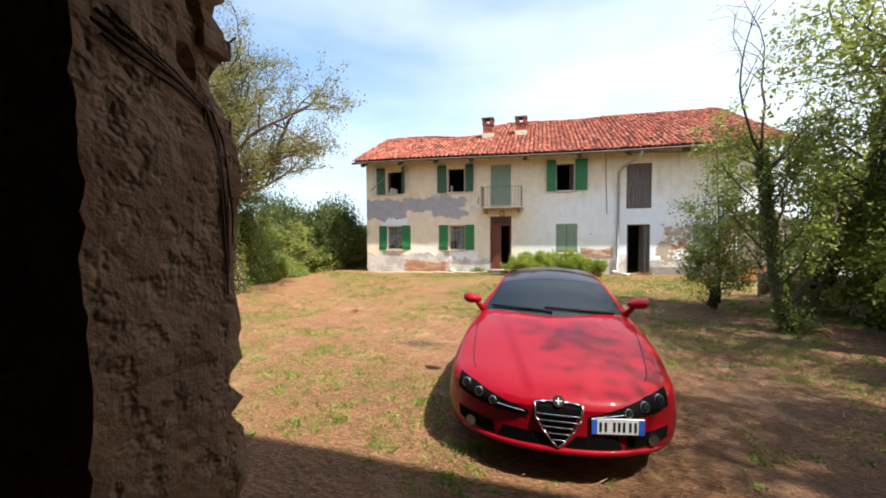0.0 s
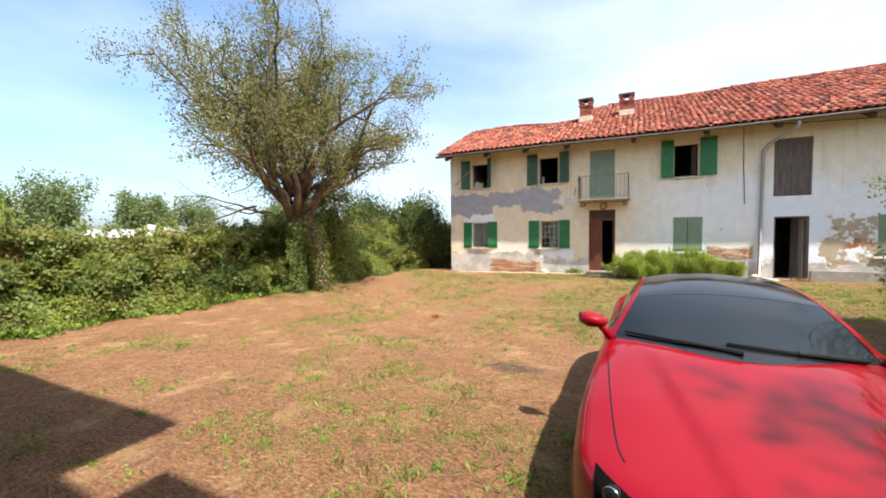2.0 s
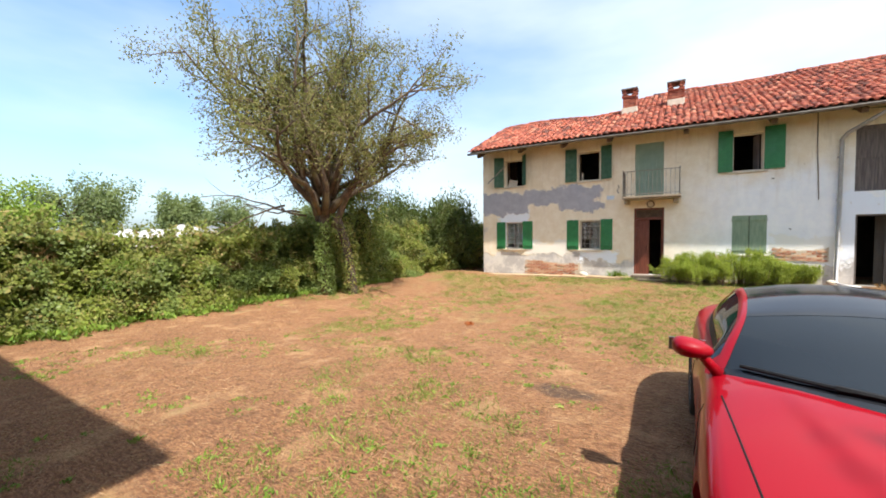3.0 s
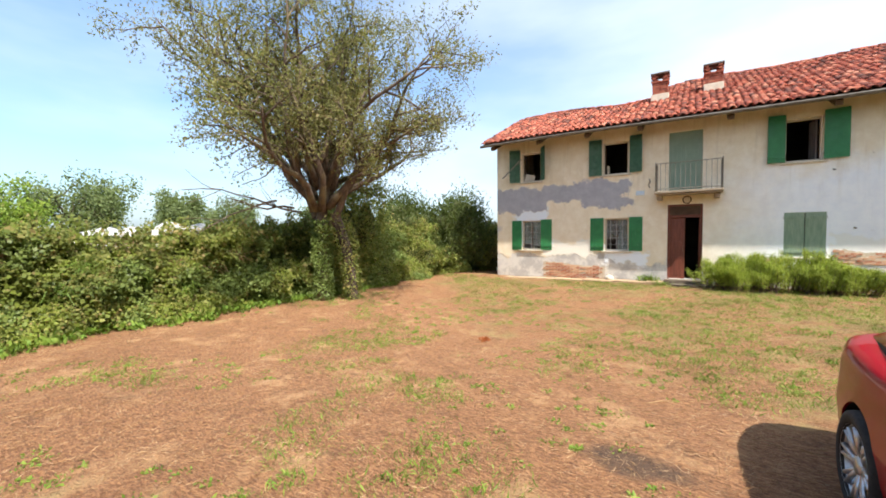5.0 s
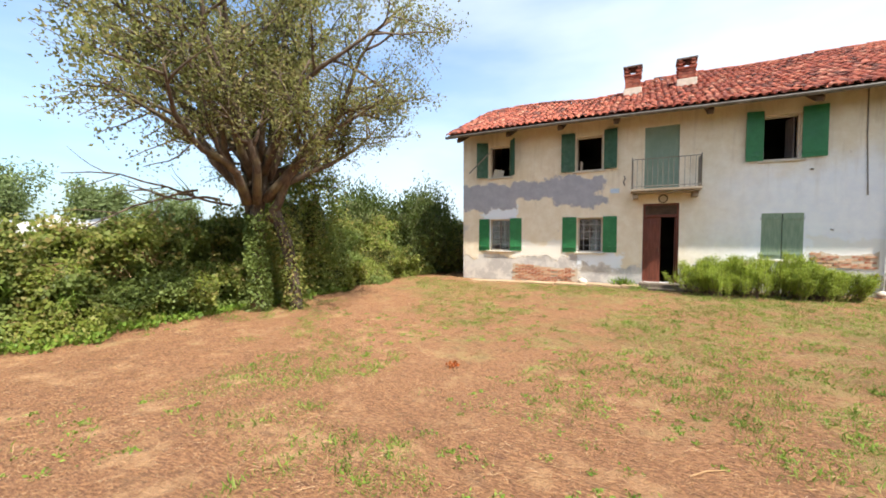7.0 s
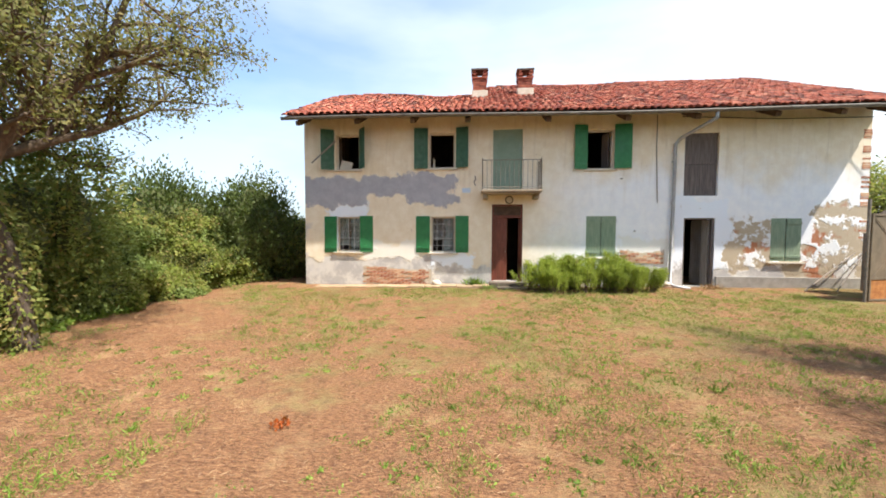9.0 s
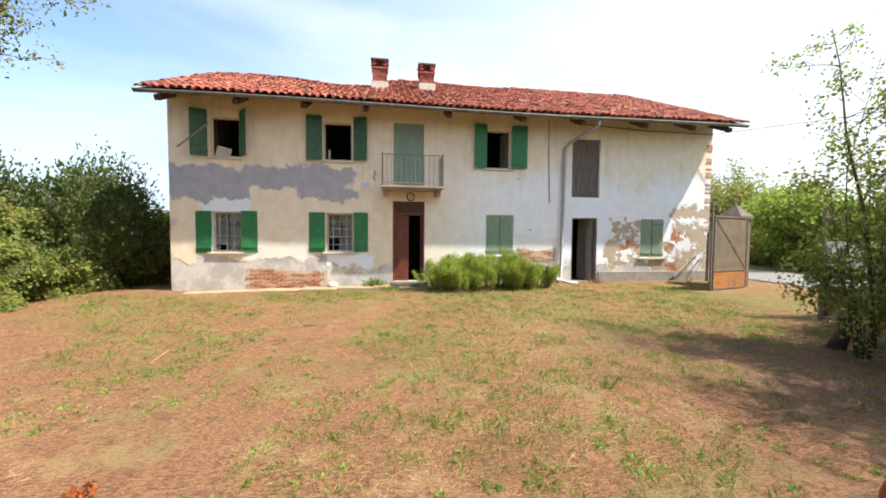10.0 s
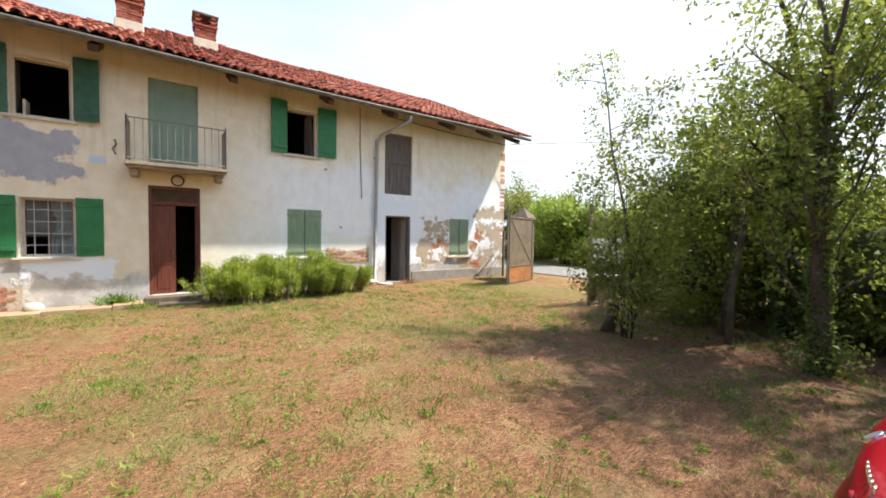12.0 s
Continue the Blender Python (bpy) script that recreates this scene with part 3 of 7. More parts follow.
def gable(x0, x1, ridge_y, back_y):
    """A side wall that follows the roof."""
    bm = bmesh.new()
    prof = [(0.45, -0.6), (back_y, -0.6), (back_y, 5.2), (ridge_y, roof_z((x0 + x1) / 2, ridge_y) - 0.12), (0.45, roof_z(x0, 0.45) - 0.12)]
    a = [bm.verts.new((x0, y, z)) for y, z in prof]
    b = [bm.verts.new((x1, y, z)) for y, z in prof]
    bm.faces.new(a)
    bm.faces.new(b[::-1])
    for i in range(5):
        bm.faces.new((a[i], b[i], b[(i + 1) % 5], a[(i + 1) % 5]))
    bmesh.ops.recalc_face_normals(bm, faces=bm.faces)
    return bm


RID_L, RID_R = 3.42, 5.85
part("wall", gable(XL, XL + 0.45, RID_L, 7.0), M_PLASTER, house)
part("wall", gable(XR - 0.45, XR, RID_R, 11.4), M_PLASTER, house)
part("wall", gable(SPLIT - 0.2, SPLIT + 0.2, RID_R, 11.4), M_PLASTER, house)
part("wall", boxes((XL, SPLIT, 6.9, 7.2, -0.6, 5.3)), M_PLASTER, house)
part("wall", boxes((SPLIT, XR, 11.2, 11.6, -0.6, 5.3)), M_PLASTER, house)
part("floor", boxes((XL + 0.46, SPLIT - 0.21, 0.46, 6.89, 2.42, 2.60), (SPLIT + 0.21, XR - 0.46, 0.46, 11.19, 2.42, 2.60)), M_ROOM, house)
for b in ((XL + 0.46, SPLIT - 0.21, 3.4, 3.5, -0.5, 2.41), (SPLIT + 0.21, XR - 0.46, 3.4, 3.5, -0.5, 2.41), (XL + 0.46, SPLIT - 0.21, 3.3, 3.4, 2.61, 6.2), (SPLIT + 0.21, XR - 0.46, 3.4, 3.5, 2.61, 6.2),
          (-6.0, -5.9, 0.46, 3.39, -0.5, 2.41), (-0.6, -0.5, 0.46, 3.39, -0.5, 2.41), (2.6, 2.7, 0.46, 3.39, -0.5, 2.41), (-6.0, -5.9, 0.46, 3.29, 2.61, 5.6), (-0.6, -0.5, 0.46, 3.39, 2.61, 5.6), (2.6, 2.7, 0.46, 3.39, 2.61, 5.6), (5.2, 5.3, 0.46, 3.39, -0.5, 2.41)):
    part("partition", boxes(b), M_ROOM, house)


# roof deck: yard side and back, with eave boards below
def deck(x0, x1, ridge_y, back_y):
    bm = bmesh.new()
    nx = int((x1 - x0) / 0.4) + 1
    cols = []
    for i in range(nx + 1):
        x = x0 + (x1 - x0) * i / nx
        top = [(x, EAVE_Y + (ridge_y - EAVE_Y) * j / 10) for j in range(11)]
        up = [bm.verts.new((x, y, roof_z(x, y))) for _, y in top] + [bm.verts.new((x, back_y, 5.0))]
        dn = [bm.verts.new((x, y, roof_z(x, y) - 0.09)) for _, y in top] + [bm.verts.new((x, back_y, 4.9))]
        cols.append((up, dn))
    for (a, c), (b, d) in zip(cols, cols[1:]):
        for j in range(11):
            bm.faces.new((a[j], b[j], b[j + 1], a[j + 1]))
            bm.faces.new((c[j], c[j + 1], d[j + 1], d[j]))
        bm.faces.new((a[0], c[0], d[0], b[0]))
        bm.faces.new((a[11], b[11], d[11], c[11]))
    for up, dn in (cols[0], cols[-1]):
        for j in range(11):
            bm.faces.new((up[j], up[j + 1], dn[j + 1], dn[j]))
    bmesh.ops.recalc_face_normals(bm, faces=bm.faces)
    return bm


roof = part("roof", deck(-9.15, SPLIT, RID_L, 8.0), M_BEAM, house, "sagging roof of old curved red clay tiles")
roof_r = part("roof", deck(SPLIT, 9.12, RID_R, 12.4), M_BEAM, house, "long roof of old curved red clay tiles")
# step wall between the two ridges
bm = bmesh.new()
prof = [(RID_L - 0.1, roof_z(SPLIT, RID_L) - 0.3), (RID_R, roof_z(SPLIT, RID_R) - 0.02), (12.3, 5.0), (7.5, 4.6)]
a = [bm.verts.new((SPLIT - 0.12, y, z)) for y, z in prof]
b = [bm.verts.new((SPLIT - 0.02, y, z)) for y, z in prof]
bm.faces.new(a), bm.faces.new(b[::-1])
for i in range(4):
    bm.faces.new((a[i], b[i], b[(i + 1) % 4], a[(i + 1) % 4]))
part("wall", bm, M_MORTAR, house)

for x in (-8.75, -6.8, -5.0, -3.28, -0.82, 1.50, 3.46, 5.62, 7.34, 8.7):
    z = roof_z(x, EAVE_Y)
    m = Matrix.Translation((x, EAVE_Y + 0.12, z - 0.19)) @ Matrix.Rotation(math.atan(PITCH), 4, "X")
    part("rafter", box(bmesh.new(), -0.08, 0.08, 0, 1.3, -0.075, 0.075, 0.015, m), M_BEAM, house)
part("wall_plate", boxes((XL, XR, 0.05, 0.40, 5.3, 5.46)), M_MORTAR, house)
# closes the gap between wall head and roof boards
bm = bmesh.new()
prev = None
for i in range(37):
    x = XL + (XR - XL) * i / 36
    c = (bm.verts.new((x, 0.02, 5.28)), bm.verts.new((x, 0.02, roof_z(x, 0.02) - 0.085)))
    if prev:
        bm.faces.new((prev[0], c[0], c[1], prev[1]))
    prev = c
part("wall_head", bm, M_PLASTER, house)

# gutter
bm = bmesh.new()
rings = []
for i in range(49):
    x = -9.2 + 18.36 * i / 48
    z = roof_z(x, EAVE_Y) - 0.05
    rings.append([bm.verts.new((x, EAVE_Y - 0.07 + 0.075 * math.cos(a), z + 0.075 * math.sin(a))) for a in [math.pi * (1 + j / 7) for j in range(8)]])
for a, b in zip(rings, rings[1:]):
    for j in range(7):
        bm.faces.new((a[j], b[j], b[j + 1], a[j + 1]))
gutter = part("gutter", bm, M_GUTTER, house, "dull grey zinc half-round gutter", True)
sd = gutter.modifiers.new("thick", "SOLIDIFY")
sd.thickness = 0.006
part("downpipe", tubed([(3.89, -0.98, 4.97), (3.88, -0.96, 4.80), (3.70, -0.72, 4.68), (3.30, -0.2, 4.42), (3.20, -0.085, 4.25), (3.18, -0.08, 2.0), (3.15, -0.08, -0.12), (3.25, -0.2, -0.2), (3.6, -0.45, -0.23)], 0.052, 12), M_ZINC, house, "grey metal downpipe with offset neck", True)
for z in (1.0, 2.4, 3.7):
    part("pipe_clip", tubed([(3.17, -0.08, z), (3.17, -0.08, z + 0.04)], 0.064, 12), M_ZINC, house)
part("cable", tubed([(2.66, -0.02, 5.2), (2.67, -0.02, 4.0), (2.73, -0.02, 2.45)], 0.014, 6), M_IRON, house)


def tile_shape(cover=True, seg=5):
    """One curved tile, 0.42 long along +y, open side down (cover) or up."""
    bm = bmesh.new()
    r0, r1 = (0.095, 0.078) if cover else (0.082, 0.095)
    sg = 1 if cover else -1
    out = [[bm.verts.new((r * math.cos(a), y, sg * (0.75 * r * math.sin(a)))) for a in [math.pi * j / seg for j in range(seg + 1)]] for y, r in ((0, r0), (0.42, r1))]
    inn = [bm.verts.new(((r0 - 0.016) * math.cos(a), 0, sg * 0.75 * (r0 - 0.016) * math.sin(a))) for a in [math.pi * j / seg for j in range(seg + 1)]]
    deep = [bm.verts.new(((r0 - 0.016) * math.cos(a), 0.2, sg * 0.75 * (r0 - 0.016) * math.sin(a))) for a in [math.pi * j / seg for j in range(seg + 1)]]
    for j in range(seg):
        q = [(out[0][j], out[0][j + 1], out[1][j + 1], out[1][j]), (out[0][j], inn[j], inn[j + 1], out[0][j + 1]), (inn[j], deep[j], deep[j + 1], inn[j + 1])]
        for f in q:
            bm.faces.new(f if cover else f[::-1])
    me = mesh_of(bm, M_TILE)
    me.polygons.foreach_set("use_smooth", [True] * len(me.polygons))
    return me


def tiles():
    rng = np.random.default_rng(4)
    cover, pan = tile_shape(True), tile_shape(False)
    arr = {}
    for key, me in (("c", cover), ("p", pan)):
        co = np.empty(len(me.vertices) * 3, np.float32)
        me.vertices.foreach_get("co", co)
        arr[key] = (co.reshape(-1, 3), [tuple(p.vertices) for p in me.polygons])
    slope = math.atan(PITCH)
    count = 0
    for x0, x1, ridge, base in ((-9.13, SPLIT - 0.04, RID_L, roof), (SPLIT + 0.06, 9.12, RID_R, roof_r)):
        verts, faces, nv = [], [], 0
        ncol = int((x1 - x0) / 0.205)
        nrow = int((ridge - EAVE_Y) / math.cos(slope) / 0.33) + 1
        for i in range(ncol + 1):
            x = x0 + (x1 - x0) * i / ncol
            for kind in ("c", "p"):
                xx = x if kind == "c" else x + 0.1
                if kind == "p" and i == ncol:
                    continue
                for r in range(nrow):
                    s = -0.07 + r * 0.33 * math.cos(slope) + rng.normal() * 0.012
                    y = EAVE_Y + s
                    dz = (roof_z(xx, y + 0.2) - roof_z(xx, y - 0.0)) / 0.2 if y > EAVE_Y else PITCH
                    lift = (0.055 if kind == "c" else 0.105) + abs(rng.normal()) * 0.009
                    xj = xx + rng.normal() * 0.012
                    rot = Euler((math.atan(dz) - 0.03, rng.normal() * 0.07, rng.normal() * 0.05))
                    m = Matrix.LocRotScale((xj, y, roof_z(xx, max(y, EAVE_Y)) + min(0, s) * PITCH + lift), rot, (1 + rng.normal() * 0.05, 1, 1 + rng.normal() * 0.06))
                    if kind == "c" and r < 3 and count < 285:
                        count += 1
                        t = part("roof_tile", cover, M_TILE, base)
                        t.matrix_basis = m
                    else:
                        co, fs = arr[kind]
                        mm = np.array(m)
                        verts.append(co @ mm[:3, :3].T + mm[:3, 3])
                        faces += [tuple(a + nv for a in f) for f in fs]
                        nv += len(co)
            # ridge tiles
        for i in range(int((x1 - x0) / 0.36)):
            x = x0 + 0.2 + i * 0.36
            mm = np.array(Matrix.LocRotScale((x, ridge, roof_z(x, ridge) + 0.05 + rng.normal() * 0.012), Euler((0, rng.normal() * 0.05, -math.pi / 2 + rng.normal() * 0.06)), (1.3, 1, 1.2)))
            co, fs = arr["c"]
            verts.append(co @ mm[:3, :3].T + mm[:3, 3])
            faces += [tuple(a + nv for a in f) for f in fs]
            nv += len(co)
        me = bpy.data.meshes.new("tiles")
        me.from_pydata(np.concatenate(verts).tolist(), [], faces)
        me.materials.append(M_TILE)
        me.polygons.foreach_set("use_smooth", [True] * len(me.polygons))
        tagged(part("roof_tiles", me, M_TILE, base, "rows of curved weathered red clay tiles"), kind="stuff")


# ---- windows, shutters and doors ----
def shutter(x_hinge, width, z0, z1, angle, mat, side, y=-0.03, label=""):
    """A board shutter hinged at x_hinge; side -1 opens to the left. angle 0 lies flat on the wall."""
    bm = bmesh.new()
    n = 4
    for i in range(n):
        a, b = width * i / n, width * (i + 1) / n
        box(bm, side * a if side > 0 else -b, b if side > 0 else -a, -0.028, 0.0, z0, z1, 0.003)
    ob = part("shutter", bm, mat, house, label)
    ob.matrix_basis = Matrix.Translation((x_hinge, y, 0)) @ Matrix.Rotation(radians(angle), 4, "Z")
    for z in (z0 + 0.13, (z1 + z0) / 2, z1 - 0.19)[::2]:
        bb = boxes((0.02 if side > 0 else -width + 0.02, width - 0.02 if side > 0 else -0.02, -0.05, -0.0285, z, z + 0.075), bevel=0.004)
        part("batten", bb, mat, ob)
    for z in (z0 + 0.16, z1 - 0.16):
        part("hinge", tubed([(0, -0.02, z - 0.04), (0, -0.02, z + 0.04)], 0.012, 6), M_IRON, ob)
    return ob


def sill(x0, x1, z, parent=None):
    part("window_sill", boxes((x0 - 0.1, x1 + 0.1, -0.07, 0.12, z - 0.055, z - 0.002), bevel=0.008), M_STONE, parent or house)


def window(key, depth=0.16, sashes=True, bars=False, cols=2, rows=3):
    x0, x1, z0, z1 = OPEN[key]
    f = part("window_frame", boxes((x0, x0 + 0.05, depth, depth + 0.06, z0, z1), (x1 - 0.05, x1, depth, depth + 0.06, z0, z1), (x0 + 0.05, x1 - 0.05, depth, depth + 0.06, z1 - 0.05, z1), (x0 + 0.05, x1 - 0.05, depth, depth + 0.06, z0, z0 + 0.05), bevel=0.004), M_STONE, house)
    sill(x0, x1, z0, f)
    if sashes:
        w = (x1 - x0 - 0.1) / cols
        h = (z1 - z0 - 0.1) / rows
        for i in range(cols):
            for j in range(rows):
                # the lowest panes of the old sashes are gone
                a, c = x0 + 0.05 + i * w, z0 + 0.05 + j * h
                if j > 0 or i == 1:
                    part("pane", boxes((a + 0.012, a + w - 0.012, depth + 0.026, depth + 0.03, c + 0.012, c + h - 0.012)), M_PANE, f).visible_shadow = False
        mb = bmesh.new()
        for i in range(1, cols):
            box(mb, x0 + 0.05 + i * w - 0.014, x0 + 0.05 + i * w + 0.014, depth + 0.012, depth + 0.045, z0 + 0.05, z1 - 0.05)
        for j in range(1, rows):
            for i in range(cols):
                box(mb, x0 + 0.07 + i * w, x0 + 0.03 + (i + 1) * w, depth + 0.014, depth + 0.043, z0 + 0.043 + j * h, z0 + 0.057 + j * h)
        part("glazing_bar", mb, M_BEAM, f)
    if bars:
        for i in range(1, 4):
            x = x0 + (x1 - x0) * i / 4
            part("grille_bar", tubed([(x, 0.06, z0), (x, 0.06, z1)], 0.008, 6), M_GRILLE, f)
        for j in range(1, 5):
            z = z0 + (z1 - z0) * j / 5
            part("grille_bar", tubed([(x0, 0.06, z), (x1, 0.06, z)], 0.008, 6), M_GRILLE, f)
    return f


def curtain(x0, x1, z0, z1, parent, gather=0.0):
    bm = bmesh.new()
    cols = []
    for i in range(41):
        u = i / 40
        row = []
        for j in range(13):
            v = j / 12
            pinch = 1 - gather * math.sin(math.pi * min(1, v * 1.25)) ** 2
            x = x1 - (x1 - x0) * (1 - u) * pinch
            row.append(bm.verts.new((x, 0.27 + 0.022 * math.sin(u * 38 + v) + 0.01 * math.sin(u * 13), z1 + (z0 - z1) * v)))
        cols.append(row)
    for a, b in zip(cols, cols[1:]):
        for j in range(12):
            bm.faces.new((a[j], b[j], b[j + 1], a[j + 1]))
    part("curtain", bm, M_CURTAIN, parent, "sheer pale net curtain", True)


w1 = window("g1", sashes=True, bars=True)
curtain(-7.80, -7.42, 1.02, 1.97, w1, 0.15)
curtain(-7.44, -7.03, 0.95, 1.97, w1, 0.3)
w2 = window("g2", sashes=True, bars=True)
curtain(-4.16, -3.76, 0.82, 1.97, w2, 0.35)
for key in ("u1", "u2", "u3"):
    wf = window(key, depth=0.10, sashes=False)
    # added dark panel, shaped as an inward sash, standing in for a shaded reveal
    xa, _, za, zb = OPEN[key]
    part("casement", boxes((xa + 0.004, xa + 0.05, 0.165, 0.215, za + 0.05, zb - 0.05), (xa + 0.004, xa + 0.05, 0.40, 0.448, za + 0.05, zb - 0.05), (xa + 0.008, xa + 0.03, 0.215, 0.40, za + 0.05, zb - 0.05), bevel=0.003), M_BEAM, wf)
part("casement", box(bmesh.new(), 0, 0.04, 0, 0.36, 3.58, 4.72, 0.004, Matrix.Translation((1.24, 0.20, 0)) @ Matrix.Rotation(radians(14), 4, "Z")), M_BOARD, house)
part("casement", boxes((-4.47, -4.43, 0.2, 0.5, 3.66, 3.98)), M_STONE, house)
part("leaning_board", box(bmesh.new(), -0.2, 0.2, -0.01, 0.01, 0, 0.34, 0.002, pose(-7.55, 0.18, 3.6, -8, 12, 6)), M_STONE, house)
shutter(-7.79, 0.45, 0.77, 2.01, -6, M_GREEN, -1, label="bright green board shutter standing open")
shutter(-6.97, 0.45, 0.79, 2.03, 6, M_GREEN, 1)
shutter(-4.55, 0.48, 0.79, 2.02, -5, M_GREEN, -1)
shutter(-3.69, 0.44, 0.80, 2.03, 5, M_GREEN, 1)
shutter(-7.86, 0.44, 3.60, 4.95, 25, M_GREEN_DARK, -1, label="dark green board shutter half open")
shutter(-6.95, 0.42, 3.62, 4.95, -52, M_GREEN_DARK, 1)
shutter(-4.62, 0.46, 3.60, 4.94, 6, M_GREEN_DARK, -1)
shutter(-3.68, 0.42, 3.63, 4.94, -14, M_GREEN_DARK, 1)
shutter(0.54, 0.42, 3.52, 4.93, 10, M_GREEN, -1)
shutter(1.38, 0.52, 3.54, 4.93, -6, M_GREEN, 1)
# closed pairs
shutter(0.545, 0.47, 0.68, 2.03, 0, M_GREEN_FADED, 1, 0.03, "faded green board shutter, closed")
shutter(1.505, 0.47, 0.68, 2.03, 0, M_GREEN_FADED, -1, 0.03)
shutter(6.12, 0.43, 0.60, 1.96, 0, M_GREEN_FADED, 1, 0.03)
shutter(7.01, 0.43, 0.60, 1.96, 0, M_GREEN_FADED, -1, 0.03)
sill(6.13, 7.0, 0.6)
sill(0.56, 1.49, 0.68)
# wooden prop hanging from the half-open upper shutter
part("shutter_prop", tubed([(-7.78, -0.12, 4.55), (-8.55, -0.28, 3.8)], 0.03, 6), M_BARN, house)

# front door: one leaf shut, one ajar, panel above
x0, x1, z0, z1 = OPEN["door"]
fr = part("door_frame", boxes((x0, x0 + 0.06, 0.05, 0.2, z0, z1), (x1 - 0.06, x1, 0.05, 0.2, z0, z1), (x0 + 0.06, x1 - 0.06, 0.05, 0.2, z1 - 0.06, z1), (x0 + 0.06, x1 - 0.06, 0.05, 0.2, 1.97, 2.05), bevel=0.005), M_BROWN, house)
part("transom_panel", boxes(*[(x0 + 0.06, x1 - 0.06, 0.09, 0.12, 2.055 + 0.05 * i, 2.095 + 0.05 * i) for i in range(6)]), M_BEAM, fr)


def door_leaf(w, h):
    bm = boxes((0, w, 0, 0.04, 0, h))
    for zz, hh in ((0.12, 0.55), (0.78, 0.5), (1.4, 0.55)):
        box(bm, 0.09, w - 0.09, -0.012, 0.0, zz, min(zz + hh, h - 0.08), 0.006)
    box(bm, 0.02, w - 0.02, -0.016, 0.0, 0.69, 0.75, 0.004)
    return bm


leaf = part("door_leaf", door_leaf(0.45, 2.10), M_BROWN, house, "reddish brown panelled door leaf, closed")
leaf.location = (x0 + 0.06, 0.12, -0.135)
part("door_handle", tubed([(0.40, -0.05, 0.95), (0.40, -0.05, 1.12), (0.40, 0.0, 1.12)], 0.012, 6), M_CHROME, leaf)
leaf2 = part("door_leaf", door_leaf(0.45, 2.10), M_BROWN, house, "reddish brown panelled door leaf, open inwards")
leaf2.matrix_basis = Matrix.Translation((x1 - 0.065, 0.20, -0.135)) @ Matrix.Rotation(radians(88), 4, "Z")
part("lintel_medallion", tubed([(-1.92, -0.005, 2.55), (-1.92, -0.05, 2.55)], 0.12, 20), M_STONE, house)
mb = bmesh.new()
for i in range(16):
    a0, a1 = 2 * math.pi * i / 16, 2 * math.pi * (i + 1) / 16
    tube(mb, [(-1.92 + 0.12 * math.cos(a0), -0.05, 2.55 + 0.12 * math.sin(a0)), (-1.92 + 0.12 * math.cos(a1), -0.05, 2.55 + 0.12 * math.sin(a1))], 0.018, 6)
part("lintel_ring", mb, M_BEAM, house)
part("door_step", boxes((-2.55, -1.35, -0.42, 0.04, -0.45, -0.145), bevel=0.012), M_PIER, house)
part("door_step", boxes((-2.3, -1.1, -0.78, -0.425, -0.45, -0.25), bevel=0.012), M_PIER, house)

# balcony with its door
x0, x1, z0, z1 = OPEN["balcony"]
bdoor = part("balcony_door", boxes((x0, x1, 0.088, 0.12, z0, z1)), M_GREEN_PALE, house, "pale green closed board door")
for i in range(8):
    part("board", boxes((x0 + 0.005 + 0.119 * i, x0 + 0.12 + 0.119 * i, 0.05, 0.085, z0, z1), bevel=0.003), M_GREEN_PALE, bdoor)
slab = part("balcony", boxes((-2.84, -0.95, -0.72, 0.0, 2.76, 2.83), (-2.78, -1.01, -0.66, -0.002, 2.71, 2.759), bevel=0.01), M_BALCONY, house, "small stone balcony with thin iron railing")
for x in (-2.7, -1.1):
    part("bracket", boxes((x - 0.08, x + 0.08, -0.5, -0.003, 2.55, 2.709), bevel=0.03), M_BALCONY, slab)
zt = 3.74
for p, q in (((-2.8, -0.69), (-0.99, -0.69)), ((-2.8, -0.69), (-2.8, 0.0)), ((-0.99, -0.69), (-0.99, 0.0))):
    for z in (2.90, zt):
        part("rail", tubed([(*p, z), (*q, z)], 0.013, 6), M_IRON, slab)
    n = 13 if p[1] == q[1] else 5
    for i in range(n + 1):
        x, y = p[0] + (q[0] - p[0]) * i / n, p[1] + (q[1] - p[1]) * i / n
        part("baluster", tubed([(x, y, 2.83), (x, y, zt + (0.06 if i in (0, n) else 0))], 0.014 if i in (0, n) else 0.0075, 6), M_IRON, slab)

# hay-loft hatch and barn door
x0, x1, z0, z1 = OPEN["loft"]
part("loft_door", boxes((x0, x0 + 0.5, 0.10, 0.14, z0, 3.65), (x0 + 0.505, x1, 0.10, 0.14, z0, 3.65), (x0, x1, 0.085, 0.13, 3.655, z1 - 0.12), (x0, x1, 0.07, 0.16, z1 - 0.12, z1), bevel=0.004), M_BOARD, house, "closed grey board hay-loft hatch")
x0, x1, z0, z1 = OPEN["barn"]
part("door_frame", boxes((x0, x0 + 0.05, 0.04, 0.16, z0, z1), (x1 - 0.07, x1, 0.04, 0.16, z0, z1), (x0 + 0.05, x1 - 0.07, 0.04, 0.16, z1 - 0.05, z1)), M_BOARD, house)
bl = boxes((0, 0.27, 0, 0.04, 0, 2.1), (0.272, 0.54, 0, 0.04, 0, 2.1), (0.275, 0.75, 0, 0.04, 0, 2.1), (0.02, 0.73, -0.03, 0.0, 0.95, 1.1), (0.02, 0.73, -0.03, 0.0, 1.9, 2.0), bevel=0.004)
bd = part("door_leaf", bl, M_BARN, house, "grey board barn door, ajar")
bd.matrix_basis = Matrix.Translation((x1 - 0.08, 0.17, -0.2)) @ Matrix.Rotation(radians(100), 4, "Z")
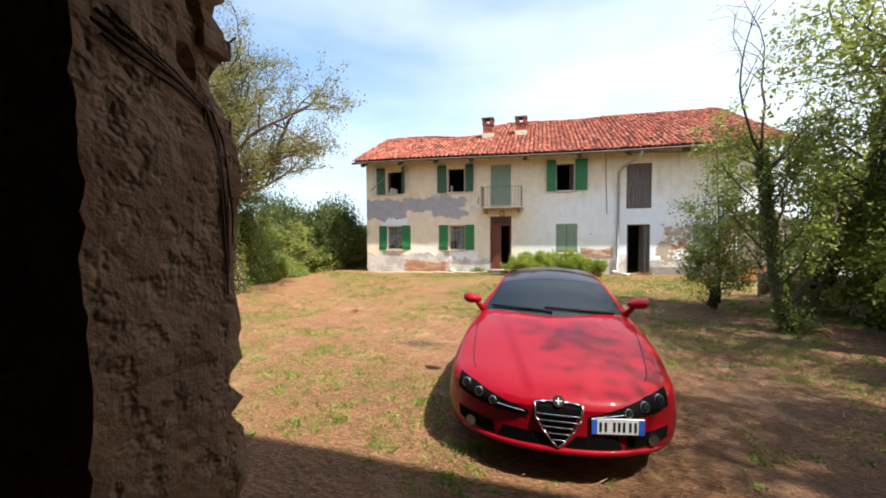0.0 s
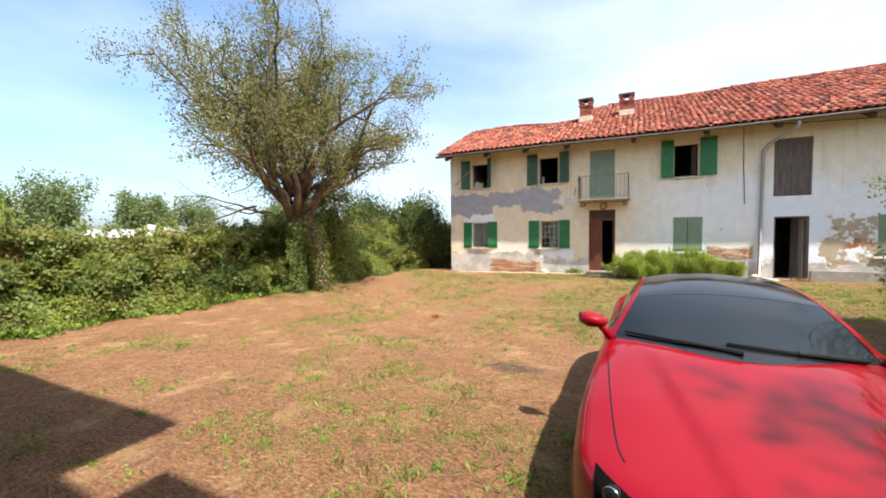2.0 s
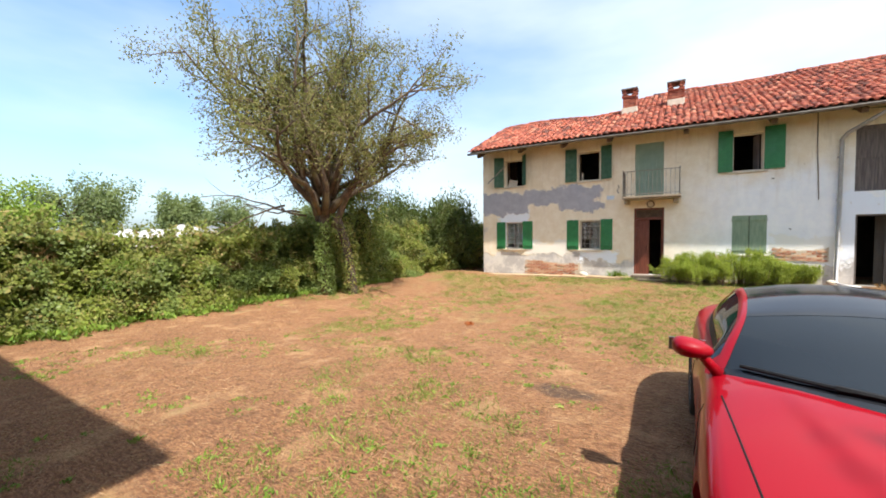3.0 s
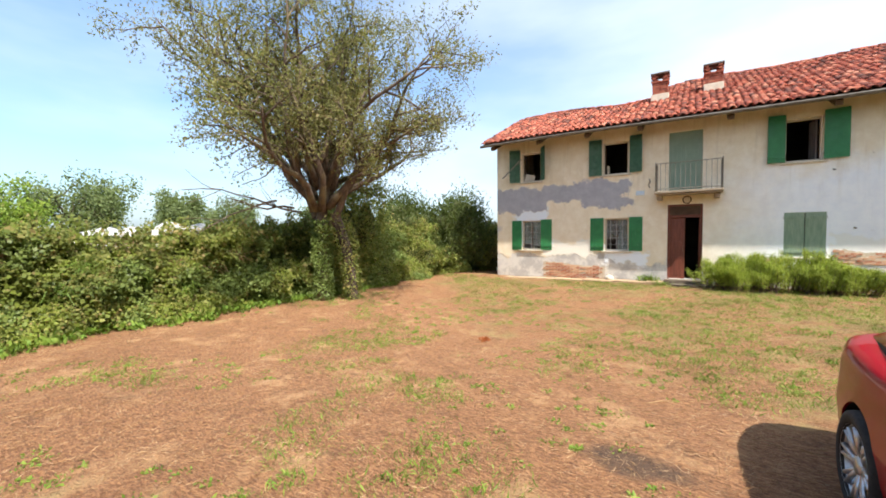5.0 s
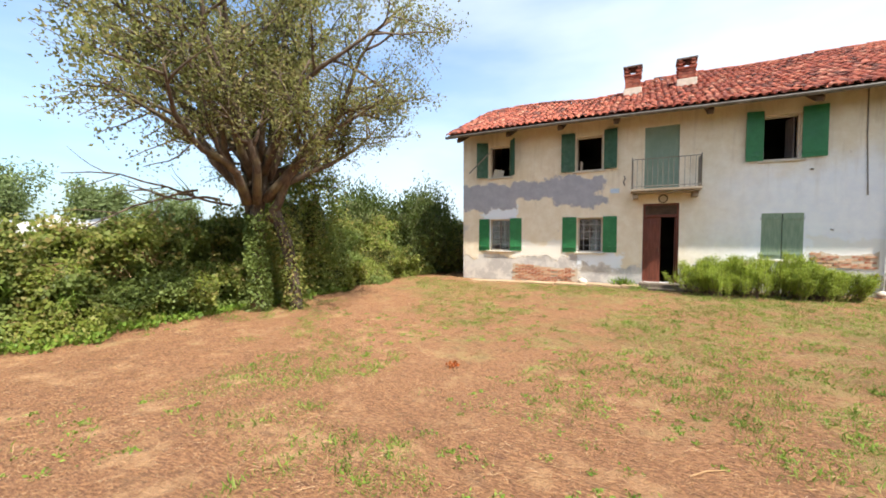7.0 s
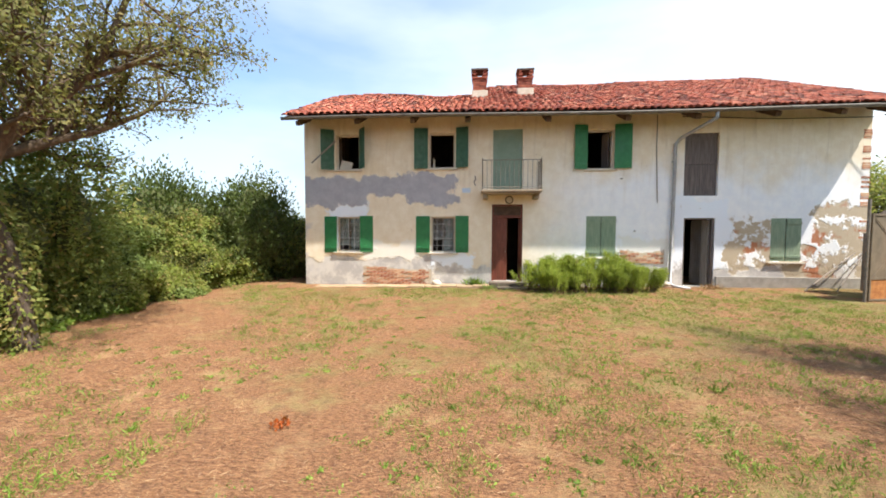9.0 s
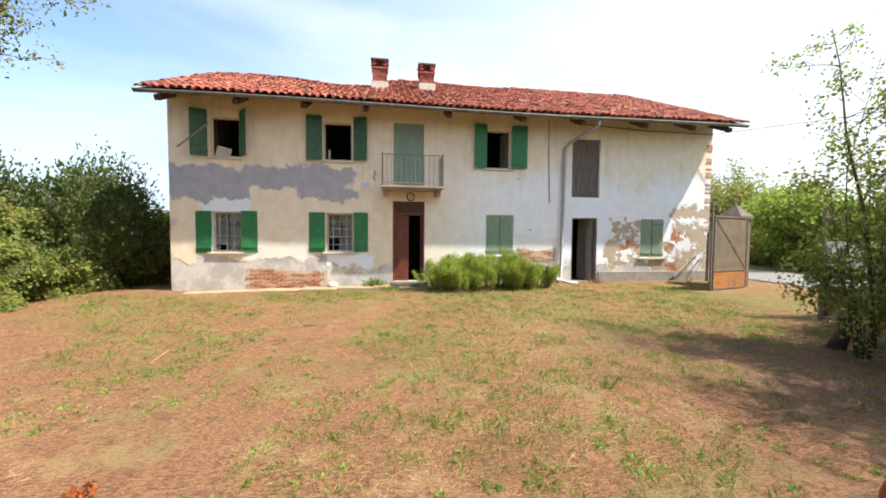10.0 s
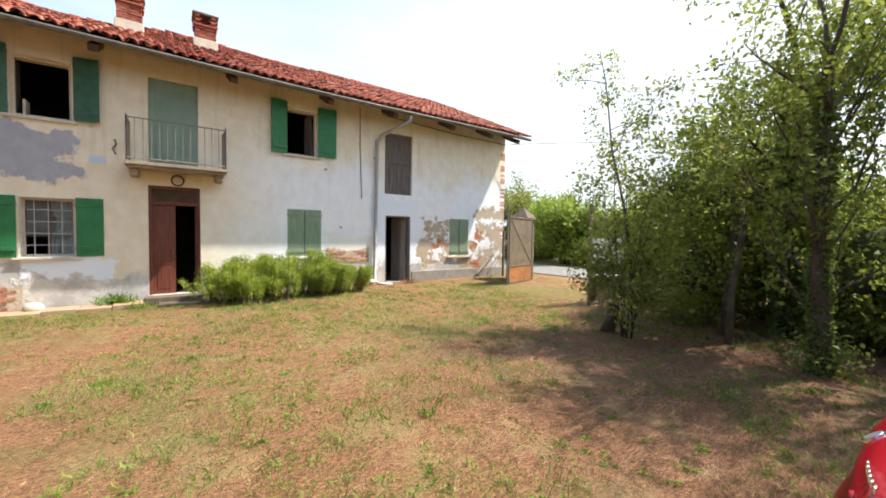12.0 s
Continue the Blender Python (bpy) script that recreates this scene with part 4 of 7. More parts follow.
part("threshold", boxes((x0, x1, 0.0, 0.45, -0.4, -0.215)), M_CONCRETE, house)
# plinth along the barn end, kerb along the house
part("plinth", boxes((4.55, XR + 0.02, -0.05, -0.002, -0.6, 0.12), bevel=0.012), M_CONCRETE, house, "low grey concrete plinth")
kerb = part("kerb", boxes((-8.9, -2.6, -0.60, -0.10, -0.7, -0.42)), M_CONCRETE, house, "pale worn kerb strip along the wall")
for i in range(12):
    a = -8.9 + i * 0.53
    part("kerb_stone", boxes((a, a + 0.515, -0.62 + 0.02 * math.sin(i * 5), -0.12, -0.415, -0.355 + 0.01 * math.sin(i * 3) + 0.012 * i), bevel=0.012), M_PATH, kerb)
for i, (x, z, s) in enumerate(((-4.30, -0.22, 0.13), (3.02, -0.12, 0.09))):
    bm = bmesh.new()
    bmesh.ops.create_icosphere(bm, subdivisions=2, radius=s)
    for v in bm.verts:
        v.co = Vector((v.co.x * 1.3, v.co.y * 0.8, v.co.z * 0.9)) * (1 + 0.2 * noise.noise(v.co * 9 + Vector((i, 0, 0))))
    solid("stone", bm, M_STONE, "pale loose stone lying against the house wall", "stone", at=(x, FY - 0.2, z), smooth=True)
# small iron bits on the facade
for x, z in ((-3.05, 3.35), (1.6, 3.22), (2.05, 1.55)):
    part("wall_anchor", tubed([(x, -0.012, z), (x + 0.03, -0.02, z - 0.1), (x - 0.03, -0.02, z - 0.2), (x + 0.02, -0.012, z - 0.32)] if x < 0 else [(x, 0.0, z), (x, -0.04, z), (x + 0.04, -0.05, z - 0.02)], 0.018, 6), M_IRON, house)
part("wall_plaque", boxes((-3.47, -3.20, -0.012, -0.001, 2.80, 2.95), bevel=0.003), M_PLAQUE, house, "small blank pale blue wall plaque")
# overhead wire from the barn gable
part("wire", tubed([(XR, -0.3, 4.95), (13, -1.2, 5.5), (24, -4, 7.2)], 0.012, 5), M_BLACK, house)
part("wire", tubed([(3.4, -0.03, 5.12), (6.2, -0.05, 4.98), (XR, -0.03, 4.98)], 0.012, 5), M_BLACK, house)


# ---- chimneys ----
BRICK = mesh_of(boxes((-0.115, 0.115, -0.055, 0.055, -0.029, 0.029)), M_BRICK)
BRICK_RED = mesh_of(boxes((-0.115, 0.115, -0.055, 0.055, -0.029, 0.029)), M_BRICK_RED)


def brick_at(base, x, y, z, rz=0.0, rng=None, red=False):
    b = part("brick", BRICK_RED if red else BRICK, M_BRICK_RED if red else M_BRICK, base)
    j = rng.normal(size=3) * 0.004 if rng is not None else (0, 0, 0)
    b.matrix_basis = pose(x + j[0], y + j[1], z + j[2], 0, 0, rz)
    return b


def chimney(x, y, ztop):
    rng = np.random.default_rng(int(100 + x * 10))
    zb = roof_z(x, y)
    c = part("chimney", boxes((x - 0.235, x + 0.235, y - 0.235, y + 0.235, zb - 0.2, ztop - 0.36)), M_BRICK_RED, house, "square red brick chimney with vented top")
    part("chimney_base", boxes((x - 0.31, x + 0.31, y - 0.33, y + 0.33, zb - 0.35, zb + 0.20), bevel=0.02), M_STONE, c)
    z = zb + 0.235
    row = 0
    while z < ztop - 0.36:
        o = 0.06 if row % 2 else -0.06
        for s in (-1, 1):
            for d in (-0.125, 0.125):
                brick_at(c, x + d + o * 0.5, y + s * 0.205, z, 0, rng, True)
                brick_at(c, x + s * 0.205, y + d - o * 0.5, z, 90, rng, True)
        z += 0.068
        row += 1
    part("chimney_collar", boxes((x - 0.30, x + 0.30, y - 0.30, y + 0.30, ztop - 0.37, ztop - 0.32), bevel=0.008), M_BRICK_RED, c)
    for sx in (-1, 1):
        for sy in (-1, 1):
            for k in range(4):
                brick_at(c, x + sx * 0.2, y + sy * 0.2, ztop - 0.28 + k * 0.062, 90 * (k % 2), rng, True)
    part("chimney_cap", boxes((x - 0.33, x + 0.33, y - 0.33, y + 0.33, ztop - 0.06, ztop), bevel=0.01), M_SLAB, c)


chimney(-2.93, 21.05 - FY, 7.84)
chimney(-1.17, 21.05 - FY, 7.78)
tiles()


# exposed brickwork: bricks stand in front of the render face
def brick_patch(x0, x1, z0, z1, seed, keep=0.4):
    rng = np.random.default_rng(seed)
    bm = bmesh.new()
    n = 26
    up = [z1 + 0.05 * math.sin(5 * i / n + seed) + rng.normal() * 0.02 for i in range(n + 1)]
    for i in range(n):
        a, b = x0 + (x1 - x0) * i / n, x0 + (x1 - x0) * (i + 1) / n
        f = [bm.verts.new((a, -0.006, z0)), bm.verts.new((b, -0.006, z0)), bm.verts.new((b, -0.006, up[i + 1])), bm.verts.new((a, -0.006, up[i]))]
        bm.faces.new(f)
    bmesh.ops.remove_doubles(bm, verts=bm.verts, dist=0.001)
    bed = part("brick_bed", bm, M_MORTAR, front)
    z, row = z0 + 0.035, 0
    while z < z1 + 0.03:
        x = x0 + (0.0 if row % 2 else 0.12) + 0.1
        while x < x1 - 0.08:
            e = 0.5 + 0.5 * min(1, (x - x0) / 0.3, (x1 - x) / 0.3)
            lim = up[min(n, int((x - x0) / (x1 - x0) * n))] - 0.02
            if z + 0.03 < lim + 0.02 and rng.random() < 0.95 * e + 0.02:
                b = brick_at(front, x, 0.038 + rng.normal() * 0.006, z, 0, rng)
            x += 0.243
        z += 0.068
        row += 1


brick_patch(-6.86, -4.50, -0.33, 0.26, 1)
brick_patch(1.65, 3.0, 0.50, 0.90, 2)
brick_patch(-0.2, 0.45, 0.2, 0.62, 5)
# quoin bricks at the barn corner
rng_q = np.random.default_rng(9)
for i in range(48):
    z = 1.3 + i * 0.07
    if rng_q.random() < 0.6:
        brick_at(front, XR - 0.115 + 0.004 + 0.012 * rng_q.random(), 0.046, z, 0, rng_q)


# ---- gateway building round the start of the walk ----
def rough_wall(x0, x1, y0, y1, z0, z1, seed, amp=0.03, n=0.08):
    """A wall block whose faces are lumpy and whose edges are eaten away."""
    bm = boxes((x0, x1, y0, y1, z0, z1))
    for axis, lo, hi in ((0, x0, x1), (1, y0, y1), (2, z0, z1)):
        c = lo + n
        while c < hi - n * 0.5:
            no = Vector((axis == 0, axis == 1, axis == 2))
            bmesh.ops.bisect_plane(bm, geom=bm.verts[:] + bm.edges[:] + bm.faces[:], plane_co=no * c, plane_no=no)
            c += n if axis != 0 or x1 - x0 < 2 else max(n, 0.3)
    for v in bm.verts:
        p = v.co.copy()
        near = sum(min(p[i] - a, b - p[i]) < 0.03 for i, a, b in ((0, x0, x1), (1, y0, y1)))
        w = amp * (1.8 if near >= 2 else 1.0)
        q = noise.noise_vector(p * 3.1 + Vector((seed, 0, 0))) + 0.6 * noise.noise_vector(p * 8.3) + 0.3 * noise.noise_vector(p * 19)
        v.co += Vector((q.x * w, q.y * w, 0))
    return bm


# the door jamb that the walk passes: brick core with crumbling earth render
jamb = rough_wall(-1.70, -1.01, 0.62, 1.05, -0.6, 4.4, 3, 0.012, 0.032)
rng_j = np.random.default_rng(12)
for v in jamb.verts:
    p = v.co
    # render gone above, ledges and bites at the outer corner
    if p.x > -1.05:
        gone = 0.5 + 0.5 * math.tanh((p.z - 1.98 + 0.25 * (p.y - 0.8) + 0.12 * noise.noise(p * 4)) * 14)
        p.x -= 0.030 * gone + 0.012 * abs(noise.noise(p * 14)) * (1 + gone)
    if p.y > 0.98 and p.x > -1.2:
        bite = 0.0
        for zc, h, d in ((1.165, 0.045, 0.055), (1.06, 0.03, 0.05), (2.07, 0.07, 0.05), (2.30, 0.03, 0.04), (0.72, 0.12, 0.045)):
            bite = max(bite, d * math.exp(-((p.z - zc) / h) ** 4))
        p.y -= bite + 0.02 * abs(noise.noise(Vector((p.z * 9, 3, 1))))
    if p.y < 0.70 and p.x > -1.1:
        p.y += 0.03 * noise.noise(Vector((p.z * 5, 9, 2))) + 0.015 * noise.noise(Vector((p.z * 17, 4, 2)))
    for hy, hz, hr in ((0.93, 2.27, 0.022), (0.90, 2.10, 0.017)):
        dd = math.hypot(p.y - hy, (p.z - hz) * 0.8)
        if p.x > -1.1 and dd < hr * 1.6:
            p.x -= 0.09 * math.exp(-(dd / hr) ** 4)
gate_house = thing("gateway_building", (0, 0, 0), "old rubble gateway building with dark interior and crumbling render", "building")
jamb_ob = part("jamb", jamb, M_PILLAR, gate_house, "crumbling brown earth render over brick at the gateway")
for z, y in ((2.19, 0.985), (1.95, 0.98), (1.115, 0.945)):
    b = part("brick", mesh_of(boxes((-0.115, 0.115, -0.055, 0.055, -0.029, 0.029), bevel=0.008), M_PILLAR), M_PILLAR, jamb_ob)
    b.matrix_basis = pose(-1.135, y, z, 0, 0, 4)
part("wall", rough_wall(-9.0, -1.70, 0.63, 1.03, -0.6, 4.4, 5, 0.015, 0.25), M_PILLAR, gate_house)
part("wall", rough_wall(2.3, 7.5, 0.63, 1.05, -0.6, 4.4, 6, 0.015, 0.25), M_PILLAR, gate_house)
part("wall", boxes((-9.0, 7.5, -6.4, -6.0, -0.6, 4.4)), M_PILLAR, gate_house)
part("wall", boxes((-9.3, -9.0, -6.4, 1.03, -0.6, 4.4)), M_PILLAR, gate_house)
part("wall", boxes((7.5, 7.8, -6.4, 1.05, -0.6, 4.4)), M_PILLAR, gate_house)
part("wall", boxes((-1.45, -1.1, -6.0, -0.75, -0.6, 4.4)), M_PILLAR, gate_house)
part("lintel", boxes((-1.4, 2.7, 0.66, 1.02, 2.95, 3.25), bevel=0.02), M_BEAM, gate_house)
part("wall", boxes((-1.69, 2.29, 0.64, 1.04, 3.26, 4.4)), M_PILLAR, gate_house)
part("roof", boxes((-9.5, -1.55, -6.6, 1.94, 4.42, 4.56)), M_TILE, gate_house)
part("roof", boxes((-1.54, -0.85, -6.6, 1.12, 4.42, 4.56)), M_TILE, gate_house)
part("roof", boxes((-0.84, 8.0, -6.6, 1.49, 4.42, 4.56)), M_TILE, gate_house)
# dry creeper stems and cords on the jamb
stems = thing("dry_creeper", (-1.022, 0.66, 1.3), "dry grey creeper stems clinging to the gateway jamb", "creeper")
for k, (dz, r) in enumerate(((0.0, 0.004), (0.022, 0.003), (-0.03, 0.0026), (0.038, 0.0022))):
    pts = [(-0.015 + 0.004 * k, 0.0 + 0.01 * k, 0.80 + dz), (0.0, 0.10, 0.765 + dz), (0.004, 0.20, 0.72 + dz * 0.6), (0.006, 0.275 + 0.006 * k, 0.675), (0.008, 0.30 + 0.010 * k, 0.60), (0.012 + 0.004 * (k % 2), 0.315 + 0.012 * k, 0.45 - 0.02 * k), (0.010, 0.325 + 0.009 * k, 0.30), (0.008, 0.335 + 0.006 * k, 0.14 + 0.05 * k)]
    pts = [(a, b + 0.012 * noise.noise(Vector((b * 9, c * 9, k * 3))), c + 0.02 * noise.noise(Vector((b * 7, c * 7, k * 5 + 1)))) for a, b, c in pts]
    part("stem", tubed(pts, [r * 1.6, r * 1.6, r * 1.5, r * 1.5, r * 1.4, r * 1.3, r, r * 0.6], 6), M_VINE_BARK, stems, smooth=True)


# ---- trees ----
def wander(p, d, length, n, rng, curl, lift):
    pts, p, d = [Vector(p)], Vector(p), Vector(d).normalized()
    for _ in range(n):
        d = (d + Vector(rng.normal(size=3)) * curl + Vector((0, 0, lift))).normalized()
        p = p + d * (length / n)
        pts.append(p.copy())
    return pts


def branch(bm, pts, r0, r1, seg):
    tube(bm, pts, [r0 + (r1 - r0) * i / (len(pts) - 1) for i in range(len(pts))], seg)


def spread(bm, pts, r, level, spec, rng, twigs):
    """Grow side shoots from a limb; spec rows: count, length, angle, lift."""
    if level >= len(spec):
        twigs.append(pts)
        return
    count, length, angle, lift = spec[level]
    for i in range(count):
        u = 0.25 + 0.75 * (i + rng.random()) / count
        k = min(len(pts) - 2, int(u * (len(pts) - 1)))
        f = u * (len(pts) - 1) - k
        p = pts[k].lerp(pts[k + 1], f)
        d = (pts[k + 1] - pts[k]).normalized()
        s = Vector(rng.normal(size=3))
        s = (s - d * s.dot(d)).normalized()
        a = radians(angle) * (0.7 + 0.6 * rng.random())
        nd = d * math.cos(a) + s * math.sin(a)
        ln = length * (0.6 + 0.7 * rng.random())
        sub = wander(p, nd, ln, 5, rng, 0.16, lift)
        rr = max(0.004, r * (1 - 0.6 * u) * 0.55)
        branch(bm, sub, rr, rr * 0.35, 6 if rr > 0.03 else 4 if rr > 0.012 else 3)
        spread(bm, sub, rr, level + 1, spec, rng, twigs)


def leaves_on(twigs, per, size, rng, spread_r=0.12, hang=0.0):
    pl, dr = [], []
    for t in twigs:
        a = np.array([list(p) for p in t])
        u = rng.random(per) ** 0.7 * (len(a) - 1)
        k = np.minimum(u.astype(int), len(a) - 2)
        f = (u - k)[:, None]
        p = a[k] * (1 - f) + a[k + 1] * f + rng.normal(size=(per, 3)) * spread_r
        pl.append(p)
        dr.append(rng.normal(size=(per, 3)) + np.array((0, 0, -hang)))
    pl, dr = np.concatenate(pl), np.concatenate(dr)
    return pl, dr, size * (0.6 + 0.8 * rng.random(len(pl)))


def ivy_on(pts, radii, count, size, rng, depth=0.06):
    a = np.array([list(p) for p in pts])
    u = rng.random(count) * (len(a) - 1)
    k = np.minimum(u.astype(int), len(a) - 2)
    f = (u - k)[:, None]
    p = a[k] * (1 - f) + a[k + 1] * f
    r = np.interp(u, np.arange(len(a)), radii)
    th = rng.random(count) * 2 * np.pi
    lump = 1 + 0.35 * np.sin(p[:, 2] * 4 + th * 2) + 0.2 * np.sin(p[:, 2] * 11 + th * 3)
    rr = r * (0.6 + 0.4 * lump) + depth * rng.random(count)
    out = np.stack([np.cos(th), np.sin(th), 0 * th], 1)
    return p + out * rr[:, None], out * 0.7 + rng.normal(size=(count, 3)) * 0.5 + np.array((0, 0, -0.8)), size * (0.6 + 0.8 * rng.random(count))


def tree(at, label, trunk_pts, r0, r1, spec, mat_leaf, per, leaf, seed, bark=None, limbs=(), ivy=None, hang=0.2, fuzz=0.12, seg=10, name="tree", bare=False, wild=0.13):
    rng = np.random.default_rng(seed)
    x, y = at
    z = ground_z(x, y) - 0.05
    t = thing(name, (x, y, z), label, "tree")
    bm = bmesh.new()
    pts = [Vector(p) for p in trunk_pts]
    branch(bm, pts, r0, r1, seg)
    for v in bm.verts:
        v.co += noise.noise_vector(v.co * 3) * r0 * 0.35
        if v.co.z < 0.3:
            v.co.x *= 1 + 0.5 * (0.3 - v.co.z)
            v.co.y *= 1 + 0.5 * (0.3 - v.co.z)
    twigs = []
    if limbs:
        for p, d, ln, r, lift in limbs:
            sub = wander(p, d, ln, 8, rng, wild, lift)
            branch(bm, sub, r, r * 0.16, 8)
            spread(bm, sub, r, 0, spec, rng, twigs)
    else:
        spread(bm, pts, r0, 0, spec, rng, twigs)
    part("trunk", bm, bark or M_BARK, t, smooth=True)
    if not bare:
        part("crown", leaf_mesh(*leaves_on(twigs, per, leaf, rng, fuzz, hang), mat_leaf, seed, 0.55, facing=np.array((0.5, -0.2, 0.7))), mat_leaf, t)
    if ivy:
        top, count, rad, size = ivy
        k = [p for p in pts if p.z <= top]
        part("ivy", leaf_mesh(*ivy_on(k, np.full(len(k), rad), count, size, rng), M_LEAF_IVY, seed, 0.9, facing=np.array((0.7, -0.3, 0.6))), M_LEAF_IVY, t, "dark green ivy round the trunk")
    return t, twigs


# big spreading tree by the hedge
limbs = []
rl = np.random.default_rng(31)
for i in range(28):
    # limbs reach for an egg-shaped crown: a low ring, a middle ring and the top
    if i < 9:
        a, up, r = 2 * math.pi * i / 9 + rl.normal() * 0.12, 4.9 + 0.7 * rl.random(), 2.9
    elif i < 20:
        a, up, r = 2 * math.pi * (i - 9) / 11 + rl.normal() * 0.15, 6.9 + 0.8 * rl.random(), 2.35
    else:
        a, up, r = 2 * math.pi * (i - 20) / 8 + rl.normal() * 0.2, 8.3 + 0.5 * rl.random(), 1.35
    root = Vector((0.25 * math.cos(a) + 0.1, 0.25 * math.sin(a), 2.2 + (0.8 if i < 9 else 1.7) * rl.random()))
    way = Vector((0.2 + r * math.cos(a), 0.2 + r * math.sin(a), up)) - root
    limbs.append((tuple(root), tuple(way.normalized() - Vector((0, 0, 0.12))), way.length * 1.04, 0.115 if i < 9 else 0.10, 0.05))
tree((-10.95, 10.45), "broad leafy tree with many branches and ivy-clad trunk beside the hedge", [(0.15, -0.1, 0), (0.1, 0, 0.8), (0.0, 0.05, 1.6), (0.05, 0, 2.4), (0.15, 0.05, 3.2), (0.1, 0.15, 4.1)], 0.23, 0.12,
     [(8, 1.45, 50, 0.05), (7, 0.8, 50, 0.03)], M_LEAF_OLIVE, 50, 0.068, 11, limbs=limbs, ivy=(2.5, 6000, 0.22, 0.065), fuzz=0.11, wild=0.19)
big = bpy.data.objects["tree"]
# bare low boughs on the yard side
bm = bmesh.new()
rb = np.random.default_rng(5)
for p, d, ln in (((-0.2, -0.5, 2.6), (-0.2, -1.0, 0.25), 3.0), ((-0.3, -1.2, 2.9), (-0.35, -0.9, -0.05), 2.2), ((0.0, -0.9, 2.7), (0.1, -0.9, 0.05), 2.0)):
    pts = wander(p, d, ln, 7, rb, 0.24, 0.02)
    branch(bm, pts, 0.034, 0.009, 6)
    for _ in range(4):
        k = int(rb.integers(2, 6))
        branch(bm, wander(pts[k], (rb.normal() * 0.4, -0.9, rb.normal() * 0.35), 0.9, 4, rb, 0.15, 0.0), 0.012, 0.004, 4)
part("dead_bough", bm, M_BARK, big, smooth=True)
# second, ivy-covered stem
bm = bmesh.new()
st = [Vector((0.75, 0.55, -0.05)), Vector((0.7, 0.5, 0.8)), Vector((0.6, 0.4, 1.7)), Vector((0.4, 0.2, 2.6))]
branch(bm, st, 0.16, 0.14, 8)
part("stem", bm, M_BARK_DARK, big)
rv = np.random.default_rng(8)
part("ivy", leaf_mesh(*ivy_on(st, [0.10, 0.12, 0.16, 0.22], 1300, 0.075, rv, 0.2), M_LEAF_HEDGE, 8, 0.7, facing=np.array((0.7, -0.3, 0.6))), M_LEAF_HEDGE, big, "loose climbing greenery round the stems")

# slender many-stemmed tree in the yard
limbs = [((0.05 * math.cos(a), 0.08 * math.sin(a), 0.05), (0.12 * math.cos(a), 0.12 * math.sin(a), 1), ln, 0.014, 0.01) for a, ln in ((0.6, 3.6), (1.9, 2.4), (2.7, 4.2), (3.5, 2.2), (4.3, 3.0), (5.4, 4.3))]
limbs += [((0.05, 0.05, 0.05), (0.35 * math.cos(a), 0.35 * math.sin(a), 1), 1.2, 0.009, 0.0) for a in (0.2, 1.7, 3.4, 4.8)]
limbs.append(((0.1, -0.05, 0.2), (0.02, 0.02, 1), 4.9, 0.034, 0.01))
tree((3.95, 10.5), "slender many-stemmed young tree with fresh green leaves", [(0.1, 0.35, 0), (0.12, 0.33, 0.3), (0.1, 0.3, 0.55)], 0.11, 0.09,
     [(12, 0.66, 56, 0.04), (4, 0.30, 45, 0.02)], M_LEAF_FRESH, 16, 0.066, 21, limbs=limbs, fuzz=0.08, bark=M_BARK_DARK, wild=0.05)
# leaning tree with ivy trunk, leaves low and bare top
limbs = [((-0.5, 0, 3.3), (-0.55, -0.1, 0.75), 2.6, 0.028, 0.05), ((-0.5, 0, 3.4), (0.05, 0.1, 1), 3.3, 0.025, 0.02), ((-0.45, 0, 3.0), (0.55, 0.1, 0.8), 2.6, 0.025, 0.05), ((-0.4, 0, 2.6), (0.5, -0.3, 0.5), 1.8, 0.026, 0.04)]
tl, _ = tree((4.3, 8.3), "leaning tree with ivy-clad trunk and bare upper branches", [(0, 0, 0), (-0.12, 0, 0.6), (-0.25, 0.02, 1.4), (-0.38, 0.0, 2.4), (-0.5, 0, 3.4)], 0.11, 0.06,
             [(5, 1.0, 38, 0.04), (3, 0.45, 40, 0.0)], M_LEAF_DARK, 1, 0.09, 33, limbs=limbs, ivy=(3.5, 4600, 0.05, 0.042), bark=M_BARK_DARK, bare=True)
rt = np.random.default_rng(34)
pts_side = []
sb = bmesh.new()
for k in range(15):
    a = 2.4 * k
    z = 0.55 + 0.19 * k
    w = wander((-0.12 * z, 0, z), (0.75 * math.cos(a), 0.75 * math.sin(a), 0.7), 1.5 - 0.03 * k, 6, rt, 0.13, 0.05)
    branch(sb, w, 0.02, 0.006, 5)
    spread(sb, w, 0.02, 0, [(6, 0.55, 42, 0.03)], rt, pts_side)
part("side_shoot", sb, M_BARK_DARK, tl)
nn = 900
pp = rt.normal(size=(nn, 3)) * np.array((0.16, 0.16, 0.16)) + np.array((0.05, -0.02, 0.22))
pp[:, 2] = np.abs(pp[:, 2])
part("ivy_clump", leaf_mesh(pp, rt.normal(size=(nn, 3)), 0.05 * (0.6 + 0.8 * rt.random(nn)), M_LEAF_IVY, 36, 0.8), M_LEAF_IVY, tl)
part("crown", leaf_mesh(*leaves_on(pts_side, 38, 0.075, rt, 0.08, 0.2), M_LEAF_FRESH, 35, 0.55, facing=np.array((0.5, -0.2, 0.7))), M_LEAF_FRESH, tl)

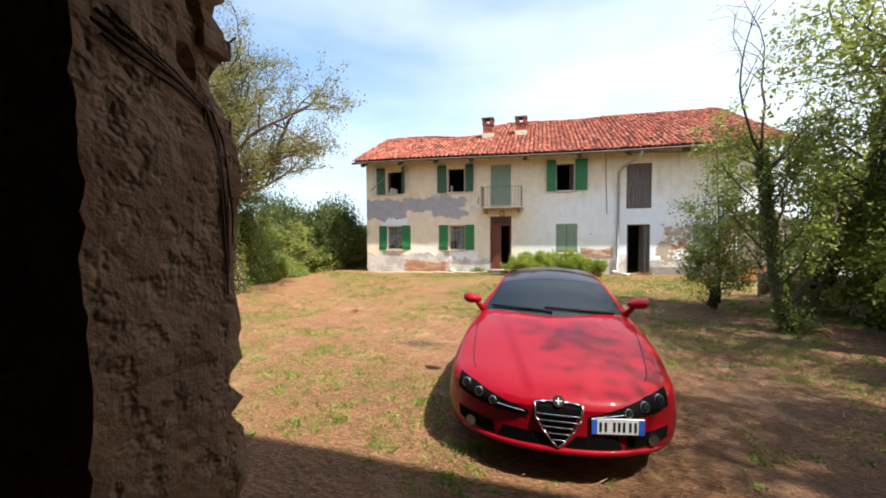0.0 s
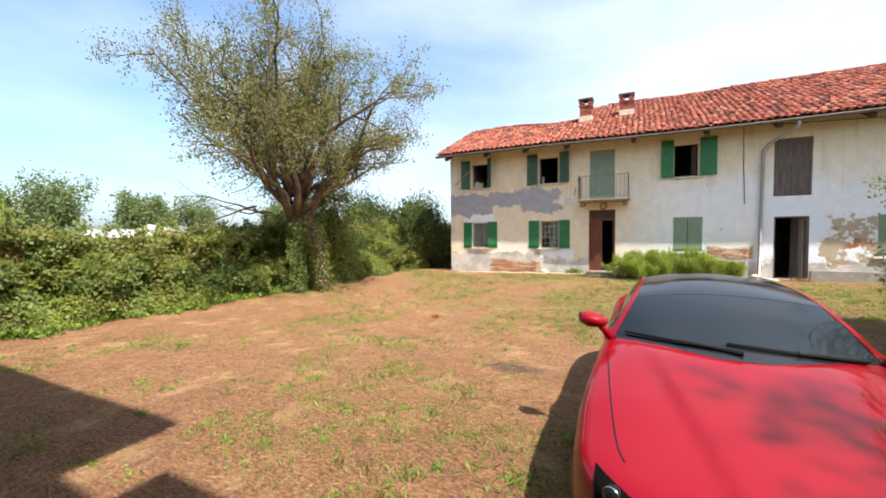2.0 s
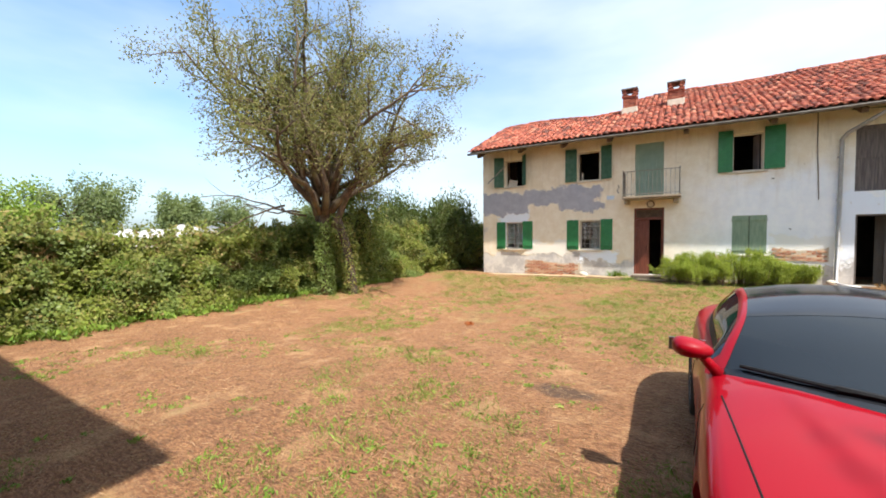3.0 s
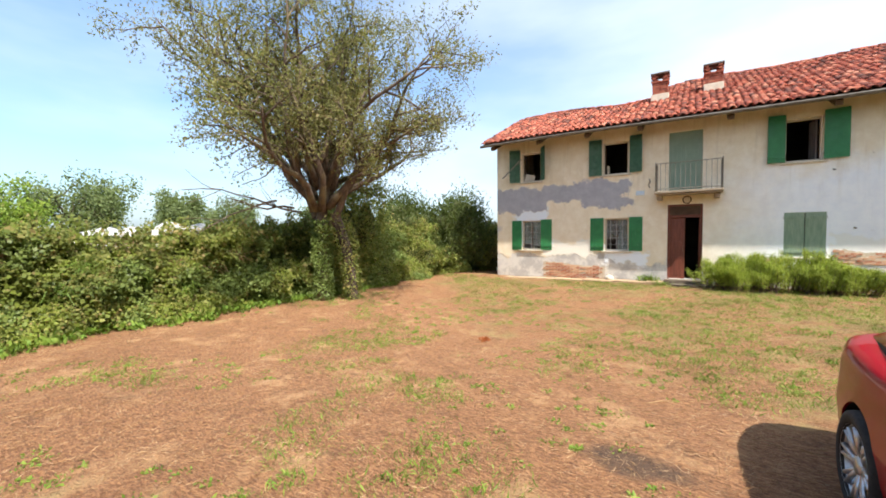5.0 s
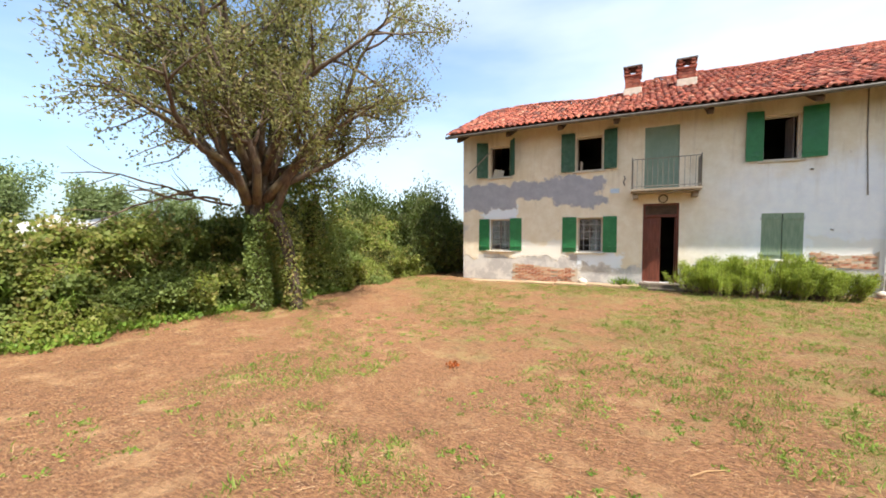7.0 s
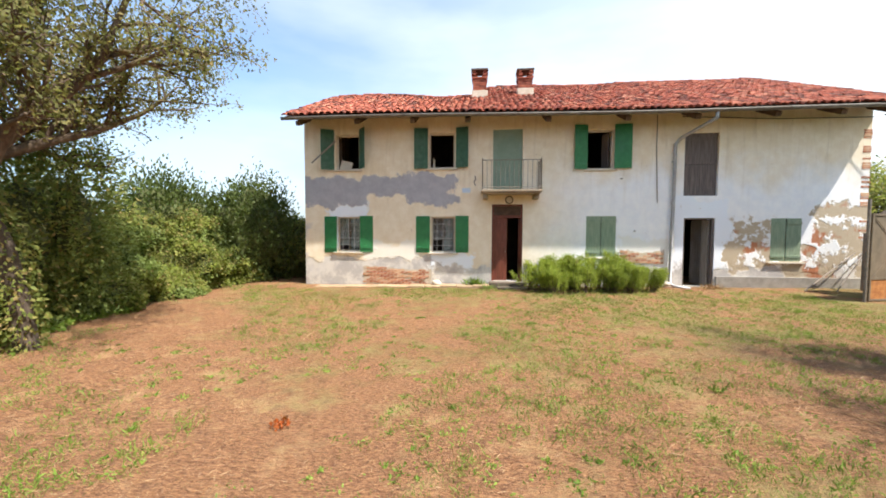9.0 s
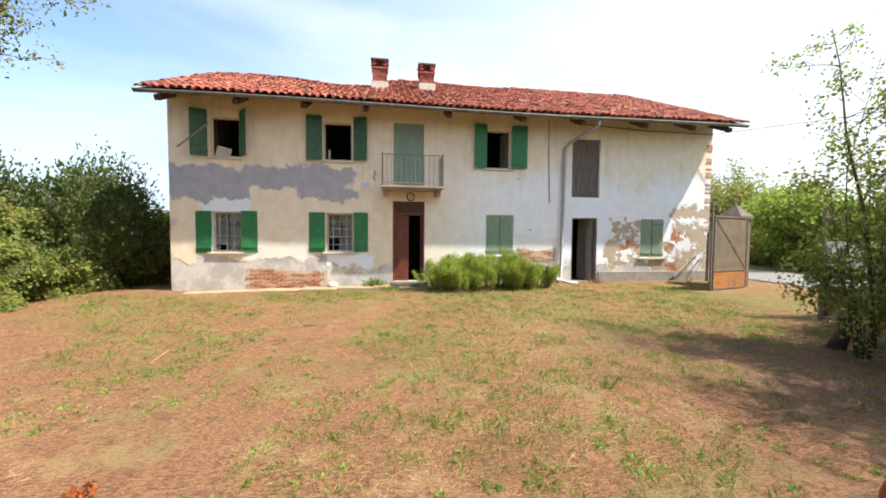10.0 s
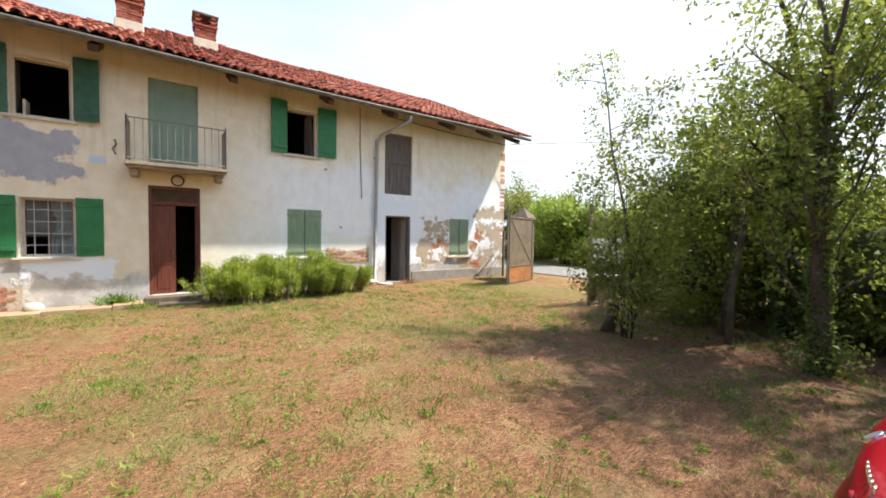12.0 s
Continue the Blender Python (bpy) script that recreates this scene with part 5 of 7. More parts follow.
# dark trees along the right of the yard
def dense_tree(x, y, h, r, seed, mat, per=26, leaf=0.13, trunk=0.2, low=1.0, group=""):
    rr = np.random.default_rng(seed)
    lm = []
    for i in range(9):
        a = 2 * math.pi * i / 9 + rr.normal() * 0.2
        z = low + (h * 0.62 - low) * i / 9
        lm.append(((0, 0, z), (math.cos(a), math.sin(a), 0.55), r * (1.0 - 0.35 * i / 9), 0.042, 0.08))
    lm.append(((0, 0, h * 0.55), (0.05, 0, 1), h * 0.42, 0.055, 0.02))
    return tree((x, y), "tall dense dark green tree at the yard's edge", [(0, 0, 0), (0.05, 0.04, h * 0.2), (-0.05, 0.05, h * 0.4), (0, 0, h * 0.6)], trunk, trunk * 0.55,
                [(7, r * 0.5, 48, 0.03), (5, r * 0.25, 48, 0.0)], mat, per, leaf, seed, limbs=lm, ivy=(h * 0.61, 3400, trunk * 1.1, 0.08), bark=M_BARK_DARK, fuzz=0.16)


dense_tree(6.15, 9.0, 7.0, 1.75, 41, M_LEAF_FRESH, 24, 0.085, 0.13, 1.2)
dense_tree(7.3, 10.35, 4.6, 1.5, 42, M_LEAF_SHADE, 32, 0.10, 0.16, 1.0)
dense_tree(9.2, 10.4, 3.4, 1.6, 43, M_LEAF_FRESH, 18, 0.10, 0.12, 0.6)
dense_tree(5.9, 6.6, 6.8, 2.4, 46, M_LEAF_FRESH, 22, 0.09, 0.12, 3.2)
dense_tree(6.6, 3.2, 8.0, 2.6, 44, M_LEAF_DARK, 20, 0.11, 0.12, 1.6)
dense_tree(5.0, 2.0, 8.6, 2.1, 45, M_LEAF_DARK, 3, 0.12, 0.12, 4.2)
# two crossed leaning poles of dead wood
for x, y, dx in ((4.85, 9.4, 0.9), (5.3, 9.6, 0.75)):
    tt = thing("leaning_trunk", (x, y, ground_z(x, y) - 0.03), "thin bare trunk leaning into the thicket", "tree trunk")
    part("trunk", tubed([(0, 0, 0), (dx * 0.4, 0.1, 0.8), (dx * 0.85, 0.12, 1.7), (dx * 1.1, 0.2, 2.6)], [0.06, 0.05, 0.045, 0.035], 8), M_BARK, tt, smooth=True)


# ---- shrubs, hedge ----
def shrub(x, y, rx, ry, h, mat, count, leaf, seed, label, name="shrub", base=0.0, top_bias=0.0, spiky=0.0, core=0.8):
    rng = np.random.default_rng(seed)
    z = ground_z(x, y)
    t = thing(name, (x, y, z), label, "shrub")
    bm = bmesh.new()
    bmesh.ops.create_icosphere(bm, subdivisions=4, radius=1)
    lump = lambda d: 1 + 0.28 * noise.noise(d * 2.1 + Vector((seed, 0, 0))) + 0.18 * noise.noise(d * 5 + Vector((0, seed, 0)))
    for v in bm.verts:
        d = v.co.normalized()
        k = lump(d) * core
        v.co = Vector((d.x * rx * k, d.y * ry * k, h * 0.5 + d.z * h * 0.5 * k + base))
    part("shade_core", bm, M_CORE, t, smooth=True)
    d = rng.normal(size=(count, 3))
    d /= np.linalg.norm(d, axis=1, keepdims=True)
    k = np.array([lump(Vector(v)) for v in d]) * (0.78 + 0.27 * rng.random(count) + spiky * rng.random(count) ** 4)
    p = np.stack([d[:, 0] * rx * k, d[:, 1] * ry * k, h * 0.5 + d[:, 2] * h * 0.5 * k + base], 1)
    keep = p[:, 2] > -0.02
    dirs = d * 0.6 + rng.normal(size=(count, 3)) * 0.55 + np.array((0, 0, top_bias))
    part("foliage", leaf_mesh(p[keep], dirs[keep], (leaf * (0.6 + 0.8 * rng.random(count)))[keep], mat, seed, 0.5, facing=(d * 1.2 + np.array((0.3, -0.1, 0.6)))[keep]), mat, t)
    return t


def hedge():
    rng = np.random.default_rng(77)
    t = thing("hedge", (-12.2, 8, 0), "long overgrown hedge of mixed bramble and ivy", "hedge")

    def face(y, v):
        """Front face of the hedge: x out of its line, z, for a height share v."""
        top = 1.70 + 0.24 * noise.noise(Vector((y * 0.35, 1, 0))) + 0.20 * noise.noise(Vector((y * 1.1, 5, 0))) + 0.12 * noise.noise(Vector((y * 3.1, 2, 4)))
        top -= 0.44 * math.exp(-((y - 6.9) / 1.9) ** 2) + 0.1 * math.exp(-((y - 15) / 2) ** 2)
        lean = 0.75 * max(0.0, 1 - v) ** 1.4 + 0.75 * noise.noise(Vector((y * 0.8, v * 2.0, 3))) + 0.46 * noise.noise(Vector((y * 2.3, v * 4, 7))) - 0.25 * max(0.0, v - 0.75)
        line = 0.35 + 0.012 * (y - 9) ** 2 * (0.12 if y < 9 else 0.18) - 0.25
        return -12.2 + line + lean, v * top + ground_z(-12, y) * (1 - v)
    bm = bmesh.new()
    ys = [-4 + 0.3 * i for i in range(84)]
    cols = []
    for y in ys:
        col = []
        for j in range(9):
            x, z = face(y, j / 8)
            col.append(bm.verts.new((x + 12.2 - 0.14, y - 8, z - 0.05)))
        col.append(bm.verts.new((-1.6, y - 8, col[-1].co.z - 0.1)))
        col.append(bm.verts.new((-1.9, y - 8, -0.4)))
        cols.append(col)
    for a, b in zip(cols, cols[1:]):
        for j in range(10):
            bm.faces.new((a[j], b[j], b[j + 1], a[j + 1]))
    part("shade_core", bm, M_CORE, t, smooth=True)

    def cloud(n, y0, y1, v0, v1, out):
        y = y0 + (y1 - y0) * rng.random(n)
        v = v0 + (v1 - v0) * rng.random(n)
        q = np.array([face(a, b) for a, b in zip(y, v)])
        deep = out * rng.random(n) ** 1.5 - 0.12
        return np.stack([q[:, 0] + 12.2 + deep, y - 8, q[:, 1] + 0.06 * rng.normal(size=n)], 1)
    n = 110000
    p = cloud(n, -3, 20.5, 0.02, 1.03, 0.34)
    sort = np.array([noise.noise(Vector((q[1] * 0.55, q[2] * 1.1, 2))) + 0.7 * noise.noise(Vector((q[1] * 1.9, q[2] * 2.6, 6))) for q in p])
    sort += 0.10 * rng.normal(size=n) - 0.30 * np.exp(-((p[:, 1] - 2.4) / 1.6) ** 2)
    for lo, hi, mat, sz, asp in ((-9, -0.16, M_LEAF_IVY, 0.080, 0.8), (-0.16, 0.14, M_LEAF_HEDGE, 0.070, 0.7), (0.14, 0.36, M_LEAF_FRESH, 0.085, 0.75), (0.36, 9, M_LEAF_HEDGE, 0.055, 0.5)):
        k = (sort > lo) & (sort <= hi)
        m = int(k.sum())
        part("foliage", leaf_mesh(p[k], rng.normal(size=(m, 3)) + np.array((0.5, 0, -0.8)), sz * (0.5 + 0.9 * rng.random(m)), mat, 5, asp, facing=np.array((1.5, -0.3, 1.2))), mat, t)
    # top growth
    n = 9000
    y = -3 + 23.5 * rng.random(n)
    q = np.array([face(a, 1.0) for a in y])
    p = np.stack([q[:, 0] + 12.2 - 1.6 * rng.random(n), y - 8, q[:, 1] + 0.02 + 0.10 * rng.random(n)], 1)
    part("foliage", leaf_mesh(p, rng.normal(size=(n, 3)) + np.array((0.3, 0, 0.6)), 0.12 * (0.5 + 0.9 * rng.random(n)), M_LEAF_HEDGE, 7, 0.6, facing=np.array((1.5, -0.3, 1.2))), M_LEAF_HEDGE, t)
    # bramble shoots standing out of the top and the face
    twigs, bmt = [], bmesh.new()
    for p in np.concatenate([cloud(150, -3, 20, 0.75, 1.0, 0.1), cloud(90, -3, 20, 0.3, 0.8, 0.1)]):
        w = wander(tuple(p), (0.5 + 0.4 * rng.normal(), 0.5 * rng.normal(), 0.8), 0.35 + 0.45 * rng.random(), 5, rng, 0.16, -0.12)
        branch(bmt, w, 0.006, 0.003, 3)
        twigs.append(w)
    for p in cloud(260, -3, 20, 0.97, 1.0, 0.1):
        w = wander((p[0] - 0.5 * rng.random(), p[1], p[2]), (0.2 * rng.normal(), 0.35 * rng.normal(), 1), 0.2 + 0.45 * rng.random() ** 2, 4, rng, 0.12, 0.0)
        branch(bmt, w, 0.005, 0.003, 3)
        twigs.append(w)
    tagged(part("bramble_shoot", bmt, M_BARK, t), kind="stuff")
    part("shoot_leaves", leaf_mesh(*leaves_on(twigs, 46, 0.09, rng, 0.06, 0.2), M_LEAF_HEDGE, 12, 0.65, facing=np.array((1.2, -0.3, 1.2))), M_LEAF_HEDGE, t)
    # long grass arching out of it, some dead
    for mat, cnt, nm in ((M_GRASS, 1500, "long_grass"), (M_STRAW, 420, "dry_grass")):
        centres = cloud(26, 2, 15, 0.35, 1.0, 0.25) if mat is M_GRASS else cloud(9, 2, 15, 0.5, 1.0, 0.25)
        i = rng.integers(0, len(centres), cnt)
        p = centres[i] + rng.normal(size=(cnt, 3)) * 0.06
        gp = part(nm, leaf_mesh(p, rng.normal(size=(cnt, 3)) * 0.8 + np.array((0.7, 0, -0.5)), 0.26 * (0.5 + rng.random(cnt)), mat, 9, 0.04, 0.9), mat, t)
        tagged(gp, kind="stuff")
    # fringe of weeds at its foot
    n = 5200
    p = cloud(n, -2, 14, 0.0, 0.06, 0.55)
    p[:, 2] = ground_np(p[:, 0] - 12.2, p[:, 1] + 8) + 0.13 * rng.random(n)
    part("weed_fringe", leaf_mesh(p, rng.normal(size=(n, 3)) + np.array((0.2, 0, 0.9)), 0.10 * (0.5 + rng.random(n)), M_GRASS, 10, 0.5), M_GRASS, t)


hedge()
# needle bush before the house: many upright shoots
rng_b = np.random.default_rng(61)
bush = thing("bush", (0.38, FY - 0.85, ground_z(0.38, FY - 0.85)), "low spreading bright green rosemary-like bush", "bush")
bm = bmesh.new()
pl, dr, sz = [], [], []
clumps = [(rng_b.random() * 2 - 1, rng_b.random() * 2 - 1, 0.75 + 0.5 * rng_b.random()) for _ in range(44)]
for i in range(480):
    cu, cw, ch = clumps[i % 44]
    du, dw = rng_b.normal() * 0.10, rng_b.normal() * 0.24
    u, w = cu + du, cw + dw
    if u * u + 0.5 * w * w > 1.05:
        continue
    x, y = 2.1 * u, 0.62 * w
    fall = math.exp(-(du / 0.16) ** 2 - (dw / 0.45) ** 2)
    hh = (0.40 + 0.46 * ch * fall) * (1 - 0.42 * u * u) * (1 - 0.25 * w * w) * 1.28
    tip = Vector((x * 1.02 + rng_b.normal() * 0.07, y * 1.08 - 0.05 + rng_b.normal() * 0.06, hh))
    root = Vector((x * 0.94, y * 0.86 + 0.06, 0.0))
    mid = root.lerp(tip, 0.55) + Vector((rng_b.normal() * 0.03, rng_b.normal() * 0.03, 0.0))
    tube(bm, [root, mid, tip], [0.012, 0.009, 0.003], 4)
    k = 230
    f = 1 - 0.72 * rng_b.random(k) ** 1.5
    a, b, c = np.array(root), np.array(mid), np.array(tip)
    p = np.where((f < 0.55)[:, None], a + (b - a) * (f / 0.55)[:, None], b + (c - b) * ((f - 0.55) / 0.45)[:, None])
    p += rng_b.normal(size=(k, 3)) * 0.04
    pl.append(p)
    dr.append((c - b) / np.linalg.norm(c - b) * 0.7 + rng_b.normal(size=(k, 3)) * 0.6)
    sz.append(0.07 * (0.6 + 0.7 * rng_b.random(k)))
part("branchwork", bm, M_BARK, bush)
part("foliage", leaf_mesh(np.concatenate(pl), np.concatenate(dr), np.concatenate(sz), M_LEAF_BUSH, 62, 0.17, facing=np.array((0.4, -0.5, 0.8))), M_LEAF_BUSH, bush)

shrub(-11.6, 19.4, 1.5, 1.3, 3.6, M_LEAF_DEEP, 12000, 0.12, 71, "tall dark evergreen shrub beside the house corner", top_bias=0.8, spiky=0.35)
shrub(-10.2, 20.4, 1.0, 1.0, 2.3, M_LEAF_HEDGE, 4500, 0.14, 72, "leafy green shrub beside the house corner")
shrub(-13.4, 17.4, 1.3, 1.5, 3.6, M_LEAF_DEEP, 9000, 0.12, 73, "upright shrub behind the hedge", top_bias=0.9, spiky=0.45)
shrub(-11.6, 12.0, 0.85, 0.85, 3.7, M_LEAF_HEDGE, 7000, 0.085, 75, "dark ivy-hung growth between tree and hedge", spiky=0.55, core=0.45)
shrub(-11.3, 12.7, 0.75, 0.75, 4.3, M_LEAF_IVY, 5500, 0.085, 76, "tall ivy-hung stems behind the broad tree", spiky=0.55, core=0.35)
shrub(-12.9, 13.6, 1.1, 1.3, 3.9, M_LEAF_HEDGE, 3800, 0.14, 74, "loose leafy tree shoot behind the hedge", spiky=0.5, core=0.5)
for i, (x, y, h) in enumerate(((7.6, 4.8, 1.7), (7.6, 8.2, 1.7), (8.9, 9.2, 1.9), (8.8, 11.0, 1.6), (6.6, 7.0, 1.2))):
    shrub(x, y, 1.3, 1.3, h, M_LEAF_FRESH, 7000, 0.09, 80 + i, "dark shaded undergrowth below the trees", "undergrowth")
for i, (x, y, r, h) in enumerate(((6.5, 8.0, 1.0, 2.5), (5.9, 10.3, 0.7, 2.0), (7.3, 9.2, 1.0, 2.8), (5.7, 5.4, 0.9, 2.0))):
    shrub(x, y, r, r, h, M_LEAF_FRESH, 3600, 0.095, 90 + i, "loose leafy saplings growing under the trees", "sapling", spiky=0.5, core=0.45)


# ---- distance ----
def far_tree(x, y, h, r, seed, mat):
    rr = np.random.default_rng(seed)
    h *= 0.86
    lm = [((0, 0, h * (0.25 + 0.07 * i)), (math.cos(2.4 * i), math.sin(2.4 * i), 0.6), r * 0.9, 0.1, 0.06) for i in range(7)]
    lm.append(((0, 0, h * 0.5), (0.1, 0, 1), h * 0.38, 0.1, 0.0))
    tree((x, y), "distant round leafy tree beyond the yard", [(0, 0, 0), (0.1, 0, h * 0.3), (0, 0, h * 0.6)], 0.2, 0.1, [(6, r * 0.5, 50, 0.03), (4, r * 0.28, 50, 0)], mat, 48, 0.17, seed, limbs=lm, fuzz=0.26, bark=M_BARK_DARK)


for i, (x, y, h, r, mat) in enumerate(((-29, 6.0, 4.0, 2.2, M_LEAF_BRIGHT), (-32, 10, 5.2, 2.8, M_LEAF_FAR), (-27, 13.2, 5.4, 1.3, M_LEAF_FAR), (-36, 21, 5.0, 2.4, M_LEAF_FAR), (-34, 29, 5.8, 2.4, M_LEAF_FAR), (-26, 2.5, 3.6, 2.2, M_LEAF_BRIGHT),
                                       (15.5, 20.5, 3.3, 1.9, M_LEAF_BRIGHT), (18.5, 24, 4.2, 2.5, M_LEAF_HEDGE), (16.8, 16.5, 2.9, 1.9, M_LEAF_BRIGHT), (20, 30, 5.4, 3.2, M_LEAF_HEDGE), (17, 12, 4.6, 2.8, M_LEAF_DARK))):
    far_tree(x, y, h, r, 200 + i, mat)
# low green masses that close the view behind hedge and lane
for i, (x, y, rx, ry, h, mat) in enumerate(((-23, 9.5, 3.0, 5.0, 1.75, M_LEAF_HEDGE), (-25, 17, 3.0, 6.0, 1.8, M_LEAF_HEDGE), (-22, 26, 4, 5, 2.6, M_LEAF_DARK), (16.5, 18.5, 1.6, 4.5, 1.8, M_LEAF_BRIGHT), (17, 27, 2, 6, 2.2, M_LEAF_HEDGE), (15.8, 9, 1.6, 6, 2.6, M_LEAF_DARK))):
    shrub(x, y, rx, ry, h, mat, 15000, 0.17, 300 + i, "bank of green bushes beyond the yard", "thicket")
k = Nodes("distant haze-blue woods")
M_FAR = k.done(k.mix(k.step(k.noise(0.02, 4), 0.35, 0.65), (0.10, 0.14, 0.10), (0.15, 0.19, 0.15)), 1.0)
bm = bmesh.new()
ring = []
for i in range(241):
    a = 2 * math.pi * i / 240
    h = 9 + 5 * noise.noise(Vector((math.cos(a) * 6, math.sin(a) * 6, 2))) + 3 * noise.noise(Vector((math.cos(a) * 30, math.sin(a) * 30, 5)))
    ring.append((bm.verts.new((420 * math.cos(a), 420 * math.sin(a), -2)), bm.verts.new((424 * math.cos(a), 424 * math.sin(a), h)), bm.verts.new((460 * math.cos(a), 460 * math.sin(a), -2))))
for a, b in zip(ring, ring[1:]):
    bm.faces.new((a[0], b[0], b[1], a[1]))
    bm.faces.new((a[1], b[1], b[2], a[2]))
solid("backdrop", bm, M_FAR, "low line of hazy distant woods", "woods", "structure")
# rubble heap under pale sheeting, behind the hedge
bm = bmesh.new()
cols = []
for i in range(25):
    row = []
    for j in range(15):
        u, v = i / 12 - 1, j / 7 - 1
        e = max(0.0, 1 - u * u) ** 0.5 * max(0.0, 1 - v * v) ** 0.5
        p = Vector((1.2 * v, 3.0 * u, 0))
        row.append(bm.verts.new((p.x, p.y, 2.12 * e ** 0.6 + (0.30 * noise.noise(p * 1.3) + 0.14 * noise.noise(p * 3.7)) * e)))
    cols.append(row)
for a, b in zip(cols, cols[1:]):
    for j in range(14):
        bm.faces.new((a[j], b[j], b[j + 1], a[j + 1]))
solid("rubble_mound", bm, surface("pale plastic sheeting", (0.34, 0.33, 0.31), (0.50, 0.49, 0.48), 1.6, 0.5, 0.6, stain=(0.38, 0.32, 0.26)), "rubble mound covered with pale dirty plastic sheeting", "mound", at=(-15.2, 8.0, -0.32), smooth=True)

# ---- yard gate ----
gate = thing("yard_gate", (6.75, 15.95, ground_z(6.75, 15.95)), "open sheet-metal gate leaf with rusty foot panel", "gate", turn=16)
part("gate_frame", boxes((0, 0.05, -0.025, 0.025, 0.02, 2.2), (1.62, 1.67, -0.025, 0.025, 0.02, 2.2), (0.05, 1.62, -0.025, 0.025, 2.14, 2.19), (0.05, 1.62, -0.025, 0.025, 0.55, 0.60), (0.05, 1.62, -0.025, 0.025, 0.02, 0.07), bevel=0.004), M_GATE, gate)
part("sheet_panel", boxes((0.05, 1.62, -0.006, 0.006, 0.60, 2.14)), M_GATE, gate, "dull beige sheet panel")
part("foot_panel", boxes((0.05, 1.62, -0.012, 0.002, 0.07, 0.55)), M_RUST, gate, "orange rusty foot panel")
for a, b in (((0.08, 0.62), (1.6, 2.1)), ((0.08, 2.1), (1.6, 0.62))):
    part("brace", tubed([(a[0], -0.022, a[1]), (b[0], -0.012, b[1])], 0.007, 6), M_GATE, gate)
part("upright", tubed([(-0.1, 0.0, 0.0), (-0.1, 0, 2.55)], 0.035, 8), M_IRON, gate)
post = thing("gate_pier", (8.35, 16.85, ground_z(8.5, 16.5)), "plastered gate pier with pointed grey cap", "gate pier", turn=16)
part("shaft", boxes((-0.3, 0.3, -0.3, 0.3, 0, 2.15), bevel=0.015), M_PIER, post)
bm = boxes((-0.36, 0.36, -0.36, 0.36, 2.155, 2.22))
a = [bm.verts.new((x, y, 2.221)) for x, y in ((-0.34, -0.34), (0.34, -0.34), (0.34, 0.34), (-0.34, 0.34))]
c = bm.verts.new((0, 0, 2.62))
for i in range(4):
    bm.faces.new((a[i], a[(i + 1) % 4], c))
bm.faces.new(a[::-1])
part("cap", bm, M_PIER, post)
# thin iron props leaning on the house corner
for dx, dz in ((0.0, 0.0), (0.5, 0.35)):
    pr = thing("iron_prop", (7.5 + dx, FY - 0.85, ground_z(7.5, FY - 1)), "thin rusty iron bar leaning on the wall", "iron bar", group="iron bars on the wall")
    part("bar", tubed([(-0.9 + dz, 0.1, 0.01), (1.0, 0.8, 1.1 + dz)], 0.02, 6), M_IRON, pr)
stub = thing("iron_post", (8.35, FY - 0.5, ground_z(8.3, 17.8)), "short rusty iron post beside the house", "post")
part("post", tubed([(0, 0, 0), (0, 0, 1.7)], 0.05, 8), M_IRON, stub)
# second leaf, swung open towards the yard
gate2 = thing("yard_gate", (5.74, 12.4, ground_z(5.74, 12.4)), "open iron gate leaf with cross braces and rusty foot", "gate", turn=-3)
part("gate_frame", boxes((0, 0.06, -0.03, 0.03, 0, 2.35), (2.5, 2.56, -0.03, 0.03, 0, 2.2), (0.06, 2.5, -0.02, 0.02, 2.0, 2.05), (0.06, 2.5, -0.02, 0.02, 0.6, 0.65), (0.06, 2.5, -0.02, 0.02, 0.03, 0.08), (1.26, 1.31, -0.02, 0.02, 0.65, 2.0), bevel=0.004), M_IRON, gate2)
part("sheet_panel", boxes((0.06, 1.26, -0.006, 0.006, 0.9, 1.55)), M_SHEET, gate2, "pale grey sheet panel")
# rusty foot in dark timber colour: the shade on it is put into the colour
part("foot_panel", boxes((0.06, 2.5, -0.01, 0.004, 0.08, 0.6)), M_BEAM, gate2)
for a, b in (((0.08, 0.68), (2.48, 1.98)), ((0.08, 1.98), (2.48, 0.68))):
    part("brace", tubed([(a[0], -0.022, a[1]), (b[0], -0.022, b[1])], 0.016, 6), M_IRON, gate2)

# ---- reddish creeper trunk by the gateway ----
bm = bmesh.new()
rings = []
seg = 64
for i in range(46):
    z = i / 45 * 3.6
    cy = -0.19 - 0.04 * z
    r = 0.34 - 0.07 * z if z < 2.4 else 0.172 - 0.01 * (z - 2.4)
    ring = []
    for j in range(seg):
        a = 2 * math.pi * j / seg
        tw = a + 0.25 * z
        rr = r * (1 + 0.05 * math.sin(7 * tw) + 0.045 * math.sin(17 * tw + 1.5 * math.sin(z * 2)) + 0.05 * noise.noise(Vector((math.cos(tw) * 5, math.sin(tw) * 5, z * 0.8))) + 0.05 * abs(noise.noise(Vector((math.cos(tw) * 13, math.sin(tw) * 13, z * 1.1)))))
        ring.append(bm.verts.new((0.72 * rr * math.cos(a), cy + rr * math.sin(a), z)))
    rings.append(ring)
for a, b in zip(rings, rings[1:]):
    for j in range(seg):
        bm.faces.new((a[j], a[(j + 1) % seg], b[(j + 1) % seg], b[j]))
bm.faces.new(rings[-1])
creeper = thing("creeper_trunk", (-1.75, 1.47, ground_z(-1.7, 1.5) - 0.05), "thick stringy reddish-barked creeper trunk by the gateway", "tree trunk")
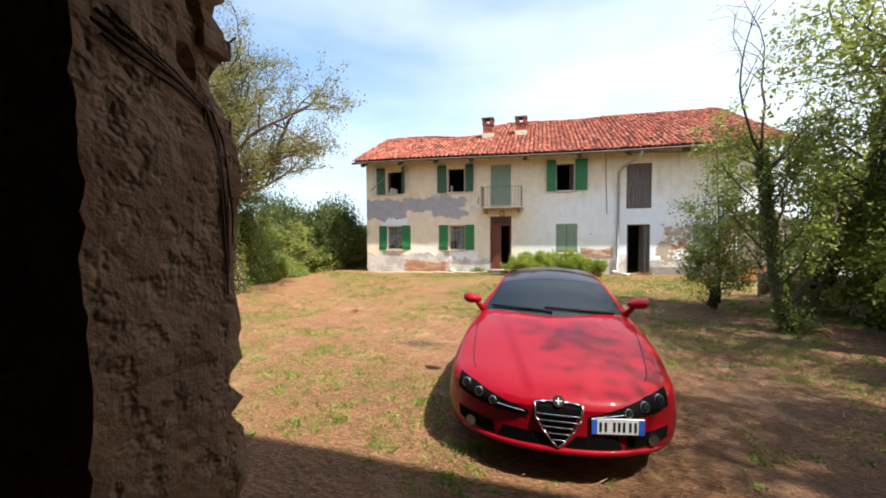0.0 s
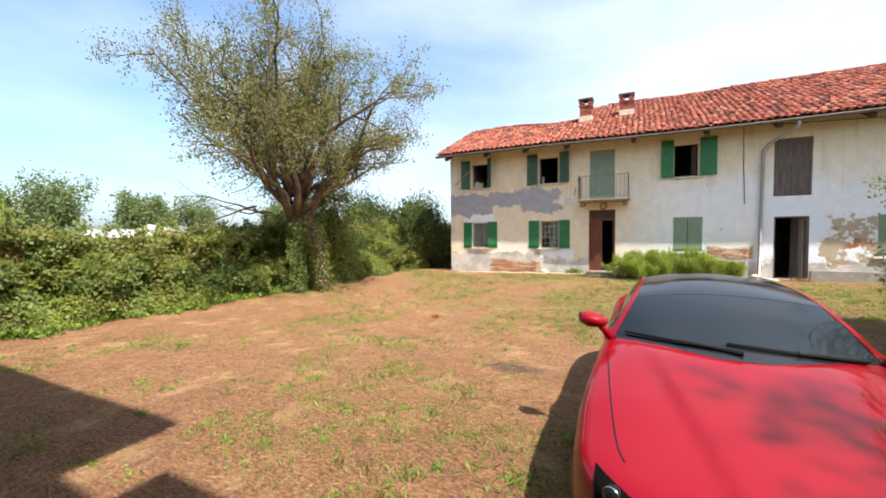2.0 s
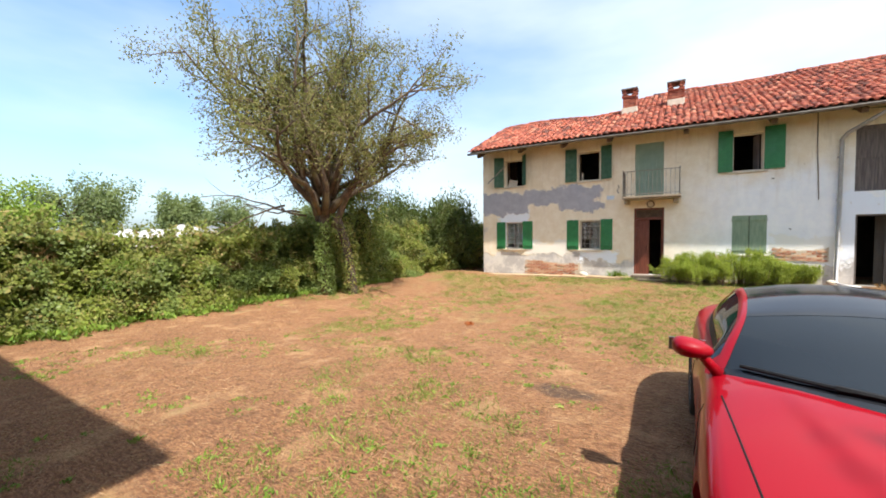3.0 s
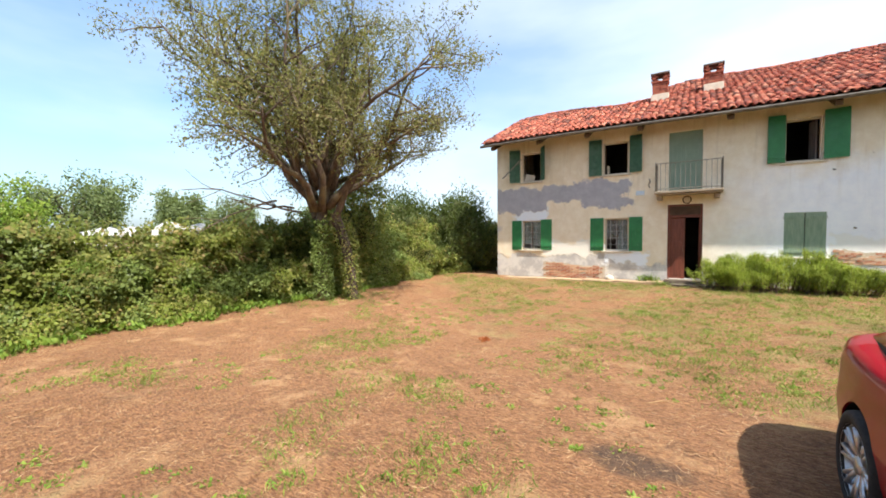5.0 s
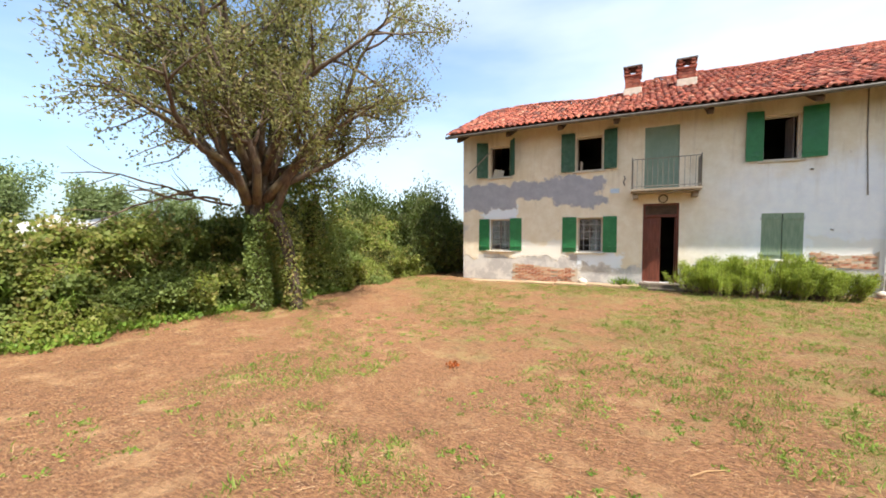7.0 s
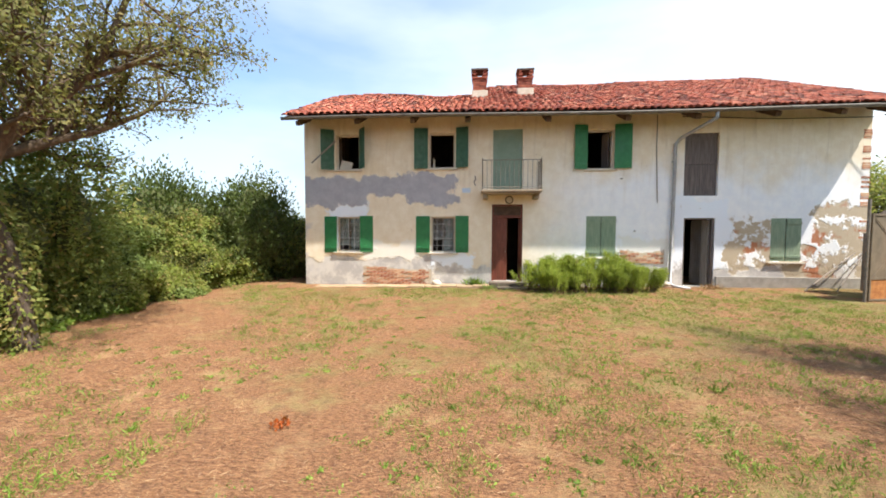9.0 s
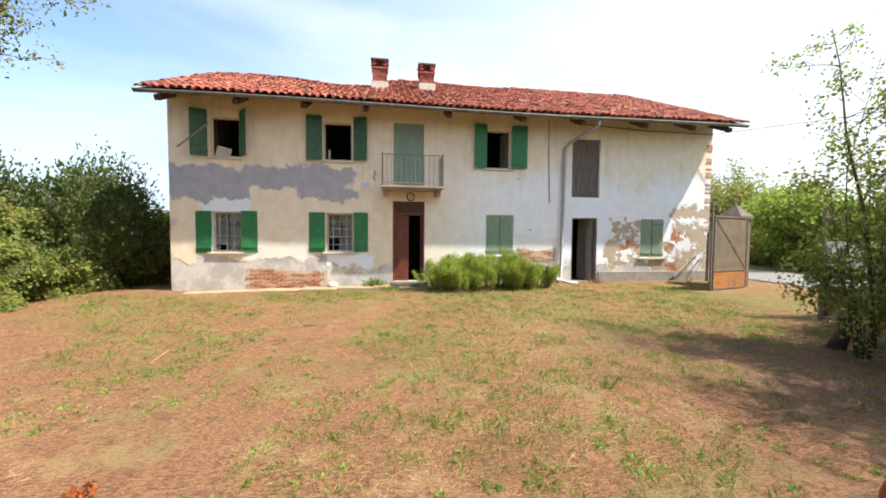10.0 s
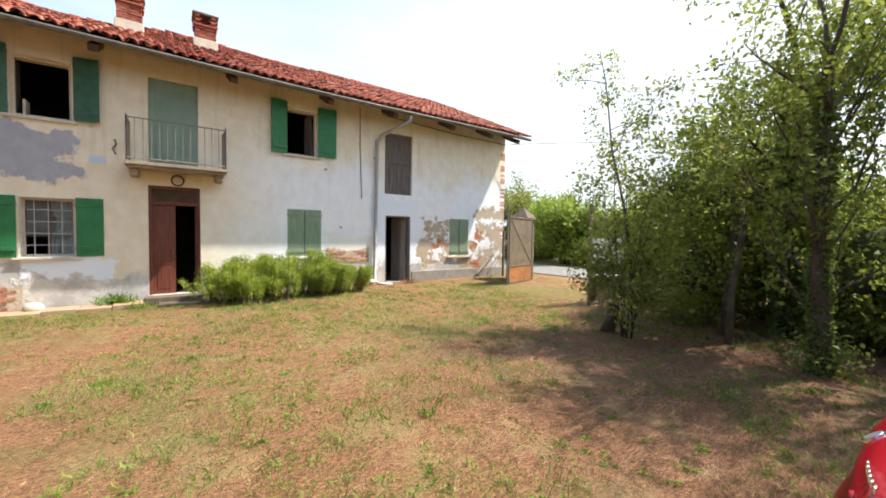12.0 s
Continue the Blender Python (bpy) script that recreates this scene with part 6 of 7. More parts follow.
part("trunk", bm, M_VINE_BARK, creeper, smooth=True)
rs = np.random.default_rng(17)
for k in range(46):
    a = -0.9 + 3.0 * rs.random()
    z0 = 0.3 + 1.3 * rs.random()
    pts = []
    for i in range(7):
        z = z0 + i * 0.16
        r = 0.352 - 0.07 * z + 0.006 * (i % 2)
        aa = a + 0.05 * math.sin(i + k)
        pts.append((0.72 * r * math.cos(aa), -0.19 - 0.04 * z + r * math.sin(aa), z))
    part("bark_strip", tubed(pts, [w * rs.uniform(0.7, 1.5) for w in (0.004, 0.009, 0.011, 0.01, 0.009, 0.007, 0.003)], 5), M_VINE_BARK, creeper)
part("twig", tubed([(-0.02, -0.2, 2.45), (0.0, -0.05, 2.55), (0.05, 0.12, 2.70), (0.08, 0.3, 2.9)], [0.012, 0.01, 0.008, 0.006], 5), M_VINE_BARK, creeper)


# ---- grass ----
def in_house(x, y):
    return (y > FY - 0.05) & (x > XL - 0.1) & (x < XR + 0.1)


def straw():
    rng = np.random.default_rng(90)
    n = 290000
    x = -12 + 18 * rng.random(n)
    y = 1.3 + 17 * rng.random(n) ** 1.15
    keep = ~in_house(x, y)
    x, y = x[keep], y[keep]
    n = len(x)
    p = np.stack([x, y, ground_np(x, y) + 0.004 + 0.02 * rng.random(n)], 1)
    d = np.stack([rng.normal(size=n), rng.normal(size=n), 0.18 * rng.normal(size=n) + 0.1], 1)
    solid("straw", leaf_mesh(p, d, 0.03 + 0.085 * rng.random(n) ** 2, M_STRAW, 91, 0.038, 0.15), M_STRAW, "cut dry grass stalks lying over the yard", "straw", "stuff")


def tufts():
    rng = np.random.default_rng(93)
    m = 12000
    cx, cy = -11 + 17 * rng.random(m), 2.2 + 15.6 * rng.random(m)
    patch = np.array([noise.noise(Vector((a * 0.35, b * 0.35, 2))) + 0.5 * noise.noise(Vector((a * 1.1, b * 1.1, 6))) for a, b in zip(cx, cy)])
    ok = (patch + 0.02 * cy - 0.05 + 0.03 * np.minimum(cx, 0) > 0.06) & ~in_house(cx, cy)
    cx, cy = cx[ok], cy[ok]
    m = len(cx)
    k = 20
    i = np.repeat(np.arange(m), k)
    s = 0.03 + 0.10 * rng.random(m)
    x, y = cx[i] + rng.normal(size=m * k) * s[i], cy[i] + rng.normal(size=m * k) * s[i]
    p = np.stack([x, y, ground_np(x, y) - 0.004], 1)
    d = np.stack([rng.normal(size=m * k) * 0.6, rng.normal(size=m * k) * 0.6, 0.5 + 0.5 * rng.random(m * k)], 1)
    h = (0.03 + 0.06 * rng.random(m) ** 2)[i] * (0.6 + 0.7 * rng.random(m * k))
    solid("grass", leaf_mesh(p, d, h, M_GRASS, 94, 0.12, 0.4), M_GRASS, "small green grass tufts scattered in the dry yard", "grass", "stuff")


def weeds():
    """Low broad-leaved weeds, thicker towards the house and in green drifts."""
    rng = np.random.default_rng(99)
    m = 2000
    cx, cy = -11 + 16 * rng.random(m), 2.4 + 15 * rng.random(m)
    patch = np.array([noise.noise(Vector((a * 0.5, b * 0.5, 8))) for a, b in zip(cx, cy)])
    ok = (patch > -0.10 - 0.06 * np.minimum(cx + 4, 1.5)) & ~in_house(cx, cy)
    cx, cy = cx[ok], cy[ok]
    m = len(cx)
    i = np.repeat(np.arange(m), 22)
    s = 0.02 + 0.07 * rng.random(m) ** 2
    x, y = cx[i] + rng.normal(size=m * 22) * s[i], cy[i] + rng.normal(size=m * 22) * s[i]
    p = np.stack([x, y, ground_np(x, y)], 1)
    d = np.stack([rng.normal(size=m * 22), rng.normal(size=m * 22), 0.25 + 0.6 * rng.random(m * 22)], 1)
    solid("weeds", leaf_mesh(p, d, 0.018 + 0.030 * rng.random(m * 22), M_GRASS, 100, 0.45, 0.4), M_GRASS, "low bright green weeds among the dry grass", "weeds", "stuff")


def swathes():
    """Raked wisps of longer dry grass."""
    rng = np.random.default_rng(191)
    m = 420
    cx, cy = -10.5 + 15 * rng.random(m), 1.8 + 14.5 * rng.random(m)
    ang = 0.5 + 0.6 * rng.normal(size=m)
    i = np.repeat(np.arange(m), 26)
    n = len(i)
    along, across = rng.normal(size=n) * 0.22, rng.normal(size=n) * 0.045
    x = cx[i] + along * np.cos(ang[i]) - across * np.sin(ang[i])
    y = cy[i] + along * np.sin(ang[i]) + across * np.cos(ang[i])
    keep = ~in_house(x, y)
    i, x, y = i[keep], x[keep], y[keep]
    n = len(x)
    a = ang[i] + 0.3 * rng.normal(size=n)
    p = np.stack([x, y, ground_np(x, y) + 0.008 + 0.025 * rng.random(n)], 1)
    d = np.stack([np.cos(a), np.sin(a), 0.15 * rng.normal(size=n)], 1)
    solid("hay", leaf_mesh(p, d, 0.06 + 0.12 * rng.random(n), M_STRAW, 192, 0.028, 0.2), M_STRAW, "raked wisps of dry hay on the mown yard", "hay", "stuff")


straw()
swathes()
tufts()
weeds()
# stray pale sticks; the dark spot is part of the ground colour
for x, y, a, ln in ((-2.1, 7.6, 40, 0.35), (-6.1, 12.2, 95, 0.9), (1.0, 9.4, 120, 0.4), (-5.0, 11.4, 70, 0.3)):
    st = thing("stick", (x, y, ground_z(x, y)), "thin pale dry stick lying in the grass", "stick", turn=a)
    part("stick_wood", tubed([(0, 0, 0.008), (ln * 0.5, 0.02, 0.014), (ln, 0, 0.008)], [0.006, 0.006, 0.003], 5), M_STRAW, st)
# grass along the wall foot and red weed in the yard
rng_w = np.random.default_rng(96)
for x, y, n, h, mat, lab in ((-3.0, FY - 0.25, 160, 0.35, M_GRASS, "tuft of green weeds at the wall foot"), (-2.6, FY - 0.7, 90, 0.2, M_GRASS, "tuft of green weeds at the door step"), (4.2, FY - 0.5, 120, 0.22, M_STRAW, "dry grass tuft at the barn door")):
    p = np.stack([x + rng_w.normal(size=n) * 0.15, y + rng_w.normal(size=n) * 0.06, np.full(n, ground_z(x, y))], 1)
    d = np.stack([rng_w.normal(size=n) * 0.5, rng_w.normal(size=n) * 0.5, np.full(n, 1.0)], 1)
    solid("weed_tuft", leaf_mesh(p, d, h * (0.4 + 0.7 * rng_w.random(n)), mat, 97, 0.1, 0.5), mat, lab, "weeds")
M_REDLEAF = leaf_mat("orange-red leaf", ((0.48, 0.10, 0.025), (0.58, 0.16, 0.04)), 0.6, 0.3)
n = 42
x, y = -4.9, 9.22
p = np.stack([x + rng_w.normal(size=n) * 0.05, y + rng_w.normal(size=n) * 0.05, ground_z(x, y) + 0.05 * rng_w.random(n)], 1)
solid("red_weed", leaf_mesh(p, rng_w.normal(size=(n, 3)) + np.array((0, 0, 0.8)), 0.035 + 0.03 * rng_w.random(n), M_REDLEAF, 98, 0.6), M_REDLEAF, "small orange-red leaved weed in the grass", "weed")


# ---- red coupe parked on the grass ----
from mathutils.bvhtree import BVHTree


def curve_at(rows, y):
    """Smooth value between (y, value) rows."""
    y = min(max(y, rows[0][0]), rows[-1][0])
    n = len(rows)
    for i in range(n - 1):
        (a, va), (b, vb) = rows[i], rows[i + 1]
        if a <= y <= b:
            h = b - a
            d = (vb - va) / h
            before = (va - rows[i - 1][1]) / (a - rows[i - 1][0]) if i else d
            after = (rows[i + 2][1] - vb) / (rows[i + 2][0] - b) if i < n - 2 else d
            m0 = 2 * before * d / (before + d) if before * d > 0 else 0.0
            m1 = 2 * after * d / (after + d) if after * d > 0 else 0.0
            t = (y - a) / h
            return va * (2 * t ** 3 - 3 * t * t + 1) + h * m0 * (t ** 3 - 2 * t * t + t) + vb * (3 * t * t - 2 * t ** 3) + h * m1 * (t ** 3 - t * t)
    return rows[-1][1]


HALF_W = [(0, 0.76), (0.03, 0.805), (0.08, 0.86), (0.18, 0.905), (0.4, 0.94), (0.85, 0.955), (1.3, 0.945), (2.0, 0.91), (2.8, 0.90), (3.4, 0.90), (3.9, 0.865), (4.2, 0.775), (4.36, 0.68), (4.42, 0.60)]
Z_LOW = [(0, 0.295), (0.03, 0.265), (0.08, 0.245), (0.2, 0.225), (0.8, 0.17), (3.6, 0.18), (4.1, 0.22), (4.34, 0.32), (4.42, 0.42)]
Z_TOP = [(0, 0.615), (0.025, 0.65), (0.06, 0.675), (0.2, 0.725), (0.5, 0.785), (0.9, 0.865), (1.3, 0.935), (1.7, 0.985), (2.2, 0.99), (3.2, 1.0), (3.8, 1.0), (4.15, 0.995), (4.34, 0.972), (4.39, 0.947), (4.42, 0.895)]
Z_SHO = [(0, 0.60), (0.025, 0.63), (0.06, 0.648), (0.2, 0.685), (0.5, 0.72), (0.9, 0.79), (1.4, 0.86), (1.9, 0.905), (2.6, 0.925), (3.3, 0.94), (3.9, 0.945), (4.2, 0.935), (4.34, 0.912), (4.39, 0.887), (4.42, 0.842)]


def section(y):
    """Half outline of the lower body at a station, from the sill centre to the top centre."""
    w, zb, zt, zs = (curve_at(r, y) for r in (HALF_W, Z_LOW, Z_TOP, Z_SHO))
    h = zs - zb
    rise = zt - zs
    top = [(0.0, zt), (w * 0.2, zs + rise * 0.99), (w * 0.40, zs + rise * 0.94), (w * 0.62, zs + rise * 0.80), (w * 0.80, zs + rise * 0.52), (w * 0.90, zs + rise * 0.22)]
    # bonnet: middle panel stands proud between two creases that widen towards the screen
    crease = 0.19 + 0.36 * min(1.0, y / 1.5)
    proud = 0.018 * min(1.0, y / 0.15) * min(1.0, max(0.0, (1.7 - y) / 0.3))
    half = []
    for i in range(19):
        x = w * 0.05 * (18 - i)
        k = min(1.0, max(0.0, (crease + 0.035 - x) / 0.07))
        half.append((x, curve_at(top, x) + proud * k * k * (3 - 2 * k)))
    return [(0, zb), (w * 0.55, zb), (w * 0.86, zb + 0.01), (w * 0.955, zb + h * 0.12), (w * 0.985, zb + h * 0.30), (w, zb + h * 0.50), (w * 0.985, zb + h * 0.70), (w * 0.975, zb + h * 0.86), (w * 0.945, zs - 0.015)] + half


def sweep(x, y):
    """Nose and tail bow back towards the corners."""
    f = max(0.0, 1 - y / 1.3) ** 1.5
    g = max(0.0, (y - 3.5) / 0.92) ** 1.5
    return y + 0.275 * max(0.0, y - 3.6) + 0.33 * (abs(x) / 0.88) ** 2.3 * f - 0.20 * (abs(x) / 0.88) ** 3.2 * g


def loft(stations, ring):
    """Closed mirrored loft."""
    bm = bmesh.new()
    rows = []
    for y in stations:
        half = ring(y)
        pts = [(x, z) for x, z in half] + [(-x, z) for x, z in half[-2:0:-1]]
        rows.append([bm.verts.new((x, sweep(x, y), z)) for x, z in pts])
    n = len(rows[0])
    for a, b in zip(rows, rows[1:]):
        for j in range(n):
            bm.faces.new((a[j], a[(j + 1) % n], b[(j + 1) % n], b[j]))
    half_n = n // 2
    for y, ring in ((stations[0], rows[0]), (stations[-1], rows[-1])):
        bars = []
        for j in range(1, half_n):
            a, b = ring[j], ring[n - j]
            bars.append([a] + [bm.verts.new((a.co.x * (1 - k / 8), sweep(a.co.x * (1 - k / 8), y), a.co.z)) for k in range(1, 16)] + [b])
        for a, b in zip(bars, bars[1:]):
            for k in range(16):
                bm.faces.new((a[k], a[k + 1], b[k + 1], b[k]))
        for k in range(16):
            bm.faces.new((bars[-1][k], bars[-1][k + 1], ring[half_n]))
    bmesh.ops.remove_doubles(bm, verts=bm.verts, dist=0.0004)
    bmesh.ops.recalc_face_normals(bm, faces=bm.faces)
    return bm


WHEELS = ((0.93, 0.325), (3.46, 0.325))
car = thing("car", (0.04, 2.83, -0.255), "glossy red two-door coupe parked on the dry grass", "car", turn=0.25)


def make_body():
    st = [0, 0.012, 0.03, 0.06, 0.1, 0.15, 0.2, 0.28, 0.36] + [0.45 + 0.085 * i for i in range(43)] + [4.15, 4.2, 4.25, 4.3, 4.34, 4.38, 4.405, 4.42]
    bm = loft(st, section)
    bmesh.ops.subdivide_edges(bm, edges=[e for e in bm.edges], cuts=1, use_grid_fill=True, smooth=0.0)
    # rear bumper stands out below the tailgate
    for v in bm.verts:
        if v.co.y > 4.1:
            k = min(1.0, (v.co.y - 4.1) / 0.35) * max(0.0, 1 - ((v.co.z - 0.50) / 0.24) ** 4)
            v.co.y += 0.085 * k * max(0.0, 1 - (abs(v.co.x) / 0.72) ** 3)
    ob = new("tmp_body", mesh_of(bm, M_PAINT, True))
    cut = bmesh.new()
    for y, z in WHEELS:
        for s in (-1, 1):
            tube(cut, [(s * 0.62, y, z + 0.01), (s * 1.2, y, z + 0.01)], 0.362, 40)
    bmesh.ops.recalc_face_normals(cut, faces=cut.faces)
    co = new("tmp_cut", mesh_of(cut, M_BLACK))
    md = ob.modifiers.new("arches", "BOOLEAN")
    md.object, md.operation, md.solver = co, "DIFFERENCE", "EXACT"
    me = bpy.data.meshes.new_from_object(ob.evaluated_get(bpy.context.evaluated_depsgraph_get()))
    for o in (ob, co):
        bpy.data.objects.remove(o)
    me.materials.clear()
    me.materials.append(M_PAINT)
    bb = bmesh.new()
    bb.from_mesh(me)
    for f in bb.faces:
        f.smooth = True
        f.material_index = 0
    for e in bb.edges:
        if len(e.link_faces) == 2 and e.calc_face_angle(0) > 0.7:
            e.smooth = False
    bb.to_mesh(me)
    tree_b = BVHTree.FromBMesh(bb)
    bb.free()
    return me, tree_b


body_mesh, BODY = make_body()
body = part("body", body_mesh, M_PAINT, car)


def on_nose(x, z, off=0.004):
    """Point on the front of the body at that width and height."""
    hit = BODY.ray_cast(Vector((x, -1.0, z)), Vector((0, 1, 0)))
    return (hit[0] + hit[1] * off) if hit[0] else Vector((x, 0.3, z))


def on_top(x, y, off=0.003):
    hit = BODY.ray_cast(Vector((x, y, 3.0)), Vector((0, 0, -1)))
    return (hit[0] + hit[1] * off) if hit[0] else Vector((x, y, 1))


def on_side(y, z, s, off=0.003):
    hit = BODY.ray_cast(Vector((s * 2.0, y, z)), Vector((-s, 0, 0)))
    return (hit[0] + hit[1] * off) if hit[0] else Vector((s * 0.88, y, z))


def inlay(low, high, n=14, m=5, off=0.004, place=on_nose):
    """A patch that follows the body between two outlines, each a list of (x, z)."""
    def along(line, u):
        k = u * (len(line) - 1)
        i = min(int(k), len(line) - 2)
        return line[i][0] + (line[i + 1][0] - line[i][0]) * (k - i), line[i][1] + (line[i + 1][1] - line[i][1]) * (k - i)
    bm = bmesh.new()
    g = []
    for i in range(n + 1):
        a, b = along(low, i / n), along(high, i / n)
        g.append([bm.verts.new(place(a[0] + (b[0] - a[0]) * j / m, a[1] + (b[1] - a[1]) * j / m, off)) for j in range(m + 1)])
    for a, b in zip(g, g[1:]):
        for j in range(m):
            bm.faces.new((a[j], b[j], b[j + 1], a[j + 1]))
    bmesh.ops.recalc_face_normals(bm, faces=bm.faces)
    return bm


# cabin
C_TOP = [(1.42, 0.965), (1.7, 1.07), (2.05, 1.205), (2.4, 1.305), (2.75, 1.355), (3.1, 1.36), (3.45, 1.325), (3.8, 1.235), (4.1, 1.11), (4.28, 1.02)]
C_BASE = [(1.42, 0.86), (1.8, 0.85), (2.4, 0.79), (3.0, 0.78), (3.6, 0.73), (4.0, 0.66), (4.28, 0.60)]
C_ROOF = [(1.42, 0.83), (1.8, 0.75), (2.3, 0.645), (2.9, 0.575), (3.5, 0.55), (4.0, 0.52), (4.28, 0.52)]


def cabin_point(y, v, off=0.0):
    """v from 0 (left belt) over the roof (0.5) to 1 (right belt)."""
    s = -1 if v < 0.5 else 1
    u = min(v, 1 - v) * 2
    wb, wr, zt = curve_at(C_BASE, y), curve_at(C_ROOF, y), curve_at(C_TOP, y)
    zb = curve_at(Z_TOP, y) - 0.05
    zr = zt - 0.055 - 0.03 * (zt - zb)
    if u < 0.45:
        t = u / 0.45
        x = wb + (wr - wb) * (t ** 1.15)
        z = zb + (zr - zb) * t
        x += 0.02 * math.sin(math.pi * t)
    else:
        t = (u - 0.45) / 0.55
        x = wr * (1 - t)
        z = zr + (zt - zr) * math.sin(t * math.pi / 2) ** 0.9
    yy = y + 0.30 * max(0.0, y - 3.6) + (0.24 * (abs(x) / 0.6) ** 2) * max(0, 1 - (y - 1.42) / 0.9) - 0.10 * (abs(x) / 0.6) ** 2 * max(0, (y - 3.5) / 0.78)
    return Vector((s * x * (1 + off), yy, z + off * 0.6))


def cabin_patch(y0, y1, v0, v1, ny, nv, off=0.0, slant=None):
    bm = bmesh.new()
    g = []
    for i in range(ny + 1):
        row = []
        for j in range(nv + 1):
            v = v0 + (v1 - v0) * j / nv
            a, b = (y0, y1) if slant is None else slant(min(v, 1 - v))
            row.append(bm.verts.new(cabin_point(a + (b - a) * i / ny, v, off)))
        g.append(row)
    for a, b in zip(g, g[1:]):
        for j in range(nv):
            bm.faces.new((a[j], a[j + 1], b[j + 1], b[j]))
    bmesh.ops.recalc_face_normals(bm, faces=bm.faces)
    return bm


part("windscreen", cabin_patch(1.44, 2.36, 0.235, 0.765, 16, 28, 0.0), M_CARGLASS, car, "dark tinted windscreen", True)
part("screen_surround", cabin_patch(1.44, 1.56, 0.235, 0.765, 4, 28, 0.004), M_ROOFGLASS, car, "", True)
part("screen_surround", cabin_patch(2.27, 2.40, 0.235, 0.765, 4, 28, 0.003), M_ROOFGLASS, car, "", True)
part("roof", cabin_patch(2.38, 3.45, 0.225, 0.775, 16, 24, 0.002), M_ROOFGLASS, car, "glossy black glass roof panel", True)
part("rear_window", cabin_patch(3.47, 4.02, 0.25, 0.75, 10, 20, 0.0), M_CARGLASS, car, "", True)
part("tailgate", cabin_patch(4.0, 4.28, 0.05, 0.95, 6, 24, 0.002), M_PAINT, car, "", True)
for s, (v0, v1) in ((-1, (0.205, 0.238)), (1, (0.762, 0.795))):
    part("roof_pillar", cabin_patch(1.42, 4.05, v0, v1, 40, 4, 0.006), M_PAINT, car, "", True)
for lo, hi in ((0.0, 0.05), (0.95, 1.0)):
    part("belt_strip", cabin_patch(1.6, 4.0, lo, hi, 30, 2, 0.002), M_BLACK, car, "", True)
for lo, hi in ((0.045, 0.205), (0.795, 0.955)):
    part("side_window", cabin_patch(1.62, 3.45, lo, hi, 26, 5, 0.0, slant=lambda u: (1.52 + 1.2 * (u - 0.04), 3.62 - 2.4 * (u - 0.04))), M_CARGLASS, car, "", True)
    part("rear_quarter", cabin_patch(3.2, 4.1, lo - 0.005 if lo < 0.5 else lo, hi, 12, 5, 0.001, slant=lambda u: (3.60 - 2.4 * (u - 0.04), 4.10)), M_PAINT, car, "", True)
    part("front_quarter", cabin_patch(1.4, 1.6, lo, hi, 6, 5, 0.001, slant=lambda u: (1.42, 1.54 + 1.2 * (u - 0.04))), M_PAINT, car, "", True)
# inside: dash, seats, steering wheel
part("dashboard", boxes((-0.62, 0.62, 1.75, 2.05, 0.75, 0.97), bevel=0.05), M_SEAT, car)
for x in (-0.36, 0.36):
    seat = part("seat", box(box(bmesh.new(), x - 0.24, x + 0.24, 2.35, 2.85, 0.55, 0.72, 0.05), x - 0.23, x + 0.23, 0, 0.14, 0, 0.62, 0.05, pose(0, 2.85, 0.62, -18)), M_SEAT, car)
    part("headrest", box(bmesh.new(), x - 0.13, x + 0.13, 3.04, 3.13, 1.06, 1.22, 0.035), M_SEAT, seat)
bm = bmesh.new()
for i in range(20):
    a, b = 2 * math.pi * i / 20, 2 * math.pi * (i + 1) / 20
    tube(bm, [(0.36 + 0.18 * math.cos(a), 2.15 - 0.07 * math.sin(a), 0.93 + 0.16 * math.sin(a)), (0.36 + 0.18 * math.cos(b), 2.15 - 0.07 * math.sin(b), 0.93 + 0.16 * math.sin(b))], 0.015, 6)
part("steering_wheel", bm, M_BLACK, car)

# bonnet seams
for s in (-1, 1):
    pts = [on_top(s * (0.66 + 0.15 * (i / 16) ** 0.6), 0.40 + 1.15 * i / 16, 0.001) for i in range(17)]
    part("bonnet_seam", tubed(pts, 0.004, 5), M_BLACK, body)
    # door seams
    for yy in (1.55, 2.85):
        pts = [on_side(yy + 0.06 * math.sin(k / 3), 0.28 + 0.62 * k / 10, s, 0.0005) for k in range(11)]
        part("door_seam", tubed(pts, 0.003, 4), M_BLACK, body)
    part("door_handle", box(bmesh.new(), -0.012, 0.012, -0.1, 0.1, -0.016, 0.016, 0.008, Matrix.Translation(on_side(2.68, 0.80, s, 0.010))), M_CHROME, body, "chrome handle", True)
    # fender vent
    part("side_vent", inlay([(1.30, 0.60), (1.40, 0.60)], [(1.28, 0.70), (1.40, 0.72)], 4, 4, 0.003, lambda y, z, o, s=s: on_side(y, z, s, o)), M_BLACK, body)

